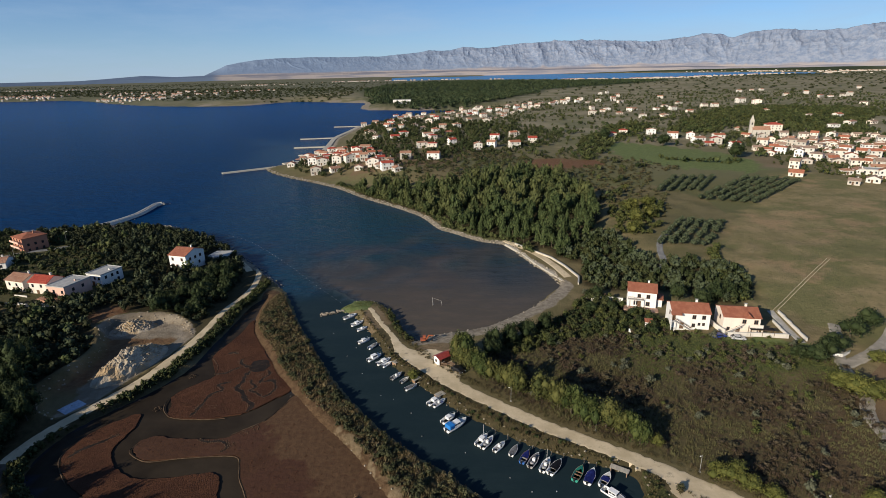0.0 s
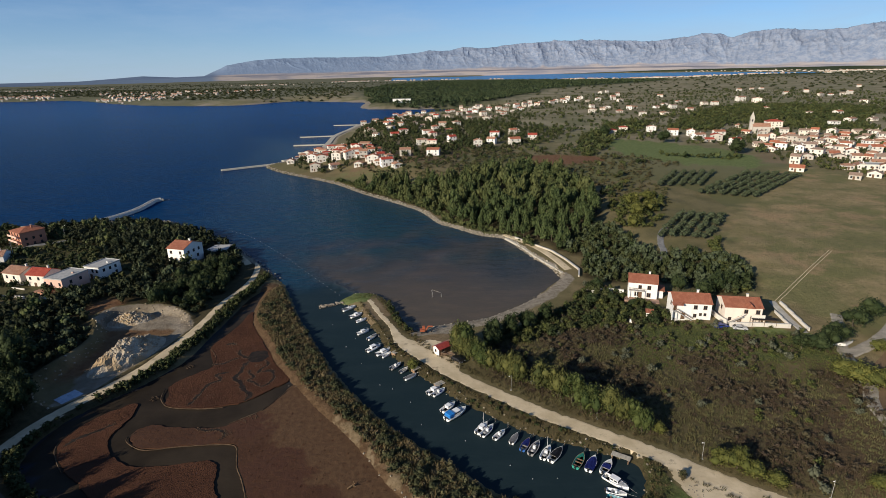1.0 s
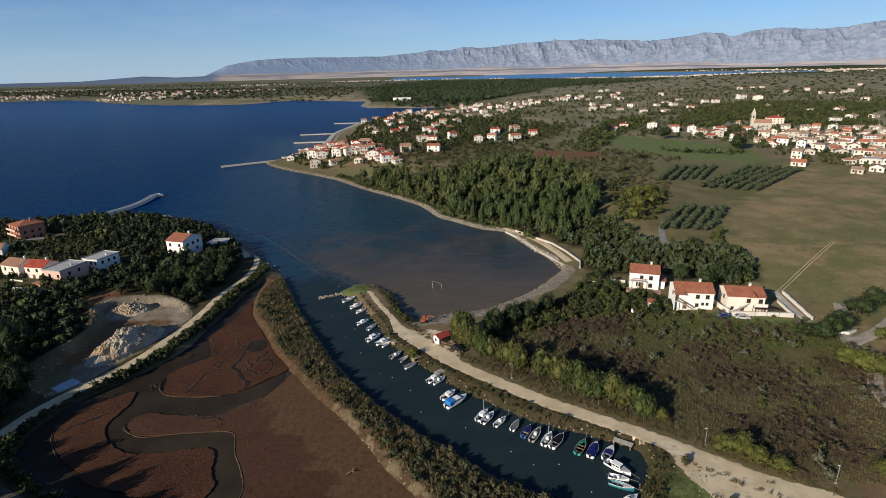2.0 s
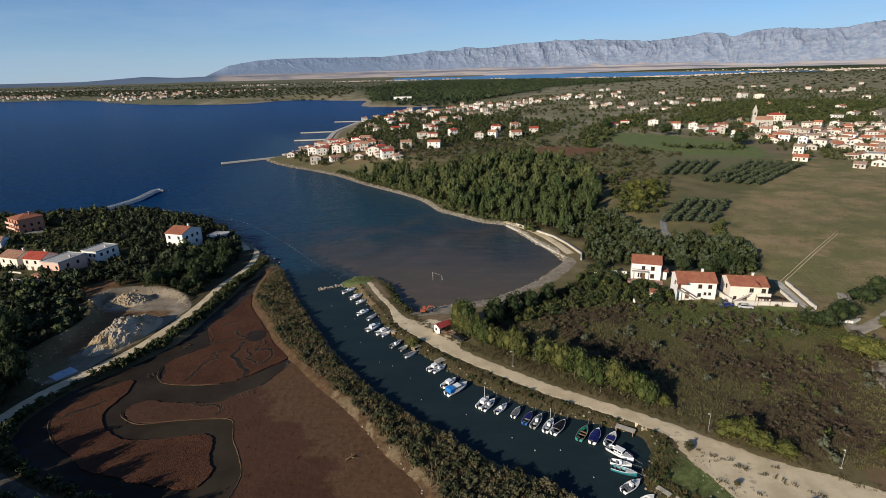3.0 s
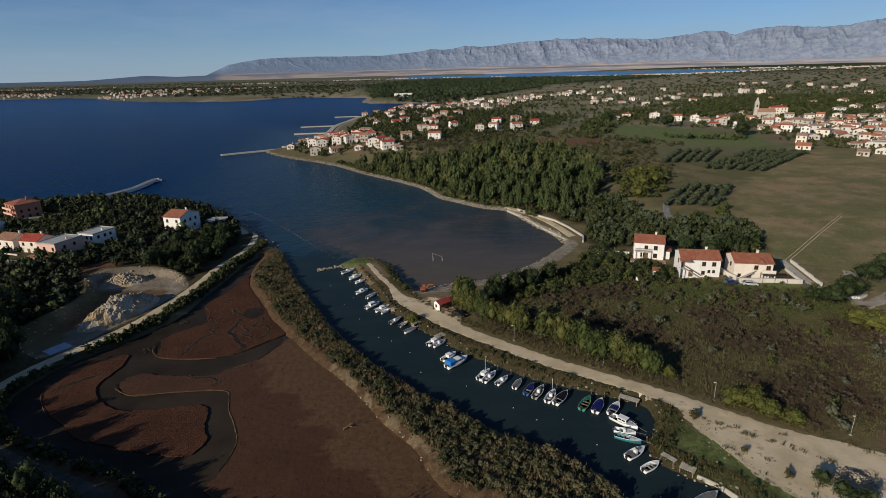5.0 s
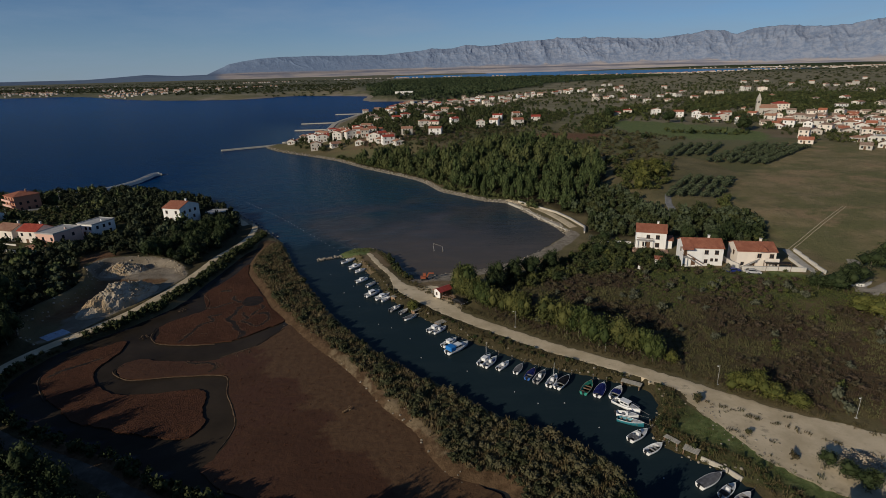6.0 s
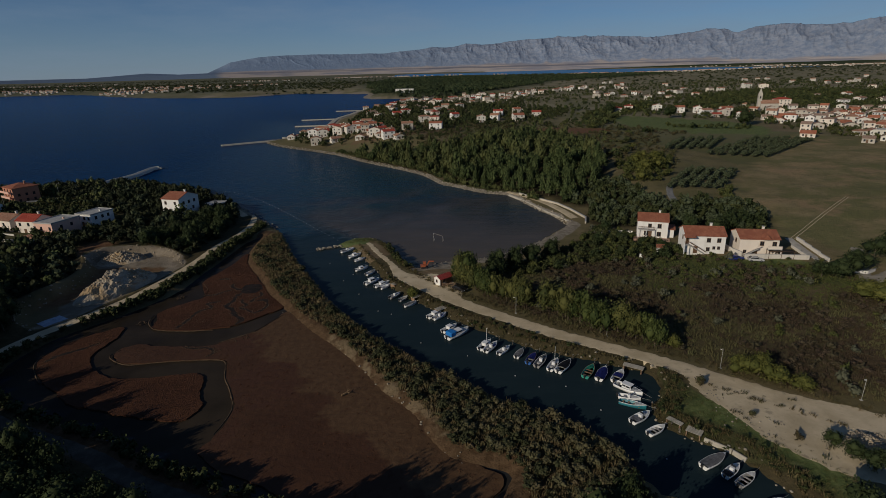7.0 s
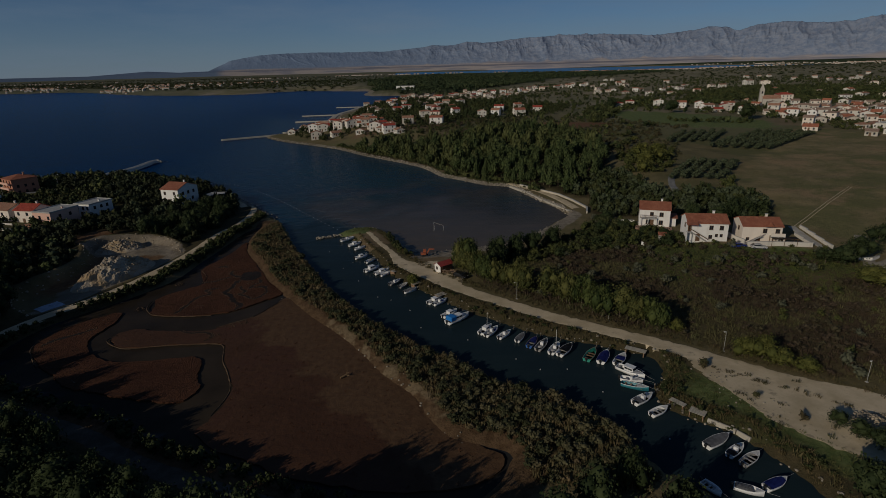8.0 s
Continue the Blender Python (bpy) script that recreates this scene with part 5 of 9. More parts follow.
growth("thicket", sized(rng, scatter(rng, thick, 2.7, 0), (2.0, 3.8), (1.3, 3.2)), CROWN_MID, OAK, "tangled green thicket behind the beach", "thicket", rng)
growth("thicket", sized(rng, scatter(rng, thick, 4.0, 0), (1.8, 3.4), (1.3, 3.0)), SHRUB_NEAR, HEDGE, "yellowing bushes in the thicket behind the beach", "thicket", rng)

SPIT_LEFT = smooth([(-63, 190), (-57, 178), (-51, 165), (-45, 153), (-37, 138.5), (-29.5, 124.5), (-21.5, 112.5), (-13.5, 103), (-5.5, 95), (2.5, 88), (8.5, 82), (15.5, 78), (20.5, 74), (25.5, 69.5), (26.5, 65), (28, 60), (26, 54), (12, 56),
                    (10, 64), (2, 68), (-2.5, 74), (-5, 79), (-11, 86), (-17, 94.5), (-23, 103), (-31, 112), (-36, 117.5), (-40.5, 124.5), (-47, 133), (-53.5, 145), (-62, 158.5), (-65.5, 171), (-65.5, 184)])
pts = scatter(rng, SPIT_LEFT, 1.5, 0.4)
south = step(pts[:, 0], -22, 2)
bank = np.abs(inside(pts[:, 0], pts[:, 1], LEFT)) < 3.8
k = rng.uniform(0, 1, len(pts))
woody = (k < 0.10 + 0.42 * south) | (bank & (k < 0.3))
inner = lambda p: (-inside(p[:, 0], p[:, 1], LAGOON) + 1.6 * ripple(p[:, 0], p[:, 1], 9, 22) < 3.8) & (p[:, 0] > -42) & (p[:, 0] < 9) & (p[:, 1] > 70) & (ripple(p[:, 0], p[:, 1], 17, 23) > -0.35)
keep = ~inner(pts) | (rng.uniform(0, 1, len(pts)) < 0.6)
pts, woody, k, bank = pts[keep], woody[keep], k[keep], bank[keep]
sz = sized(rng, pts[woody], (1.0, 2.2), (0.7, 1.5))
sz[:, 2:] *= (0.85 + 0.45 * step(sz[:, 0], -15, 12))[:, None]
growth("waterside_bushes", sz, SHRUB_NEAR, leaf_material("saltbush_leaves", (0.052, 0.046, 0.024), (0.126, 0.106, 0.058), (0.080, 0.082, 0.042)), "grey-green bushes along the canal bank", "bushes", rng)
extra = scatter(rng, SPIT_LEFT, 1.1, 0.3, 0.85)
extra = extra[~inner(extra) | (rng.uniform(0, 1, len(extra)) < 0.35)]
tone = ripple(extra[:, 0], extra[:, 1], 13, 41) + 0.7 * ripple(extra[:, 0], extra[:, 1], 5, 42) + 0.35 * inside(extra[:, 0], extra[:, 1], LEFT) * -0.1 + rng.normal(0, 0.35, len(extra))
tawny = (tone > 0.05) | ((extra[:, 1] > 140) & (inside(extra[:, 0], extra[:, 1], LEFT) > 5) & (tone > -0.9))
growth("waterside_bushes", sized(rng, extra[tawny], (0.6, 1.8), (0.35, 1.0)), SHRUB, leaf_material("tawny_saltbush", (0.085, 0.065, 0.034), (0.215, 0.158, 0.088), (0.130, 0.105, 0.055)), "tawny dry bushes on the canal bank", "bushes", rng)
olive_ = ~tawny & (tone > -0.5)
growth("waterside_bushes", sized(rng, extra[olive_], (0.6, 2.0), (0.4, 1.2)), SHRUB, leaf_material("olive_saltbush", (0.056, 0.054, 0.027), (0.130, 0.122, 0.062), (0.092, 0.090, 0.044)), "olive-grey bushes on the canal bank", "bushes", rng)
growth("waterside_bushes", sized(rng, extra[~tawny & ~olive_], (0.9, 2.8), (0.6, 1.7)), SHRUB_NEAR, leaf_material("dark_saltbush", (0.026, 0.030, 0.014), (0.066, 0.068, 0.034), (0.050, 0.054, 0.024)), "dark green bushes on the canal bank", "bushes", rng)
tall = scatter(rng, SPIT_LEFT, 0.85, 0.3)
tall = tall[~inner(tall) | (rng.uniform(0, 1, len(tall)) < 0.55)]
growth("dry_grass", sized(rng, tall, (0.6, 1.3), (0.4, 1.3)), TUFT, leaf_material("bank_brush", (0.080, 0.062, 0.032), (0.200, 0.148, 0.080), (0.105, 0.098, 0.046)), "brushy olive and tawny growth on the canal bank", "grass", rng)
growth("dry_grass", sized(rng, pts[~woody | (k > 0.66)], (0.9, 1.7), (0.5, 1.1)), TUFT, RUSH, "tawny dry grass on the canal bank", "grass", rng)
bank_r = [(p, q) for p, q in zip(MAIN[6:118:1], MAIN[7:119:1])]
pts = []
for a, b in bank_r:
    if a[1] < 45:
        break
    for _ in range(7):
        t, d = rng.uniform(), rng.uniform(0.3, 4.2)
        n_ = np.array([-(b - a)[1], (b - a)[0]]) / max(np.hypot(*(b - a)), 1e-6)
        pts.append(a + (b - a) * t + n_ * d)
pts = np.array(pts)
pts = pts[edge_distance(pts[:, 0], pts[:, 1], ROAD_RIGHT, False) > 3.0]
growth("dry_grass", sized(rng, pts, (0.6, 1.5), (0.3, 0.8)), TUFT, RUSH, "tawny and green grass along the moorings", "grass", rng)
growth("waterside_bushes", sized(rng, pts[::5], (0.7, 1.6), (0.4, 1.1)), SHRUB, OAK, "small bushes along the moorings", "bushes", rng)
pts = []
for i in range(0, len(ROAD_RIGHT) - 8):
    for d in (3.4, 4.1, 5.0, -3.3):
        t = ROAD_RIGHT[i + 1] - ROAD_RIGHT[i]
        n_ = np.array([-t[1], t[0]]) / np.hypot(*t)
        for _ in range(3):
            pts.append(ROAD_RIGHT[i] + t * rng.uniform() + n_ * (d + rng.uniform(-0.3, 0.4)))
pts = np.array(pts)
pts = pts[(inside(pts[:, 0], pts[:, 1], MAIN) > 0.8) & (pts[:, 1] > 60)]
growth("verge_grass", sized(rng, pts, (0.6, 1.3), (0.25, 0.7)), TUFT, RUSH, "dry grass on the road verge", "grass", rng)
pts = []
for i in range(10, len(ROAD_LEFT) - 2):
    t = ROAD_LEFT[i + 1] - ROAD_LEFT[i]
    n_ = np.array([-t[1], t[0]]) / np.hypot(*t)
    for _ in range(12):
        pts.append(ROAD_LEFT[i] + t * rng.uniform() + n_ * rng.uniform(2.7, 6.0))
pts = np.array(pts)
pts = pts[height(pts[:, 0], pts[:, 1]) > 0.25]
growth("waterside_bushes", sized(rng, pts, (1.0, 2.6), (0.7, 2.2)), SHRUB, OAK, "dark bushes on the bank below the gravel road", "bushes", rng)
spit = smooth([(-37, 175), (-31, 180), (-25, 180), (-20, 172), (-15.5, 160), (-11.5, 152), (-14, 150), (-18, 160), (-22, 170), (-28, 175)])
growth("waterside_bushes", sized(rng, scatter(rng, smooth([(-21.5, 175), (-17, 165), (-13.5, 156), (-10.5, 151), (-12.5, 149), (-16, 156), (-19, 164)]), 1.2), (1.2, 2.2), (0.9, 1.8)), SHRUB, OAK, "dark bushes on the outer side of the spit", "bushes", rng)
growth("grass", sized(rng, scatter(rng, spit, 0.8), (0.5, 1.0), (0.2, 0.45)), TUFT, leaf_material("green_grass", (0.060, 0.078, 0.020), (0.115, 0.125, 0.036), (0.130, 0.110, 0.050)), "short green grass on the spit", "grass", rng)
verge = smooth([(42, 88), (45.5, 81), (48, 74), (51.5, 67), (57, 60), (53, 56), (47.5, 61.5), (43, 67.5), (38.5, 73), (37.5, 78), (40.5, 84)])
growth("grass", sized(rng, scatter(rng, verge, 0.7, 0.3, 0.85), (0.5, 1.0), (0.12, 0.35)), TUFT, leaf_material("verge_green", (0.040, 0.056, 0.016), (0.098, 0.112, 0.034), (0.120, 0.105, 0.046)), "short green grass between the canal and the lot", "grass", rng)
# open country
big = smooth([(60, 290), (90, 250), (110, 300), (140, 380), (260, 420), (330, 380), (420, 420), (700, 620), (900, 900), (1000, 1400), (500, 1500), (100, 1200), (-60, 960), (-110, 820), (-110, 640), (-60, 520), (0, 450), (60, 420)])
pts = scatter(rng, big, 6.8, 2, 0.9)
pts = pts[(pts[:, 1] < 640) | (rng.uniform(0, 1, len(pts)) < 0.6)]
cl = ripple(pts[:, 0], pts[:, 1], 150, 12) + 0.6 * ripple(pts[:, 0], pts[:, 1], 48, 19)
BELTS = [smooth(c) for c in ([(400, 900), (530, 880), (560, 760), (500, 690), (460, 640), (370, 690), (320, 690), (300, 760)], [(185, 625), (215, 700), (262, 740), (285, 690), (230, 640)],
                             [(560, 720), (640, 830), (760, 980), (860, 960), (720, 760)], [(-95, 640), (-30, 730), (30, 760), (120, 900), (160, 900), (110, 720), (40, 620), (-40, 610)],
                             [(274, 658), (448, 900), (542, 960), (648, 900), (640, 800), (500, 640), (440, 545), (400, 560), (345, 650), (300, 590), (267, 590)], [(111, 414), (140, 470), (175, 534), (226, 614), (262, 690), (240, 720), (178, 628), (126, 510)],
                             [(172, 420), (190, 404), (214, 392), (232, 402), (228, 412), (205, 408), (190, 420), (176, 432)])]
thick_belt = np.vstack([scatter(rng, c, 4.6, 1, 0.8) for c in BELTS[4:]])
pts = np.vstack([pts, thick_belt])
cl = ripple(pts[:, 0], pts[:, 1], 150, 12) + 0.6 * ripple(pts[:, 0], pts[:, 1], 48, 19)
belt = np.maximum.reduce([inside(pts[:, 0], pts[:, 1], c) for c in BELTS]) + 9 * cl > 0
sparse = rng.uniform(0, 1, len(pts)) < 0.10
ok = ((cl > 0.28) | belt | sparse) & ((inside(pts[:, 0], pts[:, 1], GREEN_FAR) < 3) | (np.arange(len(pts)) >= len(pts) - len(thick_belt))) & (inside(pts[:, 0], pts[:, 1], MEADOW) < 0) & (inside(pts[:, 0], pts[:, 1], RED_SOIL) < 2)
for x, y in HOMES:
    ok &= np.hypot(pts[:, 0] - x, pts[:, 1] - y) > 6.5
pts = pts[ok]
k = rng.uniform(0, 1, len(pts))
growth("country_trees", sized(rng, pts[(k >= 0.55) & (k < 0.8)], (2.5, 7), (1.6, 5.5)), CROWN_FAR, PINE, "scattered green trees and bushes between the houses", "trees", rng)
growth("country_trees", sized(rng, pts[k < 0.55], (2.5, 7), (1.6, 5.5)), CROWN_FAR, OAK, "scattered dark trees and bushes between the houses", "trees", rng)
growth("country_trees", sized(rng, pts[k >= 0.8], (3, 7), (1.6, 4.5)), CROWN_FAR, HEDGE, "scattered yellowing trees between the houses", "trees", rng)
fallow = smooth([(84, 292), (92, 262), (112, 262), (130, 300), (132, 330), (150, 370), (176, 385), (146, 440), (122, 425), (112, 395), (84, 392), (82, 340)])
pts = scatter(rng, fallow, 5.0)
growth("scrub", sized(rng, pts, (1.5, 4.5), (0.7, 2.2)), SHRUB, HEATH, "brown bushes on the fallow ground", "scrub", rng)
pts = np.vstack([scatter(rng, smooth([(86, 236), (84, 262), (98, 292), (122, 292), (112, 262), (100, 240)]), 4.4), scatter(rng, smooth([(100, 163), (104, 178), (112, 205), (120, 222), (108, 205), (101, 182)]), 3.0)])
growth("scrub", sized(rng, pts, (2.5, 5.0), (1.6, 3.6)), SHRUB_NEAR, HEDGE, "yellow-brown bushes beside the olive rows", "scrub", rng)
pts = scatter(rng, smooth([(-62, 428), (-44, 392), (-20, 376), (20, 374), (56, 392), (112, 398), (120, 440), (66, 455), (30, 520), (-10, 480), (-30, 440)]), 3.8, 0, 0.8)
pts = pts[(inside(pts[:, 0], pts[:, 1], RED_SOIL) < 2) & (ripple(pts[:, 0], pts[:, 1], 22, 31) > -0.4)]
k = rng.uniform(0, 1, len(pts))
growth("scrub", sized(rng, pts[k < 0.6], (1.6, 4.2), (0.8, 2.4)), SHRUB, HEATH, "brown scrub on the ground above the pine wood", "scrub", rng)
growth("scrub", sized(rng, pts[k >= 0.6], (1.8, 4.8), (1.2, 3.4)), SHRUB, OAK, "dark bushes on the ground above the pine wood", "scrub", rng)
pts = np.vstack([scatter(rng, smooth([(262, 330), (255, 365), (275, 385), (330, 360), (310, 300), (280, 290)]), 6)])
growth("scrub", sized(rng, pts, (2.0, 4.5), (1.2, 3.2)), SHRUB, HEDGE, "yellow-green bushes at the edge of the old village", "scrub", rng)
pts = np.vstack([scatter(rng, PINE_FAR, 27, 0, 0.95), scatter(rng, smooth([(-215, 1600), (-120, 1260), (60, 1210), (200, 1500), (300, 1800), (-200, 1800)]), 18)])
growth("far_pine_wood", sized(rng, pts, (9, 19), (6, 11)), CROWN_FAR, leaf_material("far_pine_needles", (0.018, 0.032, 0.016), (0.046, 0.066, 0.030), (0.062, 0.074, 0.032)), "wide dark pine wood beyond the inlet", "wood", rng)
plain = np.array([(-5200, 5200), (-2700, 2650), (-1800, 2270), (-1400, 2230), (-1100, 1900), (-840, 1700), (-500, 1620), (-300, 1650), (-330, 2700), (-100, 3900), (400, 3800), (1200, 3050), (1700, 4300), (2500, 5100), (5200, 4200), (2600, 1500), (1000, 900), (950, 1400), (500, 1520), (220, 1480), (420, 1990), (920, 2480), (1180, 3000), (500, 3760), (-120, 3850), (-900, 4700), (-2500, 6000)], float)
pts = scatter(rng, plain, 46, 0, 0.6)
shore_belt = np.array([(-2700, 2650), (-1800, 2270), (-1400, 2230), (-1100, 1900), (-840, 1700), (-500, 1620), (-300, 1650), (-330, 2700), (-900, 3000), (-2200, 3500), (-3200, 3300)], float)
pts = np.vstack([pts[ripple(pts[:, 0], pts[:, 1], 500, 13) > -0.55], scatter(rng, shore_belt, 27, 15, 0.75)])
growth("far_trees", sized(rng, pts, (6, 19), (2.5, 6)), CROWN_FAR, OAK, "distant hedges and tree belts on the plain", "trees", rng)

pen = PENINSULA
pts = scatter(rng, pen, 3.6, 0, 0.9)
lane = smooth([(-212, 224), (-200, 238), (-184, 246), (-170, 262), (-158, 272)], False)
yard_edge = smooth([(-172, 183), (-162, 187), (-153, 186.5), (-147, 181), (-150, 176.5), (-158, 179), (-172, 176)])
built = [(-136.6, 199.2), (-142.3, 186.4), (-154, 190.6), (-165.5, 194.5), (-196, 219), (-200.5, 245.5), (-141, 192)]
ok = (edge_distance(pts[:, 0], pts[:, 1], lane, False) > 3.5) & (inside(pts[:, 0], pts[:, 1], yard_edge) < 0.5) & (inside(pts[:, 0], pts[:, 1], WOOD_LEFT) < 0)
for x, y in built:
    ok &= np.hypot(pts[:, 0] - x, pts[:, 1] - y) > 6.0
growth("garden_shrubs", sized(rng, pts[ok], (2.2, 4.6), (1.5, 3.8)), CROWN_WOOD, OAK, "dark shrubs and trees between the peninsula houses", "shrubs", rng)
town = smooth([(-132, 478), (-100, 430), (-40, 425), (20, 470), (110, 530), (130, 640), (60, 760), (-70, 860), (-112, 840), (-112, 640), (-112, 560)])
pts = scatter(rng, town, 6.0, 0, 0.75)
ok = (ripple(pts[:, 0], pts[:, 1], 40, 3) > -0.35) | (pts[:, 0] + 0.4 * (pts[:, 1] - 480) < -30)
for x, y in HOMES:
    ok &= np.hypot(pts[:, 0] - x, pts[:, 1] - y) > 6.3
growth("village_trees", sized(rng, pts[ok], (2.5, 6.5), (2, 6.5)), SHRUB, OAK, "dark trees between the village houses", "trees", rng)
hamlet = smooth([(240, 370), (260, 440), (270, 540), (330, 600), (420, 570), (440, 520), (400, 470), (330, 370), (290, 335)])
pts = scatter(rng, hamlet, 6.5, 0, 0.6)
ok = np.ones(len(pts), bool)
for x, y in HOMES:
    ok &= np.hypot(pts[:, 0] - x, pts[:, 1] - y) > 6.8
growth("village_trees", sized(rng, pts[ok], (2.5, 5.5), (2, 4.5)), SHRUB, OAK, "dark trees in the gardens of the old village", "trees", rng)


# ---------------------------------------------------------------- houses
def box(bm, x0, x1, y0, y1, z0, z1):
    v = [bm.verts.new(p) for p in ((x0, y0, z0), (x1, y0, z0), (x1, y1, z0), (x0, y1, z0), (x0, y0, z1), (x1, y0, z1), (x1, y1, z1), (x0, y1, z1))]
    for f in ((0, 3, 2, 1), (4, 5, 6, 7), (0, 1, 5, 4), (1, 2, 6, 5), (2, 3, 7, 6), (3, 0, 4, 7)):
        bm.faces.new([v[i] for i in f])


def prism(bm, profile, axis, a, b):
    """A profile of (across, up) pushed along x or y from a to b."""
    put = (lambda t, p: (t, p[0], p[1])) if axis == "x" else (lambda t, p: (p[0], t, p[1]))
    A, B = [bm.verts.new(put(a, p)) for p in profile], [bm.verts.new(put(b, p)) for p in profile]
    n = len(profile)
    for i in range(n):
        bm.faces.new((A[i], A[(i + 1) % n], B[(i + 1) % n], B[i]))
    bm.faces.new(A[::-1]), bm.faces.new(B)


def finish(bm, name, material, bevel=0.0):
    bmesh.ops.recalc_face_normals(bm, faces=bm.faces)
    if bevel:
        bmesh.ops.bevel(bm, geom=list(bm.edges), offset=bevel, segments=1, affect="EDGES")
    me = bpy.data.meshes.new(name)
    bm.to_mesh(me), bm.free()
    me.materials.append(material)
    return me


def boxes(name, material, *rows, bevel=0.0):
    bm = bmesh.new()
    for r in rows:
        box(bm, *r)
    return finish(bm, name, material, bevel)


def plaster(name, tone, stain):
    n = Nodes(name, 0.9, 0.15)
    v = n.local()
    big, fine = n.noise(0.5, 4, vec=v), n.noise(6, 3, vec=v)
    c = n.mix(n.ramp(n.noise(0.8, 4, 0.6, vec=v, stretch=(1, 1, 0.25)), 0.5, 0.8, 0, 0.6), tone, stain)
    c = n.mix(n.ramp(big, 0.35, 0.7, 0, 0.25), c, stain)
    n.bump(fine, 0.2, 0.03)
    return n.done(c)


def tiles(name, a, b, c_):
    n = Nodes(name, 0.85, 0.2)
    v = n.local()
    w = n.t.nodes.new("ShaderNodeTexWave")
    w.inputs["Scale"].default_value, w.inputs["Distortion"].default_value = 4.2, 0.4
    n.t.links.new(v, w.inputs["Vector"])
    c = n.mix(n.ramp(n.noise(0.7, 5, 0.65, vec=v), 0.35, 0.68), a, b)
    c = n.mix(n.ramp(n.noise(4.5, 4, 0.6, vec=v), 0.45, 0.75, 0, 0.6), c, c_)
    c = n.mix(n.math("MULTIPLY", n.random(), 0.35), c, c_)
    n.bump(w.outputs["Fac"], 0.6, 0.08)
    return n.done(c)


WHITE = plaster("white_plaster", (0.78, 0.76, 0.72), (0.60, 0.57, 0.52))
CREAM = plaster("cream_plaster", (0.74, 0.66, 0.57), (0.58, 0.51, 0.43))
PEACH = plaster("peach_plaster", (0.66, 0.42, 0.33), (0.52, 0.34, 0.27))
SAND = plaster("yellow_plaster", (0.72, 0.58, 0.32), (0.55, 0.44, 0.26))
STONE = plaster("grey_stone_wall", (0.50, 0.46, 0.40), (0.33, 0.30, 0.26))
BRICKY = plaster("bare_brick_wall", (0.42, 0.20, 0.13), (0.30, 0.14, 0.09))
CONCRETE = plaster("grey_concrete", (0.42, 0.41, 0.39), (0.28, 0.27, 0.25))
TERRACOTTA = tiles("terracotta_tiles", (0.35, 0.122, 0.068), (0.46, 0.185, 0.105), (0.24, 0.095, 0.06))
OLD_TILES = tiles("weathered_tiles", (0.36, 0.17, 0.10), (0.44, 0.27, 0.18), (0.24, 0.14, 0.10))
RED_TILES = tiles("red_tiles", (0.36, 0.060, 0.040), (0.44, 0.095, 0.055), (0.24, 0.05, 0.035))
GREY_ROOF = worn("flat_roof_felt", (0.33, 0.33, 0.32), (0.45, 0.44, 0.42), 0.8, 0.9, 0.2)
PANE = Nodes("window_glass", 0.08, 0.5).done((0.018, 0.022, 0.028))
WOOD = worn("brown_wood", (0.10, 0.055, 0.030), (0.17, 0.10, 0.055), 2.0, 0.7, 0.3, local=True)
WHITE_PAINT = worn("white_paint", (0.70, 0.70, 0.68), (0.80, 0.80, 0.78), 2.0, 0.5, 0.4, local=True)
FRAME_MESH = boxes("window_frame", WOOD, (-0.55, -0.45, -0.06, 0.02, 0, 1.3), (0.45, 0.55, -0.06, 0.02, 0, 1.3), (-0.45, 0.45, -0.06, 0.02, 0, 0.1), (-0.45, 0.45, -0.06, 0.02, 1.2, 1.3), (-0.04, 0.04, -0.05, 0.02, 0.1, 1.2))
PANE_MESH = boxes("pane", PANE, (-0.45, 0.45, -0.025, 0.02, 0.1, 1.2))
SILL_MESH = boxes("window_sill", CONCRETE, (-0.62, 0.62, -0.14, 0.02, -0.08, 0))
FAR_WINDOW = boxes("window", PANE, (-0.5, 0.5, -0.04, 0.02, 0, 1.25))
DOOR_MESH = boxes("door", WOOD, (-0.5, 0.5, -0.06, 0.02, 0, 2.05), (-0.56, -0.5, -0.09, 0.02, 0, 2.11), (0.5, 0.56, -0.09, 0.02, 0, 2.11), (-0.5, 0.5, -0.09, 0.02, 2.05, 2.11))
HANDLE_MESH = boxes("handle", worn("steel", (0.5, 0.5, 0.5), (0.6, 0.6, 0.6), 3, 0.35, 0.5, 1.0), (0.36, 0.46, -0.12, -0.06, 1.0, 1.04))


def face_pose(side, along, z, w, d):
    """A place on a wall: front (-y), back, left (-x) or right."""
    return {"front": pose(along, -d / 2, z), "back": pose(-along, d / 2, z, 0, 0, 180), "right": pose(w / 2, along, z, 0, 0, 90), "left": pose(-w / 2, -along, z, 0, 0, -90)}[side]


def window(house_, m, near=False, scale=1.0):
    m = m @ Matrix.Diagonal((scale, 1, scale, 1))
    if not near:
        return part("window", FAR_WINDOW, house_, m=m)
    f = part("window", FRAME_MESH, house_, "brown wooden window", m)
    part("pane", PANE_MESH, f, "dark window glass")
    part("window_sill", SILL_MESH, f)
    return f


def door(house_, m):
    d = part("door", DOOR_MESH, house_, "brown wooden door", m)
    part("handle", HANDLE_MESH, d, "steel handle")
    return d


def gable_profile(half, h, rise, over, thick):
    k = rise / half
    return [(-half - over, h - over * k), (0, h + rise), (half + over, h - over * k), (half + over, h - over * k + thick), (0, h + rise + thick * 1.1), (-half - over, h - over * k + thick)]


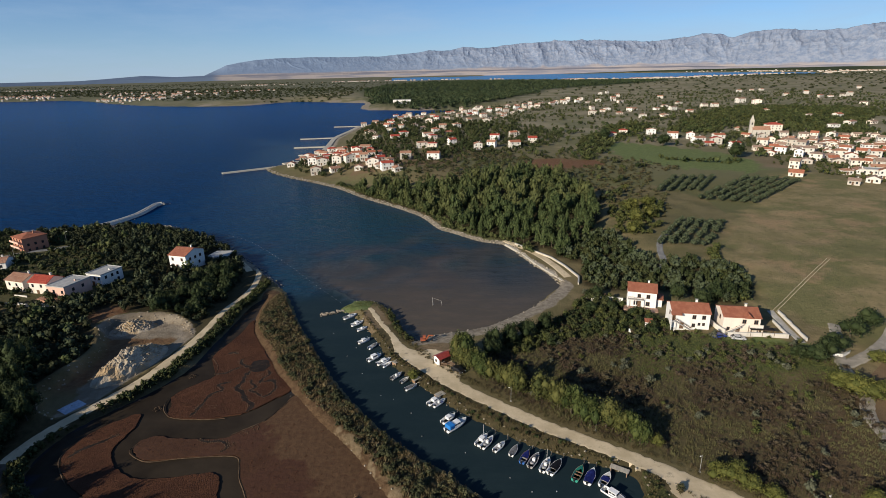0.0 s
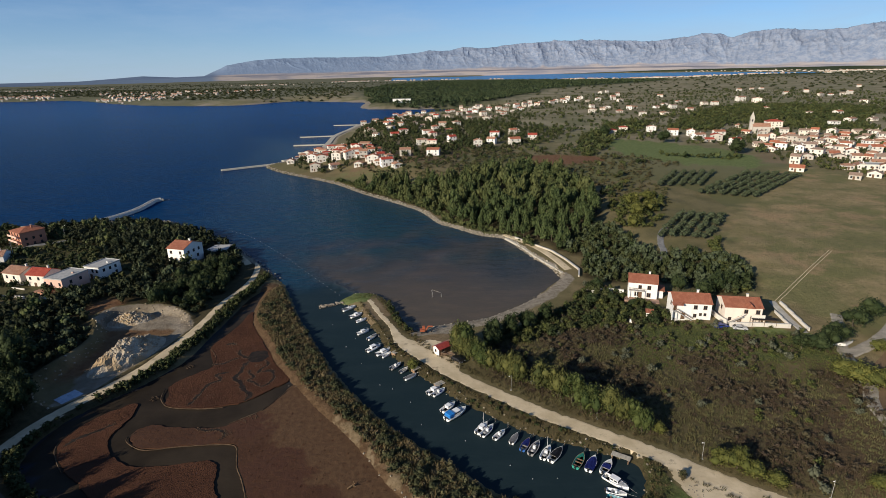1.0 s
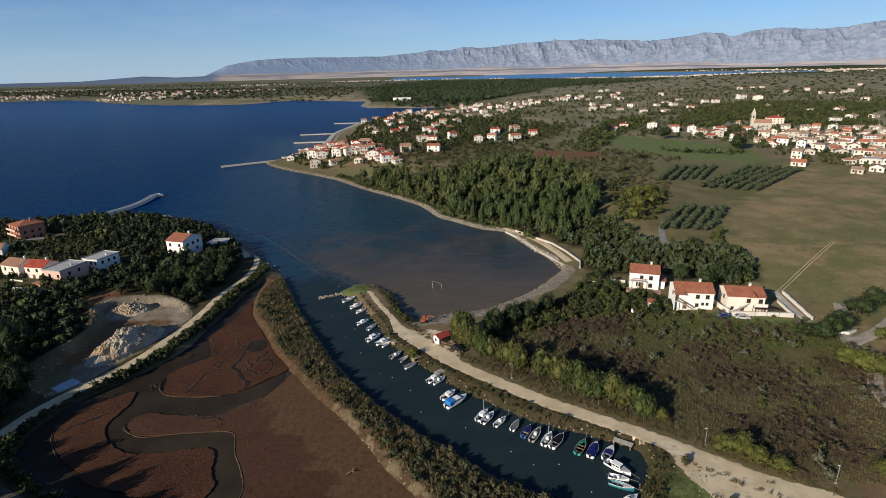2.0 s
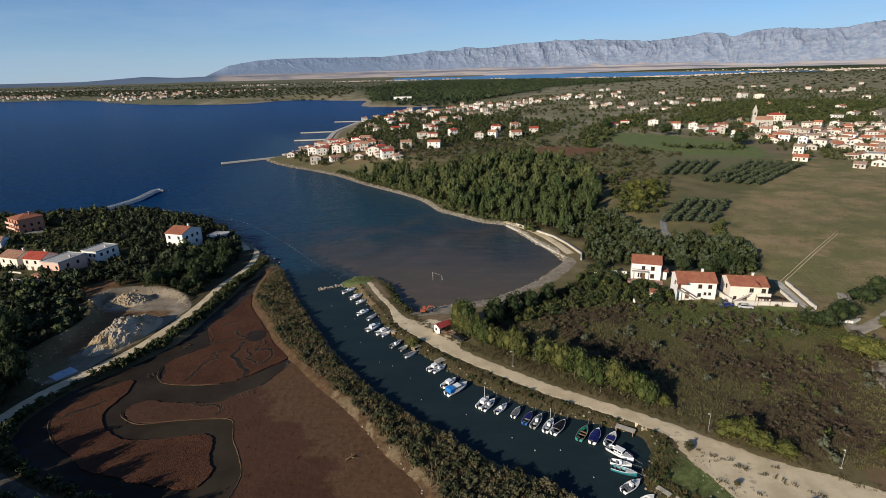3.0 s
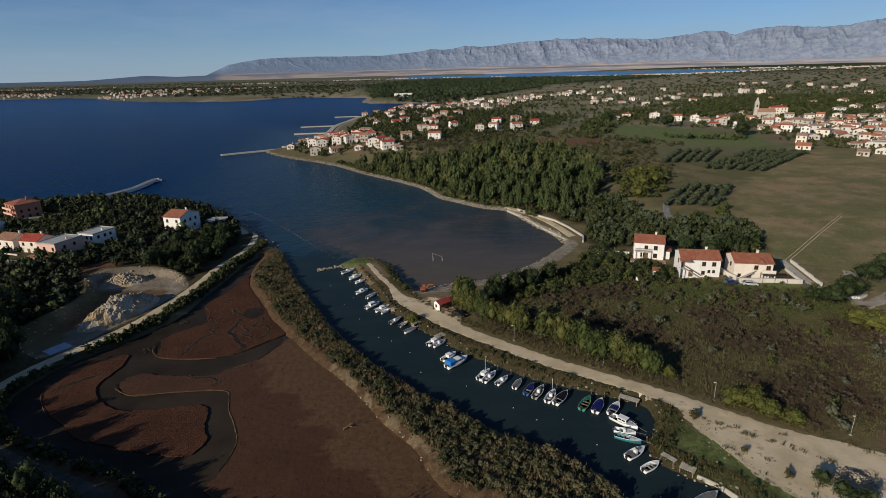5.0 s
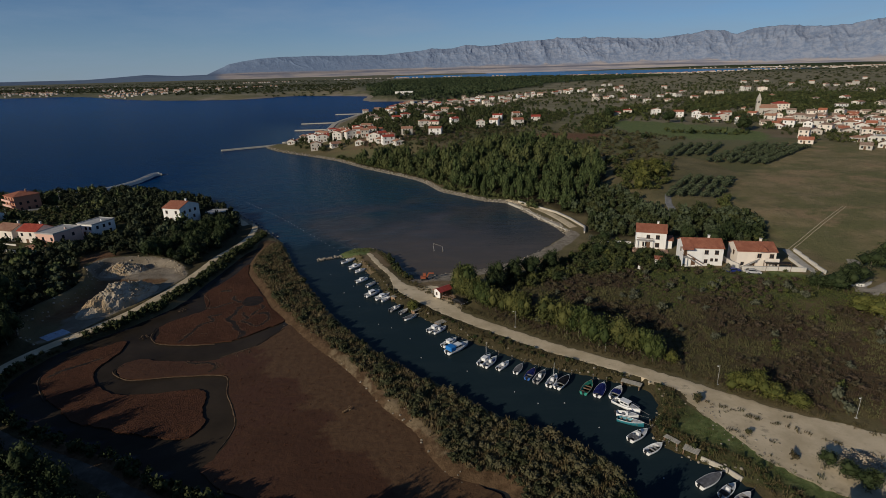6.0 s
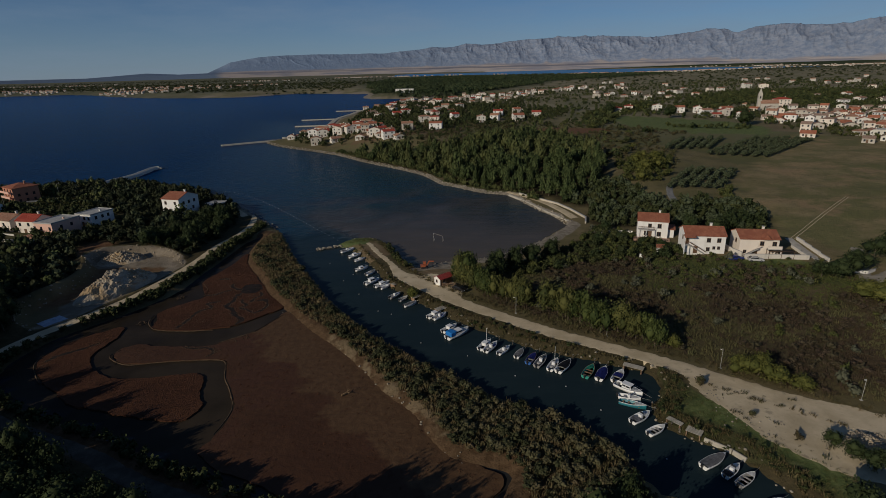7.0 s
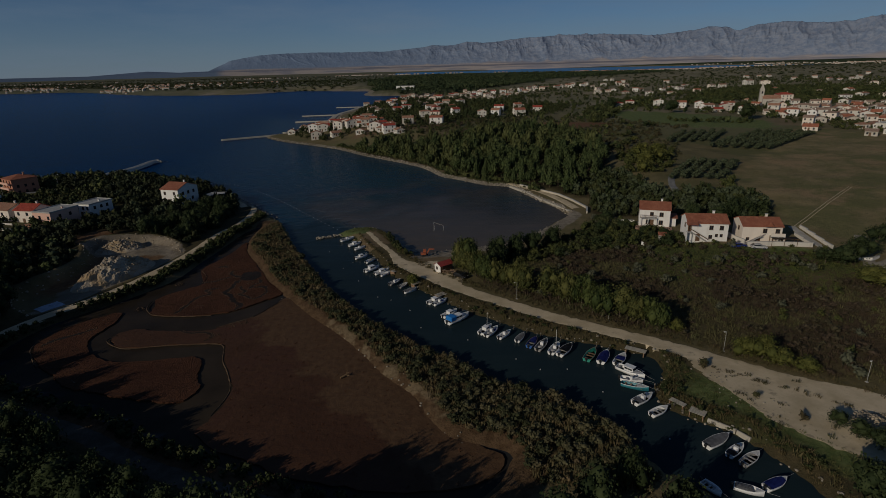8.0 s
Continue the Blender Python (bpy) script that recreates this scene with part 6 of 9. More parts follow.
def house(x, y, yaw, w, d, h, rise, roof, wall, cover_, label, ridge="x", windows=(), base=None, chimney=True, near=False, category="house", group="", lower=1.2, doors=True):
    """A house: walls on a plinth, a roof with eaves, windows, a door and a chimney. windows: rows of side, along, height."""
    z0 = ground_z(x, y) if base is None else base
    X, Y, Z = (float(v) for v in squeeze(x, y, z0))
    k = math.hypot(X, Y) / math.hypot(x, y)
    root = tagged(new("house"), label, category, group)
    bm = bmesh.new()
    if roof == "gable":
        if ridge == "x":
            prism(bm, [(-d / 2, -lower), (d / 2, -lower), (d / 2, h), (0, h + rise), (-d / 2, h)], "x", -w / 2, w / 2)
        else:
            prism(bm, [(-w / 2, -lower), (w / 2, -lower), (w / 2, h), (0, h + rise), (-w / 2, h)], "y", -d / 2, d / 2)
    else:
        box(bm, -w / 2, w / 2, -d / 2, d / 2, -lower, h)
    part("wall", finish(bm, "wall", wall), root)
    bm = bmesh.new()
    o, t = 0.4, 0.16
    if roof == "gable":
        if ridge == "x":
            prism(bm, gable_profile(d / 2, h + 0.02, rise, o, t), "x", -w / 2 - 0.25, w / 2 + 0.25)
        else:
            prism(bm, gable_profile(w / 2, h + 0.02, rise, o, t), "y", -d / 2 - 0.25, d / 2 + 0.25)
    elif roof == "hip":
        long_ = max(w, d) / 2 - min(w, d) / 2
        e = [(-w / 2 - o, -d / 2 - o, h), (w / 2 + o, -d / 2 - o, h), (w / 2 + o, d / 2 + o, h), (-w / 2 - o, d / 2 + o, h)]
        r = [(-long_ - 0.15, 0, h + rise), (long_ + 0.15, 0, h + rise)] if w >= d else [(0, -long_ - 0.15, h + rise), (0, long_ + 0.15, h + rise)]
        b, u = [bm.verts.new(p) for p in e], [bm.verts.new((p[0], p[1], p[2] + t)) for p in e]
        q = [bm.verts.new(p) for p in r]
        bm.faces.new(b[::-1])
        for i in range(4):
            bm.faces.new((b[i], b[(i + 1) % 4], u[(i + 1) % 4], u[i]))
        for f in (((u[0], u[1], q[1], q[0]), (u[1], u[2], q[1]), (u[2], u[3], q[0], q[1]), (u[3], u[0], q[0])) if w >= d else ((u[0], u[1], q[0]), (u[1], u[2], q[1], q[0]), (u[2], u[3], q[1]), (u[3], u[0], q[0], q[1]))):
            bm.faces.new(f)
    else:
        box(bm, -w / 2 - 0.2, w / 2 + 0.2, -d / 2 - 0.2, d / 2 + 0.2, h + 0.002, h + 0.2)
        for a in ((-w / 2 - 0.2, w / 2 + 0.2, -d / 2 - 0.2, -d / 2), (-w / 2 - 0.2, w / 2 + 0.2, d / 2, d / 2 + 0.2), (-w / 2 - 0.2, -w / 2, -d / 2, d / 2), (w / 2, w / 2 + 0.2, -d / 2, d / 2)):
            box(bm, *a, h + 0.2, h + 0.45)
    part("roof", finish(bm, "roof", cover_), root)
    if chimney:
        cx, cy = w * 0.22, d * 0.12
        top = h + rise + 0.75
        ch = part("chimney", boxes("chimney", wall, (cx - 0.28, cx + 0.28, cy - 0.28, cy + 0.28, h + 0.3 * rise, top)), root)
        part("cap", boxes("cap", CONCRETE, (cx - 0.38, cx + 0.38, cy - 0.38, cy + 0.38, top + 0.003, top + 0.1)), ch)
    for side, along, z, *s in windows:
        window(root, face_pose(side, along, z, w, d), near, s[0] if s else 1.0)
    if doors:
        door(root, face_pose("front", -w * 0.08, 0.02, w, d))
    root.matrix_basis = pose(X, Y, Z, 0, 0, yaw) @ Matrix.Diagonal((k, k, k, 1))
    return root


# the three houses behind the fallow field
a = house(67.8, 168.6, -18, 9.2, 7.6, 5.5, 1.7, "gable", WHITE, TERRACOTTA, "white two-storey house with terracotta roof and wooden balcony", base=3.7, near=True,
          windows=[("front", -0.9, 3.3), ("front", 2.0, 3.2, 1.1), ("front", -1.9, 0.6, 1.15), ("front", 2.0, 0.5, 1.15), ("right", 0.5, 3.2), ("left", 0, 3.2), ("left", 1.5, 0.7)], lower=1.6)
part("balcony", boxes("balcony", CONCRETE, (-4.4, 0.6, -5.0, -3.81, 2.72, 2.9)), a, "concrete balcony")
bal = part("balcony_rail", boxes("balcony_rail", WOOD, (-4.4, 0.6, -5.0, -4.93, 3.75, 3.83)), a, "dark wooden balcony rail")
SLAT = boxes("baluster", WOOD, (-0.03, 0.03, -0.03, 0.03, 0, 0.86))
for i in range(14):
    part("baluster", SLAT, bal, m=pose(-4.3 + i * 0.37, -4.96, 2.9))
POST = boxes("post", WHITE_PAINT, (-0.1, 0.1, -0.1, 0.1, 0, 2.72))
for u in (-4.25, -1.9, 0.45):
    part("post", POST, a, m=pose(u, -4.85, 0))
part("terrace", boxes("terrace", worn("terrace_tiles", (0.34, 0.20, 0.14), (0.42, 0.28, 0.2), 1.5, 0.7), (-5.6, 5.4, -7.2, -3.82, -1.6, -0.02)), a, "paved brick-red terrace")
part("porch", boxes("porch", WHITE, (4.61, 6.6, -2.2, 1.8, -1.0, 2.6)), a, "low white side porch")
bm = bmesh.new()
prism(bm, [(-2.6, 2.55), (2.2, 3.0), (2.2, 3.14), (-2.6, 2.69)], "x", 4.55, 7.1)
part("porch_roof", finish(bm, "porch_roof", TERRACOTTA), a, "terracotta porch roof")

b = house(76.2, 151.6, -10, 11.0, 8.0, 5.4, 1.7, "gable", WHITE, TERRACOTTA, "long white house with terracotta roof and outside stair", base=4.0, near=True,
          windows=[("front", 0.9, 3.4), ("front", 3.7, 3.4), ("front", 0.9, 0.7, 0.9), ("front", 2.5, 1.3, 0.7), ("front", 3.8, 1.3, 0.7), ("right", 0, 3.4), ("right", 2, 0.9), ("left", 1, 3.4)], lower=1.6, doors=False)
STEP = boxes("step", CONCRETE, (-0.155, 0.155, -0.55, 0.55, 0, 0.18))
for i in range(16):
    part("step", STEP, b, m=pose(-0.3 - i * 0.29, -4.58, i * 0.178))
bm = bmesh.new()
prism(bm, [(0.1, 0.9), (-4.9, 3.95), (-4.9, 3.7), (0.1, 0.65)], "y", -5.22, -5.16)
part("stair_rail", finish(bm, "stair_rail", WOOD), b, "dark stair rail")
part("landing", boxes("landing", CONCRETE, (-5.9, -4.85, -5.4, -4.21, 2.7, 2.87)), b, "concrete stair landing")
part("porch_wall", boxes("porch_wall", WHITE, (-5.9, -5.75, -5.4, -4.21, -1.5, 2.69), (-5.0, -4.86, -5.4, -5.2, -1.5, 2.69)), b)
bm = bmesh.new()
prism(bm, [(-5.7, 5.1), (-4.2, 5.55), (-4.2, 5.7), (-5.7, 5.25)], "x", -6.15, -3.0)
part("porch_roof", finish(bm, "porch_roof", TERRACOTTA), b, "terracotta porch roof")
door(b, pose(-5.2, -4.2, 2.88))
door(b, pose(-2.6, -4.2, 0.02))
part("post", boxes("post", WHITE_PAINT, (-6.05, -5.9, -5.55, -5.4, -1.0, 5.1)), b)

c_house = house(90.4, 149.0, -10, 10.4, 8.2, 5.2, 1.6, "gable", CREAM, TERRACOTTA, "cream house with terracotta roof and curved outside stair", base=3.7, near=True,
          windows=[("front", 0.7, 3.2), ("front", 4.0, 3.1, 1.05), ("front", -3.6, 0.8, 0.8), ("front", -1.2, 0.9, 0.8), ("right", 0.5, 3.2), ("right", -2, 0.8), ("left", 1, 3.2)], lower=1.6)
part("balcony", boxes("balcony", CONCRETE, (1.9, 5.6, -5.6, -4.31, 2.5, 2.68)), c_house, "concrete balcony")
part("balcony_rail", boxes("balcony_rail", CREAM, (1.9, 5.6, -5.6, -5.48, 2.69, 3.55)), c_house, "solid cream balcony rail")
part("arcade", boxes("arcade", CREAM, (1.9, 2.2, -5.6, -5.3, -1.0, 2.49), (3.6, 3.9, -5.6, -5.3, -1.0, 2.49), (5.3, 5.6, -5.6, -5.3, -1.0, 2.49)), c_house, "cream arcade piers")
for i in range(15):
    part("step", STEP, c_house, m=pose(-4.6 + i * 0.29, -4.9, i * 0.175))
bm = bmesh.new()
prism(bm, [(-4.9, 0.75), (0.0, 3.6), (0.0, 3.35), (-4.9, 0.5)], "y", -5.56, -5.46)
part("stair_rail", finish(bm, "stair_rail", CREAM), c_house, "cream stair parapet")
bm = bmesh.new()
prism(bm, [(0.2, 5.3), (1.5, 6.7), (2.8, 5.3)], "y", -5.2, -3.0)
part("dormer", finish(bm, "dormer", TERRACOTTA), c_house, "small terracotta gable")

# garden walls and yards
RUBBLE_WALL = plaster("rendered_garden_wall", (0.62, 0.58, 0.52), (0.42, 0.39, 0.34))


def wall_run(points, tall, thick, material, label, name="garden_wall", sink=0.8):
    """A wall that follows the ground from point to point, with a coping."""
    root = tagged(new(name), label, "wall")
    for (x0, y0), (x1, y1) in zip(points, points[1:]):
        run = math.hypot(x1 - x0, y1 - y0)
        n = max(1, int(run / 4))
        for i in range(n):
            p, q = (x0 + (x1 - x0) * i / n, y0 + (y1 - y0) * i / n), (x0 + (x1 - x0) * (i + 1) / n, y0 + (y1 - y0) * (i + 1) / n)
            z = max(ground_z(*p), ground_z(*q))
            L = run / n
            m = pose((p[0] + q[0]) / 2, (p[1] + q[1]) / 2, z, 0, 0, math.degrees(math.atan2(y1 - y0, x1 - x0)))
            part("panel", boxes("panel", material, (-L / 2, L / 2, -thick / 2, thick / 2, -sink, tall)), root, m=m)
            part("coping", boxes("coping", CONCRETE, (-L / 2, L / 2, -thick / 2 - 0.05, thick / 2 + 0.05, tall + 0.003, tall + 0.09)), root, m=m)
    return root


wall_run([(84.8, 142.9), (92, 142.2), (101.8, 140.8)], 1.25, 0.28, RUBBLE_WALL, "pale rendered garden wall below the cream house")
wall_run([(102, 141.2), (102.4, 146), (103, 151)], 0.8, 0.22, RUBBLE_WALL, "low pale wall beside the driveway")
wall_run([(107.6, 156), (106.9, 148), (106.0, 138.8)], 0.85, 0.3, RUBBLE_WALL, "pale wall along the concrete driveway")
wall_run([(83.2, 153.5), (83.5, 148), (84.6, 144)], 1.4, 0.25, RUBBLE_WALL, "white wall between the two houses")
wall_run([(52.5, 175.5), (58, 174.2), (63, 172.6)], 1.2, 0.3, WHITE, "white garden wall beside the house")
wall_run([(108, 131.5), (110.5, 130.5), (114, 132.5)], 0.8, 0.3, WHITE, "low white wall at the lane corner")
wall_run([(34, 244), (38, 237.5), (42, 231), (47.5, 222.5), (51, 212), (53.8, 199), (52, 192)], 0.75, 0.5, plaster("pale_stone_wall", (0.50, 0.45, 0.36), (0.34, 0.30, 0.24)), "pale stone wall along the beach path", "beach_wall")

# a dark shade roof before the cream house
shade_roof = tagged(new("pergola"), "low pergola with a dark netting roof before the cream house", "pergola")
part("netting", boxes("netting", worn("dark_shade_netting", (0.020, 0.018, 0.016), (0.040, 0.036, 0.032), 2.0, 0.9, 0.1, bump=0.3), (-3.4, 3.4, -1.0, 1.0, 2.12, 2.17)), shade_roof, "dark sagging netting")
PERGOLA_POST = boxes("post", WOOD, (-0.06, 0.06, -0.06, 0.06, -1.2, 2.1))
for u in (-3.3, 0, 3.3):
    for v in (-0.9, 0.9):
        part("post", PERGOLA_POST, shade_roof, m=pose(u, v, 0))
for v in (-0.9, 0.9):
    part("beam", boxes("beam", WOOD, (-3.4, 3.4, v - 0.05, v + 0.05, 2.0, 2.118)), shade_roof)
shade_roof.matrix_basis = pose(94.6, 142.6, ground_z(94.6, 142.6), 0, 0, -8)

# small things in the garden below the white house
BLACK_LID = worn("dark_plastic", (0.02, 0.02, 0.022), (0.04, 0.04, 0.042), 3.0, 0.5, 0.4)
shed = tagged(new("garden_shed"), "small white garden shed with a tiled roof", "shed")
part("wall", boxes("wall", WHITE, (-1.0, 1.0, -0.8, 0.8, -0.4, 1.9)), shed)
bm = bmesh.new()
prism(bm, [(-1.1, 1.95), (1.1, 2.4), (1.1, 2.5), (-1.1, 2.05)], "x", -1.25, 1.25)
part("roof", finish(bm, "roof", TERRACOTTA), shed, "terracotta lean-to roof")
door(shed, pose(0.3, -0.8, 0) @ Matrix.Diagonal((0.8, 1, 0.85, 1)))
shed.matrix_basis = pose(64.1, 151.3, ground_z(64.1, 151.3), 0, 0, -15)
tank = tagged(new("water_tank"), "small white plastic water tank in the garden", "tank")
bm = bmesh.new()
bmesh.ops.create_cone(bm, cap_ends=True, segments=20, radius1=0.55, radius2=0.55, depth=1.1, matrix=pose(0, 0, 0.55))
part("barrel", finish(bm, "barrel", WHITE_PAINT, 0.05), tank)
bm = bmesh.new()
bmesh.ops.create_cone(bm, cap_ends=True, segments=16, radius1=0.22, radius2=0.2, depth=0.1, matrix=pose(0, 0, 1.153))
part("lid", finish(bm, "lid", BLACK_LID, 0.01), tank, "dark screw lid")
tank.matrix_basis = pose(57.6, 148.6, ground_z(57.6, 148.6))

# the peninsula
house(-111.3, 216.6, -17, 8.6, 11.0, 6.2, 1.9, "gable", WHITE, TERRACOTTA, "tall white house with terracotta roof among dark trees", base=3.7,
      windows=[("front", -2.4, 3.9), ("front", 2.3, 3.9), ("front", -2.4, 1.0), ("right", -3, 3.6), ("right", 0, 3.6), ("right", 3, 3.6), ("right", -3, 0.9), ("right", 2, 0.9)], lower=2.0, near=True)
o = house(-200.5, 245.5, -32, 10.5, 10.5, 7.2, 1.8, "hip", BRICKY, TERRACOTTA, "unfinished three-storey brick house with tiled roof", base=3.1,
          windows=[("front", u, z) for u in (-3, 0.2, 3.2) for z in (0.8, 3.4, 5.5)] + [("left", u, z) for u in (-3, 0, 3) for z in (0.8, 3.4)] + [("right", u, z) for u in (-3, 0, 3) for z in (0.8, 3.4)], lower=2)
for z in (2.65, 5.0):
    part("balcony", boxes("balcony", PEACH, (-4.8, 4.8, -6.7, -5.26, z, z + 0.18), (-4.8, 4.8, -6.7, -6.6, z + 0.18, z + 1.0)), o, "peach balcony")
house(-136.6, 199.2, -18, 7.6, 9.8, 4.9, 0.0, "flat", WHITE, GREY_ROOF, "white house with a flat grey roof", base=3.4, windows=[("front", -2.4, 2.9), ("front", 0.4, 2.9), ("front", 2.6, 2.9), ("right", 0, 2.9), ("right", 2.5, 2.9), ("right", -2.8, 2.9), ("right", 2.5, 0.6), ("front", 2, 0.4)], lower=2)
g = house(-142.3, 186.4, -16, 8.4, 11, 5.4, 0.0, "flat", PEACH, GREY_ROOF, "peach house with a flat grey roof and terrace", base=3.4, windows=[("front", -4, 3), ("front", -1, 3), ("front", 3, 3), ("right", -2, 3), ("right", 2, 3), ("front", -4, 0.7), ("front", 3, 0.7)], lower=2)
part("terrace", boxes("terrace", worn("terracotta_paving", (0.34, 0.16, 0.10), (0.42, 0.24, 0.16), 1.2, 0.8), (-6.5, 3, -8.8, -5.52, -2, 1.4)), g, "red tiled terrace")
house(-154.0, 190.6, -12, 8.6, 7, 5.2, 1.7, "gable", CREAM, RED_TILES, "cream house with a red tiled roof and porch", base=3.2, windows=[("front", -2.6, 3.2), ("front", 1.2, 3.2), ("front", 3, 0.8), ("right", 0, 3.2), ("left", 0, 3.2)], lower=2)
house(-165.5, 194.5, -18, 9.5, 8, 4.8, 1.6, "gable", CREAM, OLD_TILES, "cream house with a weathered tiled roof", base=3.2, windows=[("front", -2.6, 2.6), ("front", 1.2, 2.6), ("front", 3, 0.6), ("right", 0, 2.6)], lower=2)

house(-196, 219, 18, 9, 8, 3.4, 1.4, "gable", WHITE, OLD_TILES, "low white house with a weathered roof", base=3.2, windows=[("front", -2.6, 1.2), ("front", 2.6, 1.2)], lower=2)
yard = slab("yard", smooth([(-172, 182), (-162, 186), (-153, 185.5), (-148, 180.5), (-150, 177.5), (-158, 180), (-172, 177)]), 3.62, CONCRETE, bottom=2.0)
tagged(yard, "pale concrete yard between the houses", "yard", kind="structure")
wall_run([(-148, 175.5), (-139, 174.5), (-131, 184)], 0.9, 0.25, RUBBLE_WALL, "pale garden wall below the flat-roofed houses")
for x, y, w, d, yaw in ((-160, 186.5, 6, 3.4, -14), (-147, 178, 5, 2.6, -18)):
    deck_ = tagged(new("terrace"), "small paved terrace with a low parapet before the house", "terrace")
    part("slab", boxes("slab", CONCRETE, (-w / 2, w / 2, -d / 2, d / 2, -1.5, 0.25)), deck_)
    part("parapet", boxes("parapet", RUBBLE_WALL, (-w / 2, w / 2, -d / 2 - 0.15, -d / 2 - 0.003, -1.5, 0.95)), deck_, "pale low parapet")
    deck_.matrix_basis = pose(x, y, 3.45, 0, 0, yaw)
wall_run([(-172, 175), (-158, 177.5), (-150, 175)], 0.8, 0.25, RUBBLE_WALL, "pale garden wall round the yard")
deck = slab("terrace", np.array([(-110, 231), (-108, 239), (-101, 239), (-98, 229)]), 2.6, CONCRETE, bottom=0.6)
tagged(deck, "pale concrete terrace by the shore path", "terrace", kind="structure")
wall_run([(-97.4, 228.6), (-100.6, 239.6)], 1.5, 0.3, WHITE, "white wall beside the shore terrace")
ribbon("road", smooth([(-212, 224), (-200, 238), (-184, 246), (-170, 262), (-158, 272)], False), 2.2, ASPHALT, 0.15, 0.2, label="narrow paved lane on the peninsula", seed=21)
ribbon("path", smooth([(-84, 214), (-92, 226), (-101, 238), (-112, 250), (-128, 264)], False), 1.8, DIRT, 0.12, 0.3, label="shore path round the peninsula", seed=22)

# the village on the point, the old village and the scattered houses
VR = random.Random(5)
DULL_TILES = worn("faded_roof_tiles", (0.27, 0.18, 0.135), (0.38, 0.28, 0.21), 1.5, 0.85, 0.2, vary=0.4)
LIMEWASH = plaster("weathered_limewash", (0.64, 0.61, 0.55), (0.47, 0.43, 0.37))
WALLS = [(WHITE, "white"), (LIMEWASH, "limewashed"), (CREAM, "cream"), (CREAM, "cream"), (LIMEWASH, "limewashed"), (STONE, "grey stone")]
ROOFS = [(TERRACOTTA, "terracotta"), (OLD_TILES, "weathered tile"), (TERRACOTTA, "terracotta"), (RED_TILES, "red tile")]
DEEP = [(RED_TILES, "red tile"), (OLD_TILES, "weathered tile"), (TERRACOTTA, "terracotta"), (OLD_TILES, "weathered tile")]
FADED = [(DULL_TILES, "faded tile"), (OLD_TILES, "weathered tile"), (DULL_TILES, "faded tile"), (TERRACOTTA, "terracotta")]


def village(places, group, storeys=(1, 2), turn=0.0, pale=False, size=(6.2, 9), roofs=None):
    for x, y in places:
        wl, wn_ = VR.choice(WALLS[:3] + WALLS[4:] if pale else WALLS)
        rf, rn = VR.choice(roofs or ROOFS)
        w, d = VR.uniform(*size), VR.uniform(size[0] * 0.8, size[1] * 0.75)
        n = VR.choice(storeys)
        kind = VR.choice(["gable", "gable", "hip"])
        h = 2.6 * n + 0.2
        win = [(s, u, 0.9 + 2.6 * f) for s in ("front", "left") for u in (-w * 0.28, w * 0.24) for f in range(n) if s == "front" or abs(u) < d / 2 - 0.6]
        house(x, y, turn + VR.choice([0, 90, 0, -90, 180]) * 0 + VR.uniform(-25, 25), w, d, h, VR.uniform(1.1, 1.6), kind, wl, rf,
              f"{wn_} {'two' if n == 2 else 'one' if n == 1 else 'three'}-storey house with {rn} roof in the village", VR.choice(["x", "x", "y"]), win, group=group, chimney=VR.random() < 0.6)


village(POINT, "houses on the point", (1, 2, 2), 10, True, (6.5, 9.5), DEEP)
village(POINT_MORE, "houses on the point", (1, 1, 2), 10, True, (6.0, 8.5), DEEP)
village(UPPER, "houses behind the point", (2, 2, 1), 5, True, (7.5, 11), DEEP)
village(UPPER_MORE, "houses behind the point", (1, 1, 2), 5, True, (6.5, 10), FADED)
village(FIELDS, "houses along the fields", (1, 2, 2), -8, False, (7.5, 11))
village(OLD, "houses of the old village", (1, 1, 2), -30, False, (6.2, 9), FADED)
village(OLD_MORE, "houses of the old village", (1, 1, 2), -30, False, (5.5, 8.5), FADED)
village(BEYOND, "scattered houses beyond the fields", (2, 2, 1), 0, True, (8, 12), FADED)
village(BLOCKS, "apartment houses beyond the fields", (3,), 0, True, (14, 17))
house(-95, 1300, 0, 42, 14, 8, 0, "flat", WHITE, GREY_ROOF, "long white hotel with a flat roof by the inlet", windows=[("front", u, z) for u in (-16, -10, -4, 2, 8, 14) for z in (1.5, 5)], chimney=False, category="hotel")
# the church
ch = house(326, 556, -15, 16, 9, 7, 3, "gable", STONE, OLD_TILES, "stone church with weathered roof and a tall bell tower", windows=[("front", -4, 3), ("front", 0, 3), ("front", 4, 3)], category="church", chimney=False)
part("bell_tower", boxes("bell_tower", STONE, (-10.6, -7.0, -1.8, 1.8, -1, 15)), ch, "square stone bell tower")
bm = bmesh.new()
bmesh.ops.create_cone(bm, segments=4, radius1=2.75, radius2=0.05, depth=6.5, matrix=pose(-8.8, 0, 18.26, 0, 0, 45))
part("spire", finish(bm, "spire", STONE), ch, "pointed stone spire")
for s in (0, 90, 180, 270):
    part("belfry_opening", FAR_WINDOW, ch, m=pose(-8.8, 0, 11.5) @ pose(0, 0, 0, 0, 0, s) @ pose(0, -1.81, 0) @ Matrix.Diagonal((1.2, 1, 1.8, 1)))
house(356, 585, -12, 15, 11, 8.5, 2.2, "hip", CREAM, RED_TILES, "large cream building with a red roof beside the church", windows=[("front", u, z) for u in (-5, -2, 2, 5) for z in (1, 3.8, 6.3)])
house(285, 350, -30, 16, 9, 3.4, 0, "flat", LIMEWASH, GREY_ROOF, "long low building with a flat roof at the field edge", windows=[("front", u, 1.2) for u in (-5, -2, 1, 4)], chimney=False)


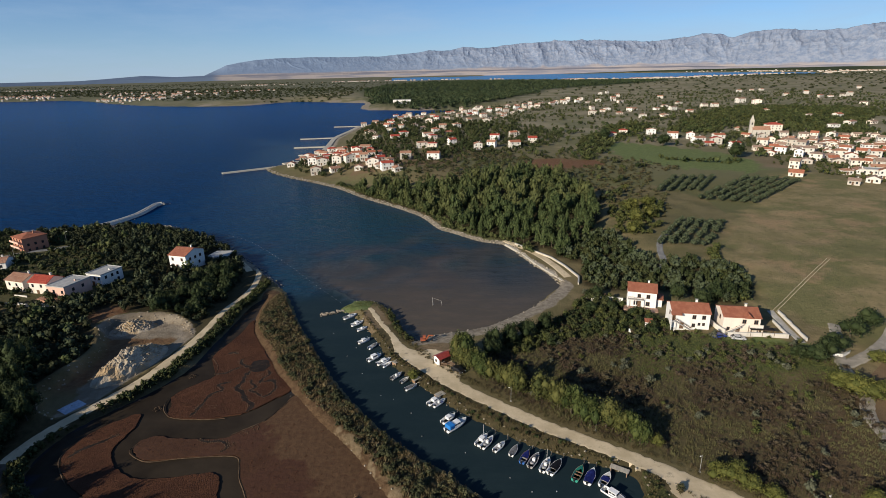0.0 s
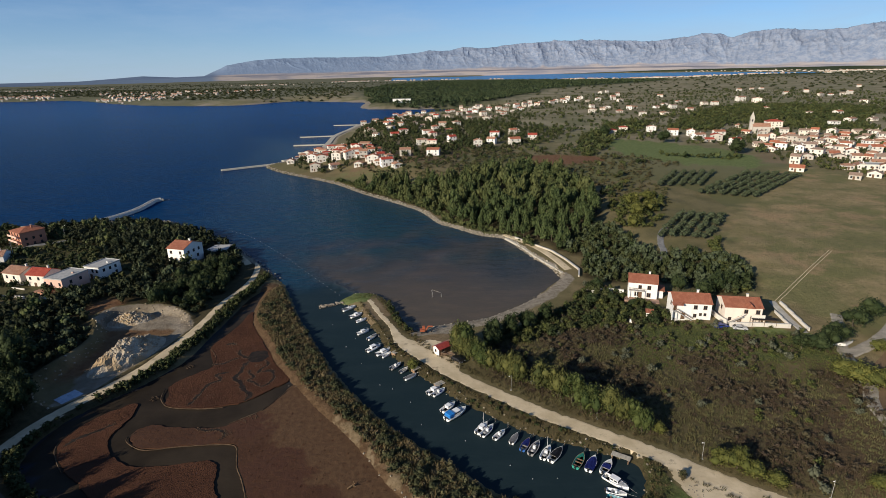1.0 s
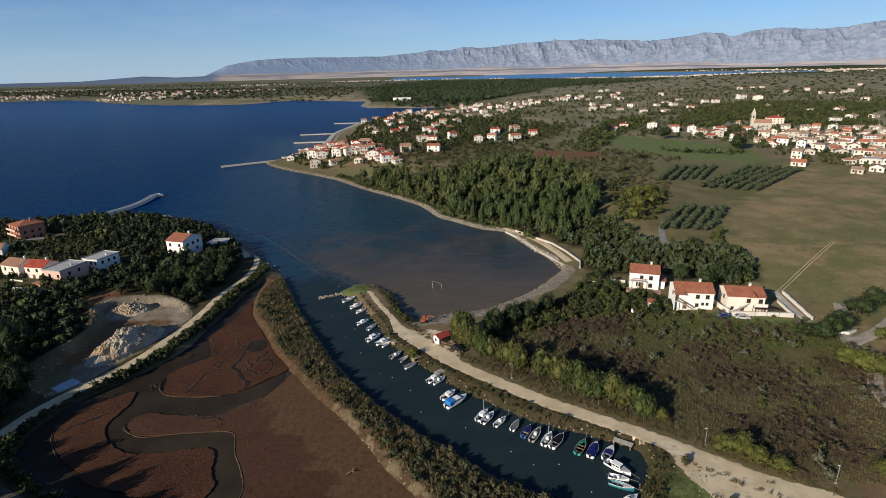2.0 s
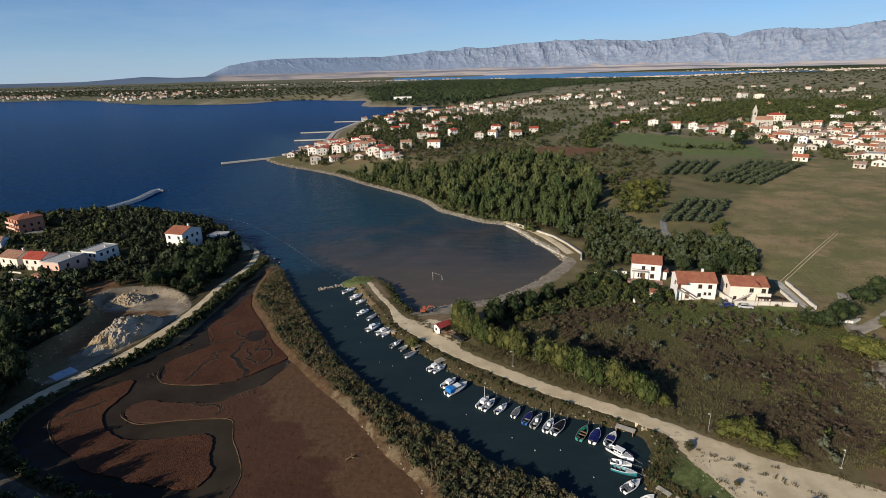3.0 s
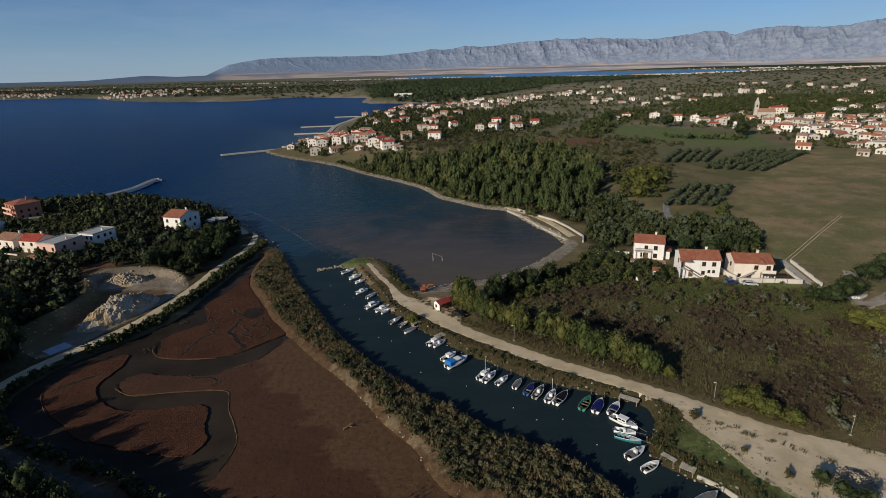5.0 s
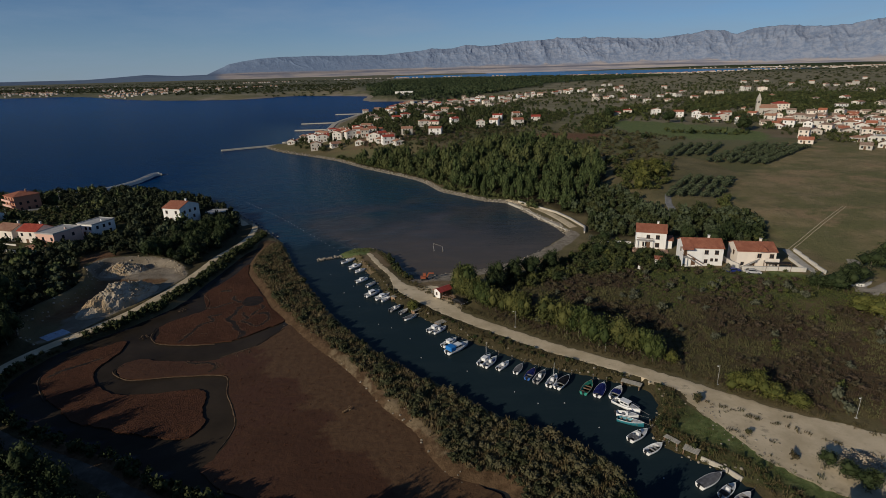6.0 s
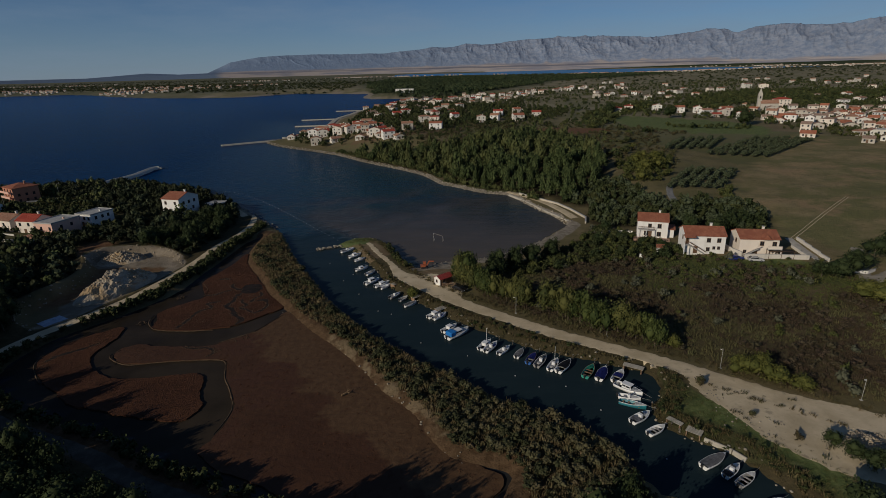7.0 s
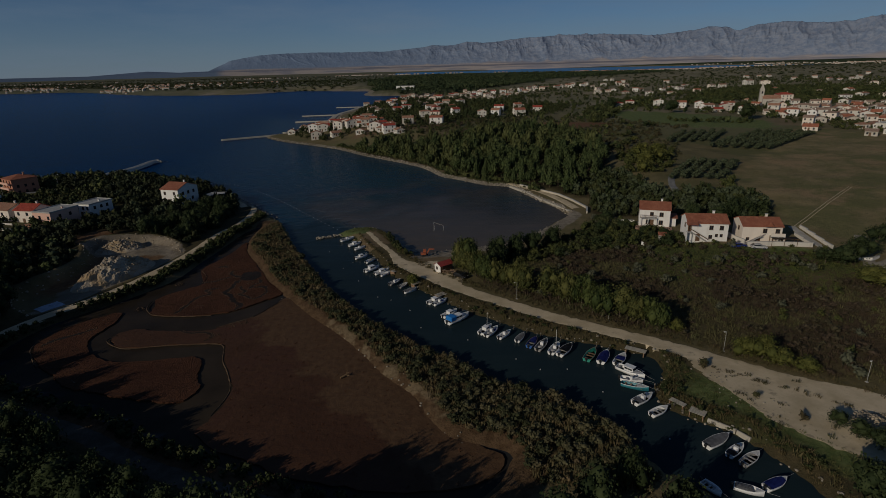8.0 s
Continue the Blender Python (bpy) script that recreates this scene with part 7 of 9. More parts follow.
FAR_WALL = plaster("weathered_render", (0.50, 0.47, 0.42), (0.36, 0.33, 0.28))


def far_houses(name, spots, label, lo=6, hi=12):
    """Small gabled houses far off, as one object."""
    V, F, M, count = [], [], [], 0
    spots = np.asarray(spots, float)
    z = height(spots[:, 0], spots[:, 1])
    spots, z = spots[z > 0.6], z[z > 0.6]
    for (x, y), zz in zip(spots, z):
        w, d, h = VR.uniform(lo, hi), VR.uniform(lo, hi) * 0.8, VR.uniform(3.5, 7)
        a = VR.uniform(-0.5, 0.5)
        c, s = math.cos(a), math.sin(a)
        p = np.array([(-w / 2, -d / 2, -2), (w / 2, -d / 2, -2), (w / 2, d / 2, -2), (-w / 2, d / 2, -2), (-w / 2, -d / 2, h), (w / 2, -d / 2, h), (w / 2, d / 2, h), (-w / 2, d / 2, h), (-w / 2, 0, h + 2), (w / 2, 0, h + 2)])
        V.append(np.stack(squeeze(x + p[:, 0] * c - p[:, 1] * s, y + p[:, 0] * s + p[:, 1] * c, zz + p[:, 2]), 1))
        for f, m in (((0, 1, 5, 4), 0), ((1, 2, 6, 5), 0), ((2, 3, 7, 6), 0), ((3, 0, 4, 7), 0), ((4, 7, 8), 0), ((5, 9, 6), 0), ((4, 5, 9, 8), 1), ((6, 7, 8, 9), 1)):
            F.append([count + i for i in f]), M.append(m)
        count += 10
    me = bpy.data.meshes.new(name)
    me.from_pydata(np.vstack(V).tolist(), [], F)
    me.materials.append(FAR_WALL), me.materials.append(OLD_TILES)
    me.polygons.foreach_set("material_index", np.array(M, np.int32))
    return tagged(new(name, me), label, "houses", kind="stuff")


def cluster(x, y, sx, sy, n):
    return [(VR.gauss(x, sx), VR.gauss(y, sy)) for _ in range(n)]


far_houses("far_houses", cluster(-1700, 2290, 60, 30, 34) + cluster(-1240, 1990, 70, 35, 40) + cluster(-1030, 1900, 70, 40, 34) + cluster(-1100, 2240, 130, 50, 40) + cluster(-1330, 2560, 140, 60, 34) + cluster(-2600, 3640, 250, 120, 50) + cluster(-890, 2480, 70, 30, 14)
           + cluster(-1250, 3790, 120, 40, 22) + cluster(-1850, 2420, 80, 50, 20), "distant white and red houses along the far shore", 5, 10)
far_houses("far_houses", cluster(-790, 4770, 120, 60, 26) + cluster(-420, 5000, 110, 40, 26) + cluster(60, 5000, 90, 30, 14) + cluster(480, 4560, 60, 30, 12) + cluster(1000, 3720, 130, 40, 60) + cluster(1330, 3560, 150, 50, 90) + cluster(1800, 3860, 160, 60, 60) + cluster(2300, 4200, 150, 60, 40), "distant houses beside the strait", 9, 16)
far_houses("far_houses", cluster(3400, 5450, 130, 120, 60) + cluster(3750, 6300, 120, 400, 70) + cluster(3650, 4900, 250, 150, 110) + cluster(3500, 7700, 150, 200, 26), "distant town across the strait", 12, 20)
far_houses("far_houses", cluster(800, 1250, 260, 200, 10) + cluster(2700, 3700, 120, 60, 12), "white houses scattered over the plain", 9, 13)


# ---------------------------------------------------------------- boats
GEL = [worn("white_gelcoat", (0.76, 0.76, 0.75), (0.84, 0.84, 0.83), 1.5, 0.35, 0.5, local=True), worn("blue_boat_paint", (0.03, 0.10, 0.34), (0.05, 0.15, 0.42), 1.5, 0.4, 0.5, local=True),
       worn("green_boat_paint", (0.03, 0.22, 0.17), (0.05, 0.30, 0.23), 1.5, 0.45, 0.5, local=True), worn("teal_boat_paint", (0.02, 0.15, 0.19), (0.04, 0.22, 0.27), 1.5, 0.45, 0.5, local=True),
       worn("grey_boat_paint", (0.22, 0.22, 0.22), (0.32, 0.31, 0.30), 1.5, 0.5, 0.4, local=True)]
INNER = worn("pale_boat_floor", (0.30, 0.295, 0.28), (0.44, 0.43, 0.41), 2.0, 0.7, 0.3, local=True)
TARP = {"blue": worn("blue_tarpaulin", (0.018, 0.025, 0.16), (0.03, 0.045, 0.24), 1.2, 0.6, 0.3, bump=0.3, local=True), "bright": worn("bright_blue_tarpaulin", (0.02, 0.16, 0.50), (0.03, 0.22, 0.60), 1.2, 0.6, 0.3, local=True),
        "black": worn("black_cover", (0.012, 0.012, 0.014), (0.025, 0.025, 0.03), 1.5, 0.5, 0.4, local=True), "grey": worn("grey_cover", (0.20, 0.20, 0.21), (0.30, 0.30, 0.31), 1.5, 0.7, 0.3, local=True)}
TEAK = worn("weathered_teak", (0.24, 0.15, 0.09), (0.34, 0.23, 0.15), 3.0, 0.7, 0.3, local=True)
BLACK = worn("black_plastic", (0.015, 0.015, 0.016), (0.03, 0.03, 0.032), 3.0, 0.45, 0.4, local=True)
STEEL = worn("bright_steel", (0.55, 0.55, 0.56), (0.65, 0.65, 0.66), 4.0, 0.3, 0.5, 1.0, local=True)


def hull_mesh(L, B, D, material, deck_from=0.72):
    """A boat's shell with its thickness, open inside, stern at x = 0 and bow at x = L."""
    bm = bmesh.new()
    ts = (0, 0.12, 0.28, 0.45, 0.6, 0.74, 0.86, 0.95, 1.0)

    def section(t, inset):
        half = B / 2 * (0.84 + 0.16 * math.sin(min(t / 0.4, 1) * math.pi / 2)) * (1 if t < 0.4 else max(0.0, 1 - ((t - 0.4) / 0.6) ** 2.3))
        half = max(half - inset, 0.012)
        top = D * (1 + 0.45 * t ** 2)
        low = -0.22 + 0.35 * max(0, t - 0.55) ** 1.5 + inset * 1.5
        x = L * t - (inset if t > 0.9 else -inset if t < 0.05 else 0)
        return [(x, half, top), (x, half * 0.93, top * 0.45), (x, half * 0.66, 0.0 + low * 0.35 + inset), (x, 0, low + inset), (x, -half * 0.66, low * 0.35 + inset), (x, -half * 0.93, top * 0.45), (x, -half, top)]

    out = [[bm.verts.new(p) for p in section(t, 0)] for t in ts]
    inn = [[bm.verts.new(p) for p in section(t, 0.07)] for t in ts]
    for ring in (out, inn):
        for p, q in zip(ring, ring[1:]):
            for i in range(6):
                bm.faces.new((p[i], p[i + 1], q[i + 1], q[i]))
    bm.faces.new(out[0]), bm.faces.new(inn[0])
    for p, q, r, s in zip(out, out[1:], inn, inn[1:]):
        bm.faces.new((p[0], q[0], s[0], r[0])), bm.faces.new((p[6], q[6], s[6], r[6]))
    bm.faces.new((out[0][0], inn[0][0], inn[0][6], out[0][6]))
    me = finish(bm, "hull", material)
    for p in me.polygons:
        p.use_smooth = len(p.vertices) == 4 and abs(p.normal.z) < 0.9
    return me


def plan_patch(name, L, B, t0, t1, z, material, inset=0.05, rise=0.0, thick=0.04, crown=0.0):
    """A deck, floor or cover that fills the boat's outline from t0 to t1."""
    bm = bmesh.new()
    rows = []
    n = 7
    for i in range(n + 1):
        t = t0 + (t1 - t0) * i / n
        half = B / 2 * (0.84 + 0.16 * math.sin(min(t / 0.4, 1) * math.pi / 2)) * (1 if t < 0.4 else max(0.0, 1 - ((t - 0.4) / 0.6) ** 2.3))
        half = max(half - inset, 0.02)
        zz = z + rise * t * t
        rows.append([bm.verts.new((L * t, half * k, zz + crown * (1 - k * k))) for k in (-1, -0.5, 0, 0.5, 1)])
    for p, q in zip(rows, rows[1:]):
        for i in range(4):
            bm.faces.new((p[i], p[i + 1], q[i + 1], q[i]))
    bmesh.ops.solidify(bm, geom=list(bm.faces), thickness=thick)
    return finish(bm, name, material)


def tube(name, points, radius, material, sides=6):
    bm = bmesh.new()
    pts = [Vector(p) for p in points]
    rings = []
    for i, p in enumerate(pts):
        d = (pts[min(i + 1, len(pts) - 1)] - pts[max(i - 1, 0)]).normalized()
        a = d.orthogonal().normalized()
        b_ = d.cross(a)
        rings.append([bm.verts.new(p + (a * math.cos(k * 6.2832 / sides) + b_ * math.sin(k * 6.2832 / sides)) * radius) for k in range(sides)])
    for p, q in zip(rings, rings[1:]):
        for i in range(sides):
            bm.faces.new((p[i], p[(i + 1) % sides], q[(i + 1) % sides], q[i]))
    bm.faces.new(rings[0][::-1]), bm.faces.new(rings[-1])
    return finish(bm, name, material)


def outboard(boat, D):
    leg = part("outboard_motor", boxes("outboard_motor", BLACK, (-0.28, -0.1, -0.07, 0.07, -0.45, D * 0.8), (-0.14, 0.03, -0.12, 0.12, D * 0.72, D * 0.98)), boat, "black outboard motor")
    part("cowl", boxes("cowl", BLACK, (-0.42, -0.06, -0.17, 0.17, D * 0.8 + 0.003, D * 0.8 + 0.42), bevel=0.06), leg)


def cabin(boat, L, B, D, t0, t1, tall, label="white cabin"):
    """A wheelhouse with a raked front, dark windows and a roof that overhangs."""
    bm = bmesh.new()
    x0, x1, w = L * t0, L * t1, B * 0.31
    prism(bm, [(x0, D * 0.6), (x1 + 0.35, D * 0.6), (x1, D + tall), (x0, D + tall)], "y", -w, w)
    c = part("cabin", finish(bm, "cabin", GEL[0], 0.03), boat, label)
    part("cabin_roof", boxes("cabin_roof", GEL[0], (x0 - 0.12, x1 + 0.15, -w - 0.08, w + 0.08, D + tall + 0.003, D + tall + 0.07), bevel=0.02), c)
    for s in (-1, 1):
        for u0, u1 in ((x0 + 0.12, (x0 + x1) / 2 - 0.05), ((x0 + x1) / 2 + 0.05, x1 - 0.06)):
            y0, y1 = sorted((s * (w - 0.01), s * (w + 0.012)))
            part("cabin_window", boxes("cabin_window", PANE, (u0, u1, y0, y1, D + tall * 0.35, D + tall * 0.82)), c, "dark cabin window")
    bm = bmesh.new()
    k = 0.35 / (tall + 0.4 * D)
    prism(bm, [(x1 + 0.02 + k * (tall * 0.65), D + tall * 0.35), (x1 + 0.035 + k * (tall * 0.65), D + tall * 0.35), (x1 + 0.035 + k * tall * 0.15, D + tall * 0.85), (x1 + 0.02 + k * tall * 0.15, D + tall * 0.85)], "y", -w * 0.82, w * 0.82)
    part("windscreen", finish(bm, "windscreen", PANE), c, "dark windscreen")


def boat(stern, bow, kind, hull=0, cover_=None, label="", mast=False, wide=0.36):
    (x0, y0), (x1, y1) = stern, bow
    x0, y0, x1, y1 = x0 + 0.08 * (x1 - x0), y0 + 0.08 * (y1 - y0), x1 - 0.06 * (x1 - x0), y1 - 0.06 * (y1 - y0)
    L = math.hypot(x1 - x0, y1 - y0)
    B, D = max(L * wide, 1.35), 0.42 + 0.045 * L
    root = tagged(new("boat"), label, "boat", "boats moored along the canal")
    h = part("hull", hull_mesh(L, B, D, GEL[hull]), root)
    part("rubbing_strake", tube("rubbing_strake", [(L * t, B / 2 * (0.85 + 0.15 * math.sin(min(t / 0.4, 1) * 1.571)) * (1 if t < 0.4 else max(0.01, 1 - ((t - 0.4) / 0.6) ** 2.3)), D * (1 + 0.45 * t * t)) for t in np.linspace(0, 1, 12)]
                                  + [(L * t, -B / 2 * (0.85 + 0.15 * math.sin(min(t / 0.4, 1) * 1.571)) * (1 if t < 0.4 else max(0.01, 1 - ((t - 0.4) / 0.6) ** 2.3)), D * (1 + 0.45 * t * t)) for t in np.linspace(1, 0, 12)], 0.035, TEAK if hull in (1, 2) else GEL[0], 5), h)
    part("floor", plan_patch("floor", L, B, 0.03, 0.9, 0.10, GEL[hull] if hull in (2, 3) else INNER, 0.16), root, "boat floor")
    part("foredeck", plan_patch("foredeck", L, B, 0.70 if kind == "open" else 0.58, 0.985, D * 0.99, GEL[0] if hull != 2 else GEL[2], 0.04, D * 0.45, 0.05, 0.06), root)
    bar = lambda t: boxes("thwart", TEAK if hull in (2, 3) else INNER, (L * t - 0.14, L * t + 0.14, -B * 0.44, B * 0.44, D * 0.62, D * 0.62 + 0.05))
    if kind in ("open", "narrow"):
        for t in ((0.14, 0.38, 0.58) if kind == "open" else (0.15, 0.35, 0.55, 0.75)):
            part("thwart", bar(t), root, "plank seat")
        if kind == "open":
            outboard(root, D)
    if kind == "console":
        part("console", boxes("console", GEL[0], (L * 0.42, L * 0.54, -0.32, 0.32, 0.12, D + 0.45), bevel=0.04), root, "white steering console")
        part("windscreen", boxes("windscreen", PANE, (L * 0.54 - 0.02, L * 0.54 + 0.02, -0.34, 0.34, D + 0.46, D + 0.78)), root, "dark windscreen")
        part("seat", boxes("seat", TARP["grey"], (L * 0.24, L * 0.34, -0.4, 0.4, 0.12, D * 0.95), bevel=0.04), root, "grey cushioned seat")
        outboard(root, D)
    if kind in ("cabin", "cruiser"):
        cabin(root, L, B, D, 0.30 if kind == "cruiser" else 0.36, 0.60, 0.5 if kind == "cabin" else 0.72)
        part("cockpit_bench", boxes("cockpit_bench", INNER, (L * 0.05, L * 0.13, -B * 0.38, B * 0.38, 0.12, D * 0.75)), root)
        part("bow_rail", tube("bow_rail", [(L * 0.66, B * 0.36, D * 1.2), (L * 0.68, B * 0.36, D * 1.2 + 0.45), (L * 0.85, B * 0.2, D * 1.3 + 0.5), (L * 0.97, 0, D * 1.42 + 0.5), (L * 0.85, -B * 0.2, D * 1.3 + 0.5), (L * 0.68, -B * 0.36, D * 1.2 + 0.45), (L * 0.66, -B * 0.36, D * 1.2)], 0.022, STEEL, 5), root, "steel bow rail")
        outboard(root, D)
    if cover_:
        col, t0, t1, z = cover_
        part("cover", plan_patch("cover", L, B, t0, t1, D * 1.02, TARP[col], -0.05, D * 0.40, 0.03, z), root, "fitted fabric boat cover")
    if mast:
        part("mast", tube("mast", [(L * 0.62, 0, D * 0.9), (L * 0.62, 0, D + 3.6)], 0.035, WHITE_PAINT), root, "thin white mast")
    root.matrix_basis = pose(x0, y0, 0, 0, 0, math.degrees(math.atan2(y1 - y0, x1 - x0)))
    # its mooring line to the bank
    u, v = (x1 - x0) / L, (y1 - y0) / L
    part("mooring_line", tube("mooring_line", [(L * 0.98, 0, D * 1.42), (L + 0.8, 0.1, D + 0.05), (L + 1.7, 0.2, 0.55)], 0.018, INNER, 4), root, "pale mooring rope")
    return root


boat((25.9, 88.2), (29.0, 92.8), "open", 2, None, "green open wooden boat with plank seats", wide=0.38)
boat((28.3, 87.2), (31.2, 91.9), "open", 0, ("blue", 0.02, 0.80, 0.30), "boat under a dark blue fitted cover", wide=0.40)
boat((31.0, 86.6), (34.2, 90.6), "open", 0, ("blue", 0.30, 0.62, 0.10), "white open boat with a blue half cover", wide=0.40)
boat((30.9, 86.6), (35.2, 81.9), "cruiser", 0, None, "white cabin cruiser with steel bow rail", wide=0.34)
boat((30.3, 82.4), (34.4, 80.7), "console", 0, None, "narrow white motor boat beside the cruiser", wide=0.3)
boat((29.9, 80.8), (34.6, 78.3), "narrow", 3, None, "long teal wooden rowing boat", wide=0.27)
boat((30.2, 74.4), (34.6, 77.1), "console", 0, ("grey", 0.1, 0.34, 0.05), "white motor boat with grey cockpit", wide=0.40)
boat((31.9, 71.3), (35.7, 73.4), "open", 0, None, "small white dinghy at the canal bank", wide=0.42)
boat((37.0, 63.6), (42.1, 66.3), "open", 0, ("grey", 0.02, 0.9, 0.18), "white boat under a pale grey cover", wide=0.36)
boat((39.4, 61.6), (43.0, 64.1), "console", 0, ("black", 0.05, 0.3, 0.1), "white motor boat with dark seats", wide=0.38)
boat((40.4, 59.8), (44.3, 62.3), "open", 4, None, "grey open boat at the bank", wide=0.38)
boat((33.6, 57.2), (35.2, 54.4), "open", 0, None, "small white dinghy at the canal bank", wide=0.42)
boat((37.2, 56.3), (40.8, 54.4), "open", 0, ("grey", 0.05, 0.6, 0.15), "white boat with a grey cover", wide=0.38)
boat((41.0, 55.4), (45.2, 57.2), "open", 0, ("blue", 0.05, 0.8, 0.2), "white boat under a blue cover", wide=0.38)
boat((21.1, 90.2), (24.9, 94.8), "open", 0, ("black", 0.28, 0.9, 0.18), "white boat under a black cover", wide=0.37)
boat((19.7, 91.0), (22.4, 95.4), "console", 0, None, "white motor boat with windscreen", True, wide=0.38)
boat((17.3, 92.4), (20.3, 97.0), "console", 4, ("grey", 0.55, 0.95, 0.08), "grey motor boat with dark seats", wide=0.36)
boat((15.8, 93.8), (18.3, 97.9), "open", 1, ("blue", 0.35, 0.9, 0.15), "blue boat with a blue cover", wide=0.38)
boat((13.8, 96.2), (15.9, 99.7), "open", 0, ("grey", 0.05, 0.9, 0.14), "white boat under a pale cover", wide=0.40)
boat((10.2, 97.8), (13.3, 101.0), "console", 0, None, "white motor boat with console", wide=0.38)
boat((7.5, 98.8), (10.8, 103.0), "console", 0, ("blue", 0.52, 0.72, 0.05), "white motor boat with blue trim", wide=0.37)
boat((6.4, 99.8), (9.5, 103.9), "cabin", 0, None, "white boat with a low cabin and mast", True, wide=0.38)
fisher = boat((-0.7, 104.9), (5.0, 109.9), "cruiser", 0, None, "white fishing boat with a bright blue awning", wide=0.36)
part("awning", boxes("awning", TARP["bright"], (0.35, 2.0, -1.0, 1.0, 0.75, 1.75), bevel=0.14), fisher, "bright blue fabric awning")
part("hull_stripe", tube("hull_stripe", [(0.0, 1.16, 0.45), (2.6, 1.3, 0.48), (4.6, 1.0, 0.56), (6.0, 0.4, 0.66)], 0.05, TARP["bright"], 5), fisher, "blue stripe along the hull")
boat((-1.5, 108.2), (2.2, 111.9), "cabin", 0, None, "white cabin boat at the canal bank", wide=0.40)
boat((-5.1, 115.8), (-1.4, 119.3), "cabin", 0, None, "white boat with a low cabin", wide=0.42)
boat((-3.8, 115.0), (-0.2, 118.2), "console", 0, ("blue", 0.5, 0.7, 0.05), "white motor boat with blue trim", wide=0.38)
boat((-11.4, 122.8), (-7.9, 125.4), "open", 0, ("grey", 0.05, 0.9, 0.12), "white boat under a pale cover", wide=0.38)
boat((-12.8, 126.3), (-10.4, 128.8), "open", 4, None, "small grey-blue dinghy at the bank", wide=0.42)
boat((-15.6, 128.1), (-12.5, 131.4), "console", 4, None, "grey motor boat with frame", wide=0.40)
boat((-18.7, 134.8), (-15.9, 137.4), "open", 0, None, "small white dinghy with grey seats", wide=0.36)
boat((-20.6, 136.0), (-16.2, 139.6), "cabin", 0, None, "white cabin boat with open stern", wide=0.38)
boat((-23.6, 138.2), (-19.4, 142.2), "cruiser", 0, None, "white cabin boat with hard top", wide=0.38)
boat((-24.2, 145.5), (-21.5, 149.0), "open", 0, ("grey", 0.5, 0.9, 0.1), "white open boat at the spit", wide=0.38)
boat((-28.1, 149.3), (-24.2, 152.2), "cabin", 0, None, "white boat with a small wheelhouse", wide=0.36)
boat((-29.7, 158.0), (-26.2, 160.4), "console", 0, None, "white motor boat at the spit", wide=0.38)
boat((-32.3, 161.5), (-28.0, 164.8), "cabin", 0, None, "white cabin boat with hard top", wide=0.40)
boat((-35.9, 166.9), (-31.2, 170.6), "console", 0, ("grey", 0.1, 0.35, 0.05), "white motor boat at the end of the spit", wide=0.36)

BUOY = tagged(new("buoy"), "small white mooring buoy on the water", "buoy", "buoys")
bm = bmesh.new()
bmesh.ops.create_icosphere(bm, subdivisions=2, radius=0.13, matrix=Matrix.Translation((0, 0, 0.04)))
part("float", finish(bm, "float", worn("grey_float_plastic", (0.30, 0.30, 0.31), (0.48, 0.48, 0.48), 3.0, 0.5, 0.4, local=True)), BUOY)
part("ring", tube("ring", [(-0.05, 0, 0.15), (-0.04, 0, 0.21), (0.04, 0, 0.21), (0.05, 0, 0.15)], 0.012, STEEL, 5), BUOY)
line = smooth([(-117.8, 273.5), (-99.7, 260.2), (-73.3, 228.4), (-57.9, 207.1), (-44.8, 189.1), (-37.8, 179.6)], False, 60)
run = np.concatenate([[0], np.cumsum(np.hypot(*np.diff(line, axis=0).T))])
for s in np.arange(3, run[-1], 3.6):
    copy_thing(BUOY, pose(np.interp(s, run, line[:, 0]), np.interp(s, run, line[:, 1]), 0, 0, 0, s * 40))
for x, y in ((26.5, 78.5), (-6, 104), (-14, 119), (-17.5, 121), (13, 90), (4, 98), (-24, 132), (-30, 142), (-37, 157), (33, 66), (-9, 113), (17, 86), (-28, 147)):
    copy_thing(BUOY, pose(x, y, 0, 0, 0, x * 30))
BUOY.matrix_basis = pose(22, 86, 0)


# ---------------------------------------------------------------- stones, heaps, jetties
def rock(r):
    """A rough stone of about 1 across."""
    bm = bmesh.new()
    bmesh.ops.create_icosphere(bm, subdivisions=1, radius=0.5)
    for v in bm.verts:
        v.co *= r.uniform(0.7, 1.15)
        v.co.z *= 0.72
    bm.verts.index_update()
    V = np.array([v.co[:] for v in bm.verts])
    F = np.array([[v.index for v in f.verts] + [f.verts[2].index] for f in bm.faces])
    bm.free()
    return V, F


ROCKS = [rock(rng) for _ in range(8)]


def stone_material(name, a, b):
    n = Nodes(name, 0.9, 0.15)
    c = n.mix(n.island(), a, b)
    c = n.mix(n.ramp(n.noise(3.5, 4, 0.65), 0.4, 0.7, 0, 0.6), c, tuple(v * 0.55 for v in a))
    n.bump(n.noise(6, 4), 0.4, 0.06)
    return n.done(c)


LIME = stone_material("pale_limestone_blocks", (0.17, 0.145, 0.108), (0.42, 0.37, 0.295))
CHALK = stone_material("pale_quarry_stone", (0.27, 0.215, 0.150), (0.43, 0.365, 0.275))


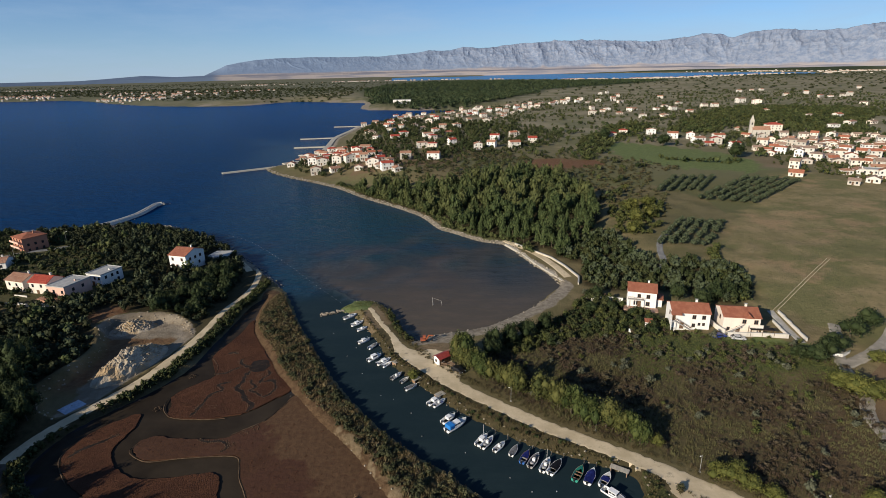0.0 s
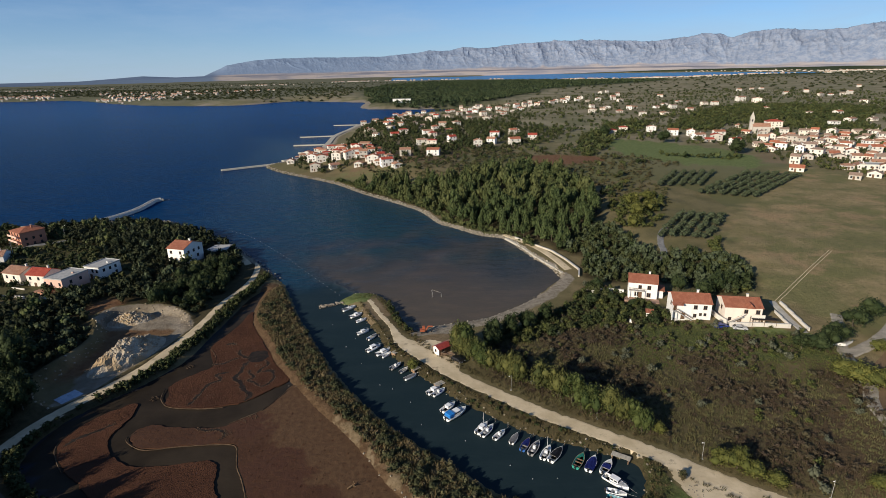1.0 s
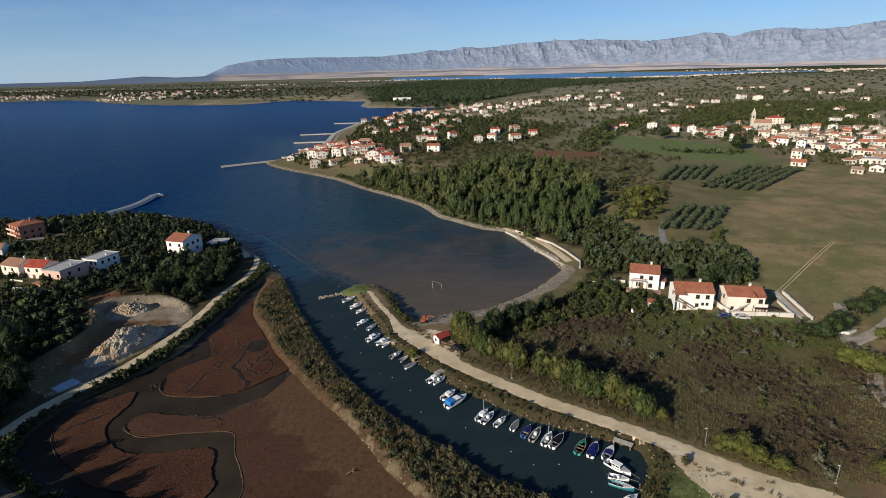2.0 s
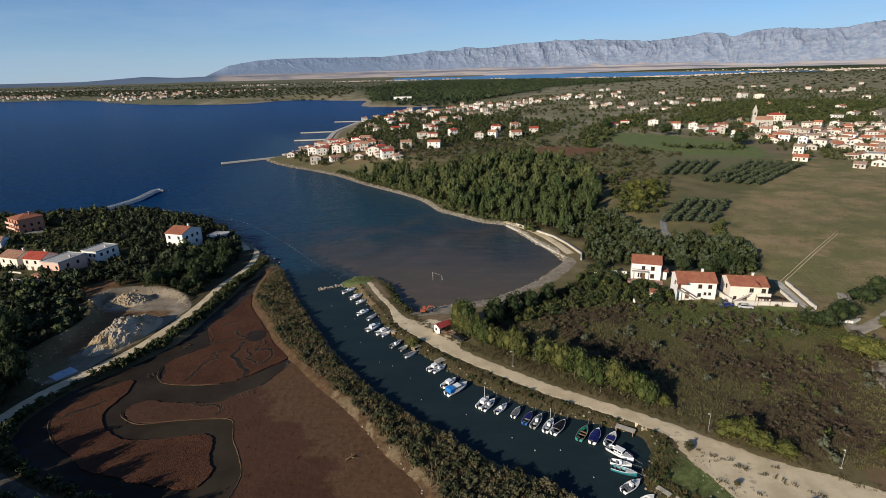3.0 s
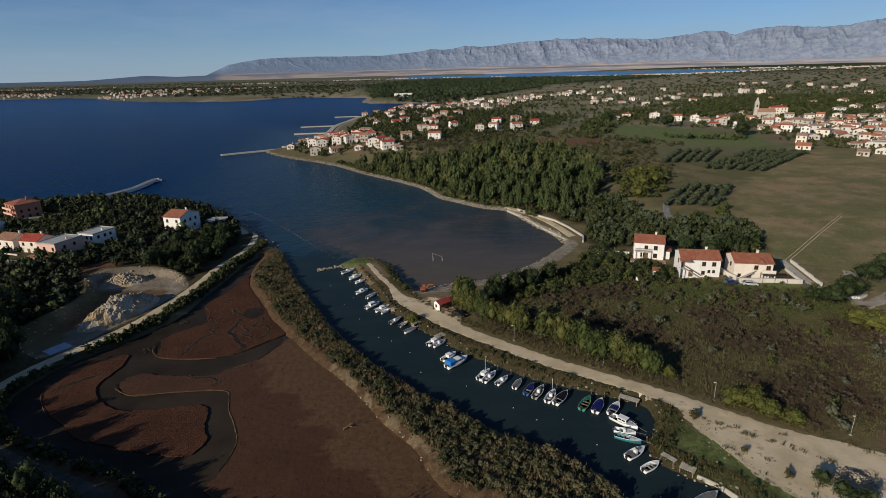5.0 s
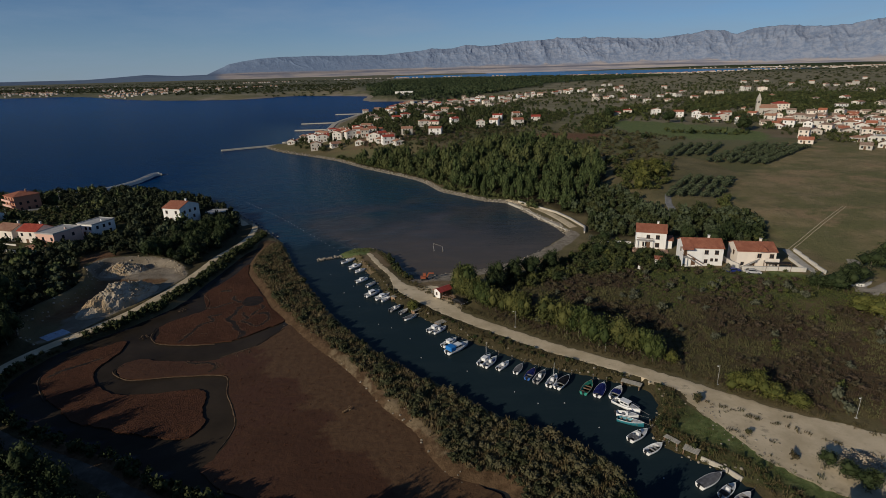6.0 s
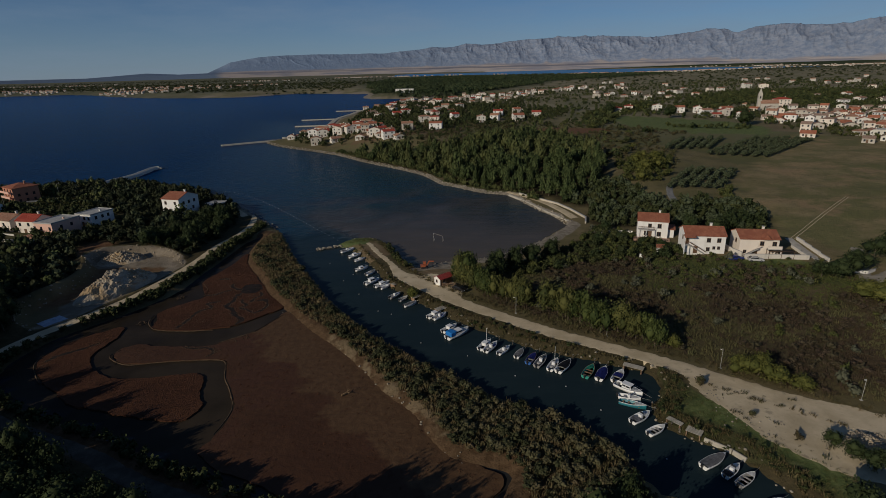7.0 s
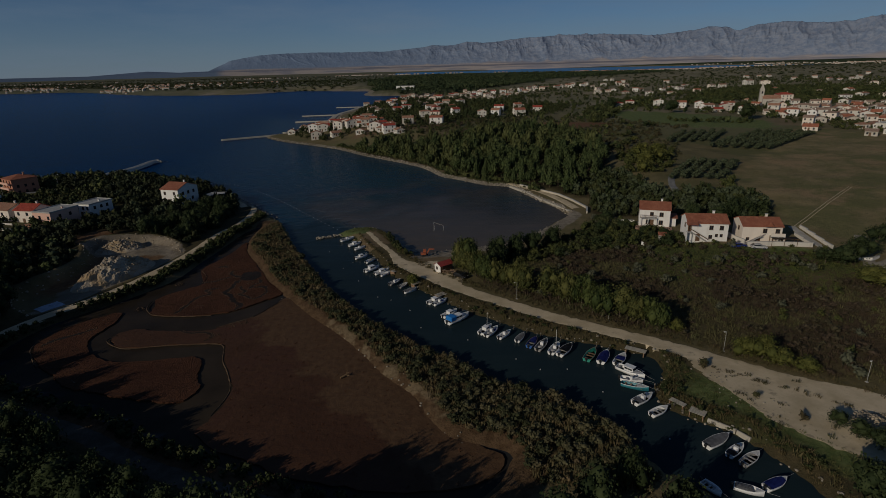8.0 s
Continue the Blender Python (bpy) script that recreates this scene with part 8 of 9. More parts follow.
def stones(name, spots, material, label, lift=0.0, z=None):
    """Loose stones as one object. spots: rows of x, y, size."""
    spots = np.asarray(spots, float)
    zz = height(spots[:, 0], spots[:, 1]) if z is None else np.asarray(z, float)
    Vs, Fs, count = [], [], 0
    for (x, y, s), h in zip(spots, zz):
        V, F = ROCKS[int(rng.integers(8))]
        a = rng.uniform(0, 6.283)
        c, k = math.cos(a), math.sin(a)
        Vs.append(np.stack([x + (V[:, 0] * c - V[:, 1] * k) * s, y + (V[:, 0] * k + V[:, 1] * c) * s, max(h, -0.1) + lift + 0.12 * s + V[:, 2] * s], 1))
        Fs.append(F + count)
        count += len(V)
    return tagged(new(name, mesh_of(name, np.vstack(Vs), np.vstack(Fs), material)), label, "stones", kind="stuff")


def along_shore(curve, lo, hi, gap, size, offset=(0.0, 1.5)):
    """Stones along a stretch of shore."""
    out, seg = [], np.diff(curve, axis=0)
    for p, d in zip(curve[:-1], seg):
        L = np.hypot(*d)
        if not (lo(p)) or L < 1e-6:
            continue
        nrm = np.array([-d[1], d[0]]) / L
        for _ in range(max(1, int(L / gap))):
            q = p + d * rng.uniform() + nrm * rng.uniform(*offset)
            out.append((q[0], q[1], rng.uniform(*size)))
    return out



stones("shore_stones", along_shore(MAIN, lambda p: p[1] > 196 and p[1] < 520 and p[0] < 60 and p[0] > -170, None, 0.24, (0.3, 1.15), (-0.5, 2.2)), LIME, "pale limestone boulders along the shore")
stones("shore_stones", along_shore(MAIN, lambda p: 45 < p[1] < 185 and -45 < p[0] < 62, None, 0.9, (0.25, 0.75), (-0.5, 1.6)), LIME, "pale stones along the canal bank")
stones("shore_stones", along_shore(LEFT, lambda p: p[1] > 196 and p[0] > -300, None, 0.5, (0.4, 1.2), (-1.0, 1.6)), LIME, "pale stones round the peninsula")

stones("shore_stones", [(x, y, rng.uniform(0.25, 0.7)) for x, y in LAGOON[105:150] + rng.normal(0, 0.7, (45, 2))] + [(-10.5 + rng.normal(0, 2.2), 81 + rng.normal(0, 2.0), rng.uniform(0.2, 0.6)) for _ in range(30)], LIME, "pale stones at the foot of the bank")


for x, y in ((-48.6, 106.1), (-50.6, 102.3), (-74.8, 116.5), (-72.5, 131.8), (-65.4, 144.9), (-46.5, 108), (-53, 132), (-60.5, 117), (-84.5, 96.5)):
    CRUMBS += [(x + 0.9 * math.cos(a) + rng_mud.normal(0, 0.2), y + 0.7 * math.sin(a) + rng_mud.normal(0, 0.2)) for a in np.arange(22) * 0.286]
CRUMBS = np.array(CRUMBS)
stones("mud_crumbs", np.column_stack([CRUMBS, rng_mud.uniform(0.14, 0.42, len(CRUMBS))]), RIM, "crumbled mud along the creek edges", 0.0, 0.2 + 0 * CRUMBS[:, 0])


def heap(cx, cy, ang, long_, wide, tall, name, label, material, seed):
    """A tipped heap with a rough crest."""
    n, m = 44, 30
    u, v = np.meshgrid(np.linspace(-1, 1, n), np.linspace(-1, 1, m))
    r = np.sqrt(u ** 2 + v ** 2)
    prof = np.clip(1 - r, 0, 1) ** 0.75 * (1 + 0.22 * ripple(u * 6, v * 6, 4.5, seed)) + 0.035 * ripple(u * 9, v * 9, 1.9, seed + 1) * (r < 0.9)
    a = math.radians(ang)
    x, y = cx + u * long_ * math.cos(a) - v * wide * math.sin(a), cy + u * long_ * math.sin(a) + v * wide * math.cos(a)
    z = height(x.ravel(), y.ravel()).reshape(x.shape) - 0.15 + np.clip(prof, 0, None) * tall
    i = (np.arange(m - 1)[:, None] * n + np.arange(n - 1)[None, :]).ravel()
    me = bpy.data.meshes.new(name)
    me.from_pydata(np.stack([x, y, z], -1).reshape(-1, 3).tolist(), [], np.stack([i, i + 1, i + n + 1, i + n], 1).tolist())
    me.materials.append(material)
    tagged(new(name, me), label, "heap", kind="stuff")
    k = rng.integers(0, x.size, 900)
    k = k[(r.ravel()[k] < 0.85)]
    return np.stack([x.ravel()[k], y.ravel()[k]], 1), z.ravel()[k]


n = Nodes("ochre_spoil", 0.95, 0.1)
c = n.mix(n.ramp(n.noise(0.16, 3), 0.42, 0.58), (0.36, 0.26, 0.15), (0.42, 0.36, 0.275))
c = n.mix(n.ramp(n.noise(1.6, 5, 0.7), 0.45, 0.72, 0, 0.7), c, (0.24, 0.19, 0.13))
n.bump(n.noise(2.5, 5, 0.7), 0.8, 0.25)
SPOIL = n.done(c)
p1, z1 = heap(-92.6, 137, 70, 12.5, 6.0, 5.6, "spoil_heap", "heap of ochre and white quarry spoil", SPOIL, 2)
p2, z2 = heap(-104.8, 160.5, 25, 7.5, 4.0, 3.4, "spoil_heap", "smaller heap of pale quarry spoil", SPOIL, 6)
stones("spoil_stones", np.column_stack([np.vstack([p1, p2]), rng.uniform(0.25, 0.95, len(p1) + len(p2)) * np.where(np.concatenate([p1[:, 1], p2[:, 1]]) < 132, 0.4, 1.0)]), CHALK, "white broken stones on the spoil heaps", -0.12, np.concatenate([z1, z2]))
pts = QUARRY + rng.normal(0, 0.5, QUARRY.shape)
more = np.vstack([QUARRY[i] * (1 - t) + QUARRY[(i + 1) % len(QUARRY)] * t for i in range(len(QUARRY)) for t in (0, 0.33, 0.66)])
more = more[(more[:, 0] < -98) | (more[:, 1] > 156)] + rng.normal(0, 0.6, (int(((more[:, 0] < -98) | (more[:, 1] > 156)).sum()), 2))
stones("quarry_rim", np.column_stack([more, rng.uniform(0.3, 0.9, len(more))]), CHALK, "pale rock edge of the small quarry")
xs_, ys_ = np.meshgrid(np.linspace(-2.6, 2.6, 15), np.linspace(-2.0, 2.0, 12))
lay = np.stack([xs_, ys_, 0.10 + 0.05 * ripple(xs_, ys_, 1.6, 3) + 0.10 * np.exp(-((np.hypot(xs_ / 2.6, ys_ / 2) - 0.8) / 0.2) ** 2)], -1).reshape(-1, 3)
quads_ = [(i * 15 + j, i * 15 + j + 1, i * 15 + j + 16, i * 15 + j + 15) for i in range(11) for j in range(14)]
me = bpy.data.meshes.new("tarpaulin")
me.from_pydata(lay.tolist(), [], quads_)
me.materials.append(worn("pale_blue_tarpaulin", (0.30, 0.36, 0.46), (0.42, 0.48, 0.58), 1.2, 0.6, 0.3, bump=0.2))
cloth = tagged(new("tarpaulin", me), "pale blue tarpaulin spread on the quarry floor", "tarpaulin")
cloth.modifiers.new("thickness", "SOLIDIFY").thickness = 0.03
cloth.matrix_basis = pose(-96.6, 116.6, ground_z(-96.6, 116.6) + 0.02, 0, 0, 60)
pts = np.array([(63.6 + rng.normal(0, 2.0), 67.2 + rng.normal(0, 1.4)) for _ in range(240)])
stones("rubble_heap", np.column_stack([pts, rng.uniform(0.15, 0.6, len(pts))]), CHALK, "heap of white broken rubble beside the gravel lot", 0.0, 1.15 + 1.2 * np.exp(-((pts[:, 0] - 63.6) ** 2 + (pts[:, 1] - 67.2) ** 2) / 5))


def causeway(name, points, half, top, label, material):
    """A stone jetty with sloping sides and a flat top."""
    c = np.asarray(points, float)
    t = np.gradient(c, axis=0)
    t /= np.hypot(*t.T)[:, None]
    nrm = np.stack([-t[:, 1], t[:, 0]], 1)
    prof = [(-half - 0.9, -1.5), (-half, top), (-half * 0.3, top + 0.04), (half * 0.3, top + 0.04), (half, top), (half + 0.9, -1.5)]
    V, F = [], []
    for p, q in zip(c, nrm):
        V += [(*(p + q * a), z) for a, z in prof]
    m = len(prof)
    for i in range(len(c) - 1):
        for j in range(m - 1):
            F.append((i * m + j, i * m + j + 1, (i + 1) * m + j + 1, (i + 1) * m + j))
    F += [tuple(range(m))[::-1], tuple((len(c) - 1) * m + j for j in range(m))]
    V = np.array(V)
    me = bpy.data.meshes.new(name)
    me.from_pydata(np.stack(squeeze(V[:, 0], V[:, 1], V[:, 2]), 1).tolist(), [], F)
    me.materials.append(material)
    return tagged(new(name, me), label, "jetty", kind="structure")


JETTY = plaster("jetty_concrete", (0.42, 0.385, 0.32), (0.29, 0.26, 0.21))
mole = smooth([(-240, 285), (-222, 286), (-207.3, 288.3), (-198.5, 294), (-193.2, 304.7), (-190, 320), (-191, 336.4), (-191.4, 346), (-188, 349)], False)
causeway("mole", mole, 1.7, 1.0, "pale curved stone mole at the peninsula", JETTY)
side = np.gradient(mole, axis=0)
side = np.stack([-side[:, 1], side[:, 0]], 1) / np.hypot(*side.T)[:, None]
for k in (-1.35, 1.35):
    causeway("mole_parapet", mole[12:-2] + side[12:-2] * k, 0.22, 1.75, "low white parapet along the stone mole", RUBBLE_WALL)
stones("mole_stones", [(p[0] + rng.normal(0, 1.7), p[1] + rng.normal(0, 1.2), rng.uniform(0.3, 0.8)) for p in mole[10:] for _ in range(7)], LIME, "boulders along the stone mole", 0.25)
causeway("jetty", smooth([(-154, 488), (-172, 476), (-193, 461)], False), 2.0, 1.0, "long concrete jetty at the point", JETTY)
for a_, b_ in (((-126, 624), (-172, 620)), ((-136, 712), (-186, 704)), ((-128, 862), (-172, 860)), ((-118, 540), (-150, 560))):
    causeway("jetty", smooth([a_, ((a_[0] + b_[0]) / 2, (a_[1] + b_[1]) / 2), b_], False), 2.2, 1.0, "concrete harbour jetty of the village", JETTY)
causeway("quay", smooth([(-152, 505), (-128, 530), (-130, 570), (-134, 627), (-141, 710), (-136, 780), (-131, 860)], False), 3.0, 1.1, "pale quay along the village shore", JETTY)
stones("groyne_stones", [(-44 + 8 * t + rng.normal(0, 0.5), 170.5 + 4.6 * t + rng.normal(0, 0.5), rng.uniform(0.4, 1.0)) for t in np.linspace(0, 1, 70)], LIME, "rough stone groyne at the tip of the spit", z=0.15 + np.zeros(70))
causeway("beach_kerb", smooth([(30, 246), (35.5, 233), (40.5, 217), (45.5, 204), (47.5, 197)], False), 0.7, 0.75, "pale stone edging along the beach path", JETTY)
ribbon("path", smooth([(30, 251), (36, 241), (42, 229), (46.5, 216), (50, 200)], False), 2.1, DIRT, 0.1, 0.3, label="pale footpath along the shore", seed=31)


# ---------------------------------------------------------------- hut, digger, cars, poles and small things
RED_SHEET = worn("red_sheet_metal", (0.24, 0.035, 0.03), (0.33, 0.06, 0.045), 1.5, 0.5, 0.4, local=True)
hut = tagged(new("hut"), "small kiosk with white end wall and red sheet roof", "hut")
part("wall", boxes("wall", WOOD, (-2.0, 2.0, -1.25, 1.25, -0.3, 2.1)), hut, "brown boarded wall")
part("front_wall", boxes("front_wall", WHITE, (-2.06, -2.003, -1.25, 1.25, -0.3, 2.1)), hut, "white painted end wall")
bm = bmesh.new()
prism(bm, gable_profile(1.25, 2.1, 0.6, 0.4, 0.08), "x", -2.3, 2.35)
part("roof", finish(bm, "roof", RED_SHEET), hut, "red sheet metal roof")
bm = bmesh.new()
prism(bm, [(-1.25, 2.1), (0, 2.69), (1.25, 2.1)], "x", -2.05, 2.0)
part("gable", finish(bm, "gable", WHITE), hut)
window(hut, pose(-0.7, -1.25, 0.8), True, 0.9)
door(hut, pose(1.0, -1.25, 0))
window(hut, pose(-2.06, 0.2, 0.8, 0, 0, -90), True, 0.6)
part("lean_to", boxes("lean_to", TEAK, (2.11, 4.6, -1.5, 1.4, 2.05, 2.13)), hut, "wooden lean-to roof")
for x, y in ((4.5, -1.4), (4.5, 1.3)):
    part("post", boxes("post", TEAK, (x - 0.05, x + 0.05, y - 0.05, y + 0.05, -0.1, 2.05)), hut)
hut.matrix_basis = pose(-1.2, 135.6, 1.25, 0, 0, 40)
TABLE = tagged(new("picnic_table"), "weathered wooden picnic table beside the kiosk", "table", "picnic tables")
part("tabletop", boxes("tabletop", TEAK, (-0.9, 0.9, -0.38, 0.38, 0.7, 0.75)), TABLE)
for s in (-1, 1):
    part("bench", boxes("bench", TEAK, (-0.9, 0.9, s * 0.72 - 0.14, s * 0.72 + 0.14, 0.42, 0.46)), TABLE)
    part("leg", boxes("leg", TEAK, (s * 0.65 - 0.04, s * 0.65 + 0.04, -0.8, 0.8, 0.34, 0.42), (s * 0.65 - 0.04, s * 0.65 + 0.04, -0.3, -0.2, 0, 0.7), (s * 0.65 - 0.04, s * 0.65 + 0.04, 0.2, 0.3, 0, 0.7)), TABLE)
copy_thing(TABLE, pose(1.4, 133.6, 1.22, 0, 0, -35))
TABLE.matrix_basis = pose(-0.6, 133.4, 1.22, 0, 0, -10)

ORANGE = worn("orange_machine_paint", (0.27, 0.075, 0.035), (0.36, 0.11, 0.05), 2.0, 0.5, 0.4, local=True)
dig = tagged(new("excavator"), "small orange excavator on the beach", "excavator")
for s in (-1, 1):
    tr = part("track", boxes("track", BLACK, (-1.2, 1.2, s * 0.75 - 0.22, s * 0.75 + 0.22, 0, 0.55), bevel=0.12), dig, "black crawler track")
part("undercarriage", boxes("undercarriage", BLACK, (-0.7, 0.7, -0.55, 0.55, 0.2, 0.62)), dig)
part("body", boxes("body", ORANGE, (-1.4, 0.5, -0.85, 0.85, 0.65, 1.35), bevel=0.08), dig, "orange machine body")
cb = part("cab", boxes("cab", ORANGE, (-0.5, 0.6, 0.05, 0.85, 1.36, 2.4), bevel=0.05), dig, "orange driver's cab")
part("cab_window", boxes("cab_window", PANE, (0.6, 0.62, 0.14, 0.76, 1.55, 2.25), (-0.4, 0.5, 0.84, 0.87, 1.6, 2.25)), cb, "dark cab window")
bm = bmesh.new()
prism(bm, [(0.5, 1.0), (1.6, 2.9), (3.4, 2.7), (3.4, 2.35), (1.8, 2.4), (0.85, 0.9)], "y", -0.5, -0.15)
part("boom", finish(bm, "boom", ORANGE), dig, "orange jointed boom")
part("stick", boxes("stick", BLACK, (2.85, 3.05, -0.43, -0.22, 0.9, 2.5)), dig)
part("bucket", boxes("bucket", BLACK, (2.55, 3.15, -0.65, 0.0, 0.35, 0.95), bevel=0.06), dig, "dark digging bucket")
dig.matrix_basis = pose(-6.8, 148.3, ground_z(-6.8, 148.3), 0, 0, 4) @ Matrix.Diagonal((0.85, 0.85, 0.85, 1))


def car(x, y, yaw, paint, label, z=None):
    root = tagged(new("car"), label, "car")
    bm = bmesh.new()
    prism(bm, [(-2.0, 0.35), (2.0, 0.35), (2.05, 0.62), (1.9, 0.82), (0.95, 0.92), (0.35, 1.38), (-1.2, 1.42), (-1.85, 0.98), (-2.05, 0.9)], "y", -0.82, 0.82)
    part("body", finish(bm, "body", paint, 0.05), root)
    for s in (-1, 1):
        bm = bmesh.new()
        prism(bm, [(0.78, 0.95), (0.28, 1.32), (-1.12, 1.35), (-1.62, 1.0)], "y", *(sorted((s * 0.80, s * 0.835))))
        part("side_window", finish(bm, "side_window", PANE), root, "dark side window")
        for x_ in (-1.25, 1.25):
            bm = bmesh.new()
            bmesh.ops.create_cone(bm, cap_ends=True, segments=16, radius1=0.31, radius2=0.31, depth=0.2, matrix=pose(x_, s * 0.76, 0.31, 90))
            w = part("wheel", finish(bm, "wheel", BLACK, 0.02), root, "black tyre")
            bm = bmesh.new()
            bmesh.ops.create_cone(bm, cap_ends=True, segments=12, radius1=0.19, radius2=0.17, depth=0.03, matrix=pose(x_, s * 0.875, 0.31, 90))
            part("rim", finish(bm, "rim", STEEL), w, "steel rim")
        part("headlight", boxes("headlight", GEL[0], (1.94, 2.03, s * 0.6 - 0.14, s * 0.6 + 0.14, 0.62, 0.74)), root, "clear headlight")
        part("tail_light", boxes("tail_light", RED_SHEET, (-2.07, -2.0, s * 0.66 - 0.1, s * 0.66 + 0.1, 0.72, 0.88)), root, "red tail light")
    bm = bmesh.new()
    prism(bm, [(0.93, 0.95), (0.99, 0.95), (0.42, 1.38), (0.36, 1.38)], "y", -0.66, 0.66)
    part("windscreen", finish(bm, "windscreen", PANE), root, "dark windscreen")
    bm = bmesh.new()
    prism(bm, [(-1.84, 1.01), (-1.9, 1.01), (-1.27, 1.42), (-1.21, 1.42)], "y", -0.62, 0.62)
    part("rear_window", finish(bm, "rear_window", PANE), root, "dark rear window")
    root.matrix_basis = pose(x, y, (ground_z(x, y) if z is None else z) + 0.03, 0, 0, yaw)


car(82.0, 142.3, 8, worn("blue_car_paint", (0.02, 0.04, 0.20), (0.03, 0.05, 0.24), 2, 0.25, 0.6, local=True), "dark blue car parked below the house")
car(87.0, 141.0, -14, worn("silver_car_paint", (0.42, 0.42, 0.42), (0.50, 0.50, 0.50), 2, 0.25, 0.6, local=True), "silver car parked by the garden wall")
car(3.3, 130.2, -40, worn("black_car_paint", (0.012, 0.012, 0.013), (0.02, 0.02, 0.022), 2, 0.25, 0.6, local=True), "black car parked beside the kiosk")

LAMP = tagged(new("lamp_post"), "pale slender lamp post beside the gravel road", "lamp post", "road lamps")
part("pole", tube("pole", [(0, 0, -0.1), (0, 0, 2.2), (0, 0, 4.2)], 0.04, INNER, 8), LAMP)
part("arm", tube("arm", [(0, 0, 4.1), (-0.25, -0.2, 4.3), (-0.5, -0.4, 4.32)], 0.025, INNER, 6), LAMP)
part("lantern", boxes("lantern", GEL[0], (-0.72, -0.42, -0.5, -0.32, 4.27, 4.37), bevel=0.02), LAMP, "pale lantern head")
part("foot", boxes("foot", CONCRETE, (-0.2, 0.2, -0.2, 0.2, -0.1, 0.1)), LAMP, "concrete foot")
for x, y in ((71, 78.2), (34.5, 103.3), (16.3, 115.6), (92, 64)):
    copy_thing(LAMP, pose(x, y, ground_z(x, y)))
for x, y in ((-186.5, 250.2), (-193.1, 225.2)):
    copy_thing(LAMP, pose(x, y, ground_z(x, y), 0, 0, 180) @ Matrix.Diagonal((1.2, 1.2, 1.5, 1)))
LAMP.matrix_basis = pose(52.3, 89.4, ground_z(52.3, 89.4))
for x, y, h in ((-4.8, 177.5, 3.0),):
    g_ = tagged(new("goal_frame"), "leaning pale goal frame standing in the shallows", "goal")
    part("post", tube("post", [(0, 0, -0.8), (0.1, 0.2, h)], 0.035, JETTY), g_)
    part("post", tube("post", [(3.3, -0.4, -0.8), (3.3, -0.4, 2.0)], 0.035, JETTY), g_)
    part("crossbar", tube("crossbar", [(0.1, 0.2, h), (3.3, -0.4, 2.0)], 0.035, JETTY), g_)
    part("brace", tube("brace", [(0, 0, h), (0.4, 1.2, -0.6)], 0.03, GEL[0]), g_)
    part("brace", tube("brace", [(3.3, -0.4, 2.0), (3.6, 0.8, -0.6)], 0.03, GEL[0]), g_)
    g_.matrix_basis = pose(x, y, 0)


def landing(x, y, yaw, long_, wide, label, boards=5, z=None):
    root = tagged(new("landing_stage"), label, "landing stage")
    w = wide / boards
    B_ = boxes("board", worn("bleached_boards", (0.36, 0.33, 0.27), (0.48, 0.44, 0.37), 2.5, 0.85, 0.2, vary=0.2, local=True), (-long_ / 2, long_ / 2, -w * 0.44, w * 0.44, 0, 0.06), bevel=0.01)
    for i in range(boards):
        part("board", B_, root, m=pose(0, -wide / 2 + w * (i + 0.5), 0.32))
    for u in (-0.42, 0.42):
        part("bearer", boxes("bearer", TEAK, (u * long_ - 0.07, u * long_ + 0.07, -wide / 2, wide / 2, -0.6, 0.318)), root)
    root.matrix_basis = pose(x, y, ground_z(x, y) if z is None else z, 0, 0, yaw)


landing(36.2, 90.9, -33, 3.9, 1.5, "bleached wooden landing stage on the bank", z=0.75)
landing(37.3, 73.8, -52, 2.6, 1.1, "small bleached landing stage on the bank", 4, 0.7)
landing(39.4, 71.2, -40, 2.4, 1.7, "square pale landing stage on the bank", 5, 0.7)
landing(-1.8, 119.6, 40, 2.6, 1.8, "pale plank platform on the bank", 5, 0.75)
landing(-8.3, 127.2, 40, 2.4, 1.5, "pale plank platform on the bank", 5, 0.75)
landing(-14.6, 136.6, 48, 2.2, 1.6, "pale plank platform on the bank", 5, 0.75)
causeway("quay_edge", smooth([(40.5, 70.0), (43.0, 67.6), (44.6, 65.2)], False), 0.16, 0.62, "pale concrete edge of the canal bank", JETTY)
PILE = tagged(new("mooring_post"), "weathered wooden mooring post at the bank", "mooring post", "mooring posts")
part("shaft", tube("shaft", [(0, 0, -0.9), (0.02, 0, 0.5), (0.05, 0.02, 1.0)], 0.07, BARK, 7), PILE)
part("rope", tube("rope", [(0.11 * math.cos(a), 0.11 * math.sin(a), 0.7 + 0.01 * i) for i, a in enumerate(np.linspace(0, 12.5, 26))], 0.02, INNER, 4), PILE, "pale rope turns")
for i, (x, y) in enumerate(((29.6, 94.2), (31.9, 93.0), (25.6, 96.0), (23.0, 96.8), (19.2, 98.8), (16.6, 100.9), (14.0, 102.4), (11.3, 104.6), (5.6, 110.8), (2.6, 113.0), (0.6, 119.0), (-7.2, 126.2), (35.6, 79.2), (35.5, 77.8), (36.6, 73.4), (43.2, 66.8))):
    copy_thing(PILE, pose(x, y, 0.1, (i * 37) % 9 - 4, (i * 53) % 9 - 4, i * 40))
PILE.matrix_basis = pose(34.6, 91.6, 0.1, 3, 2, 0)

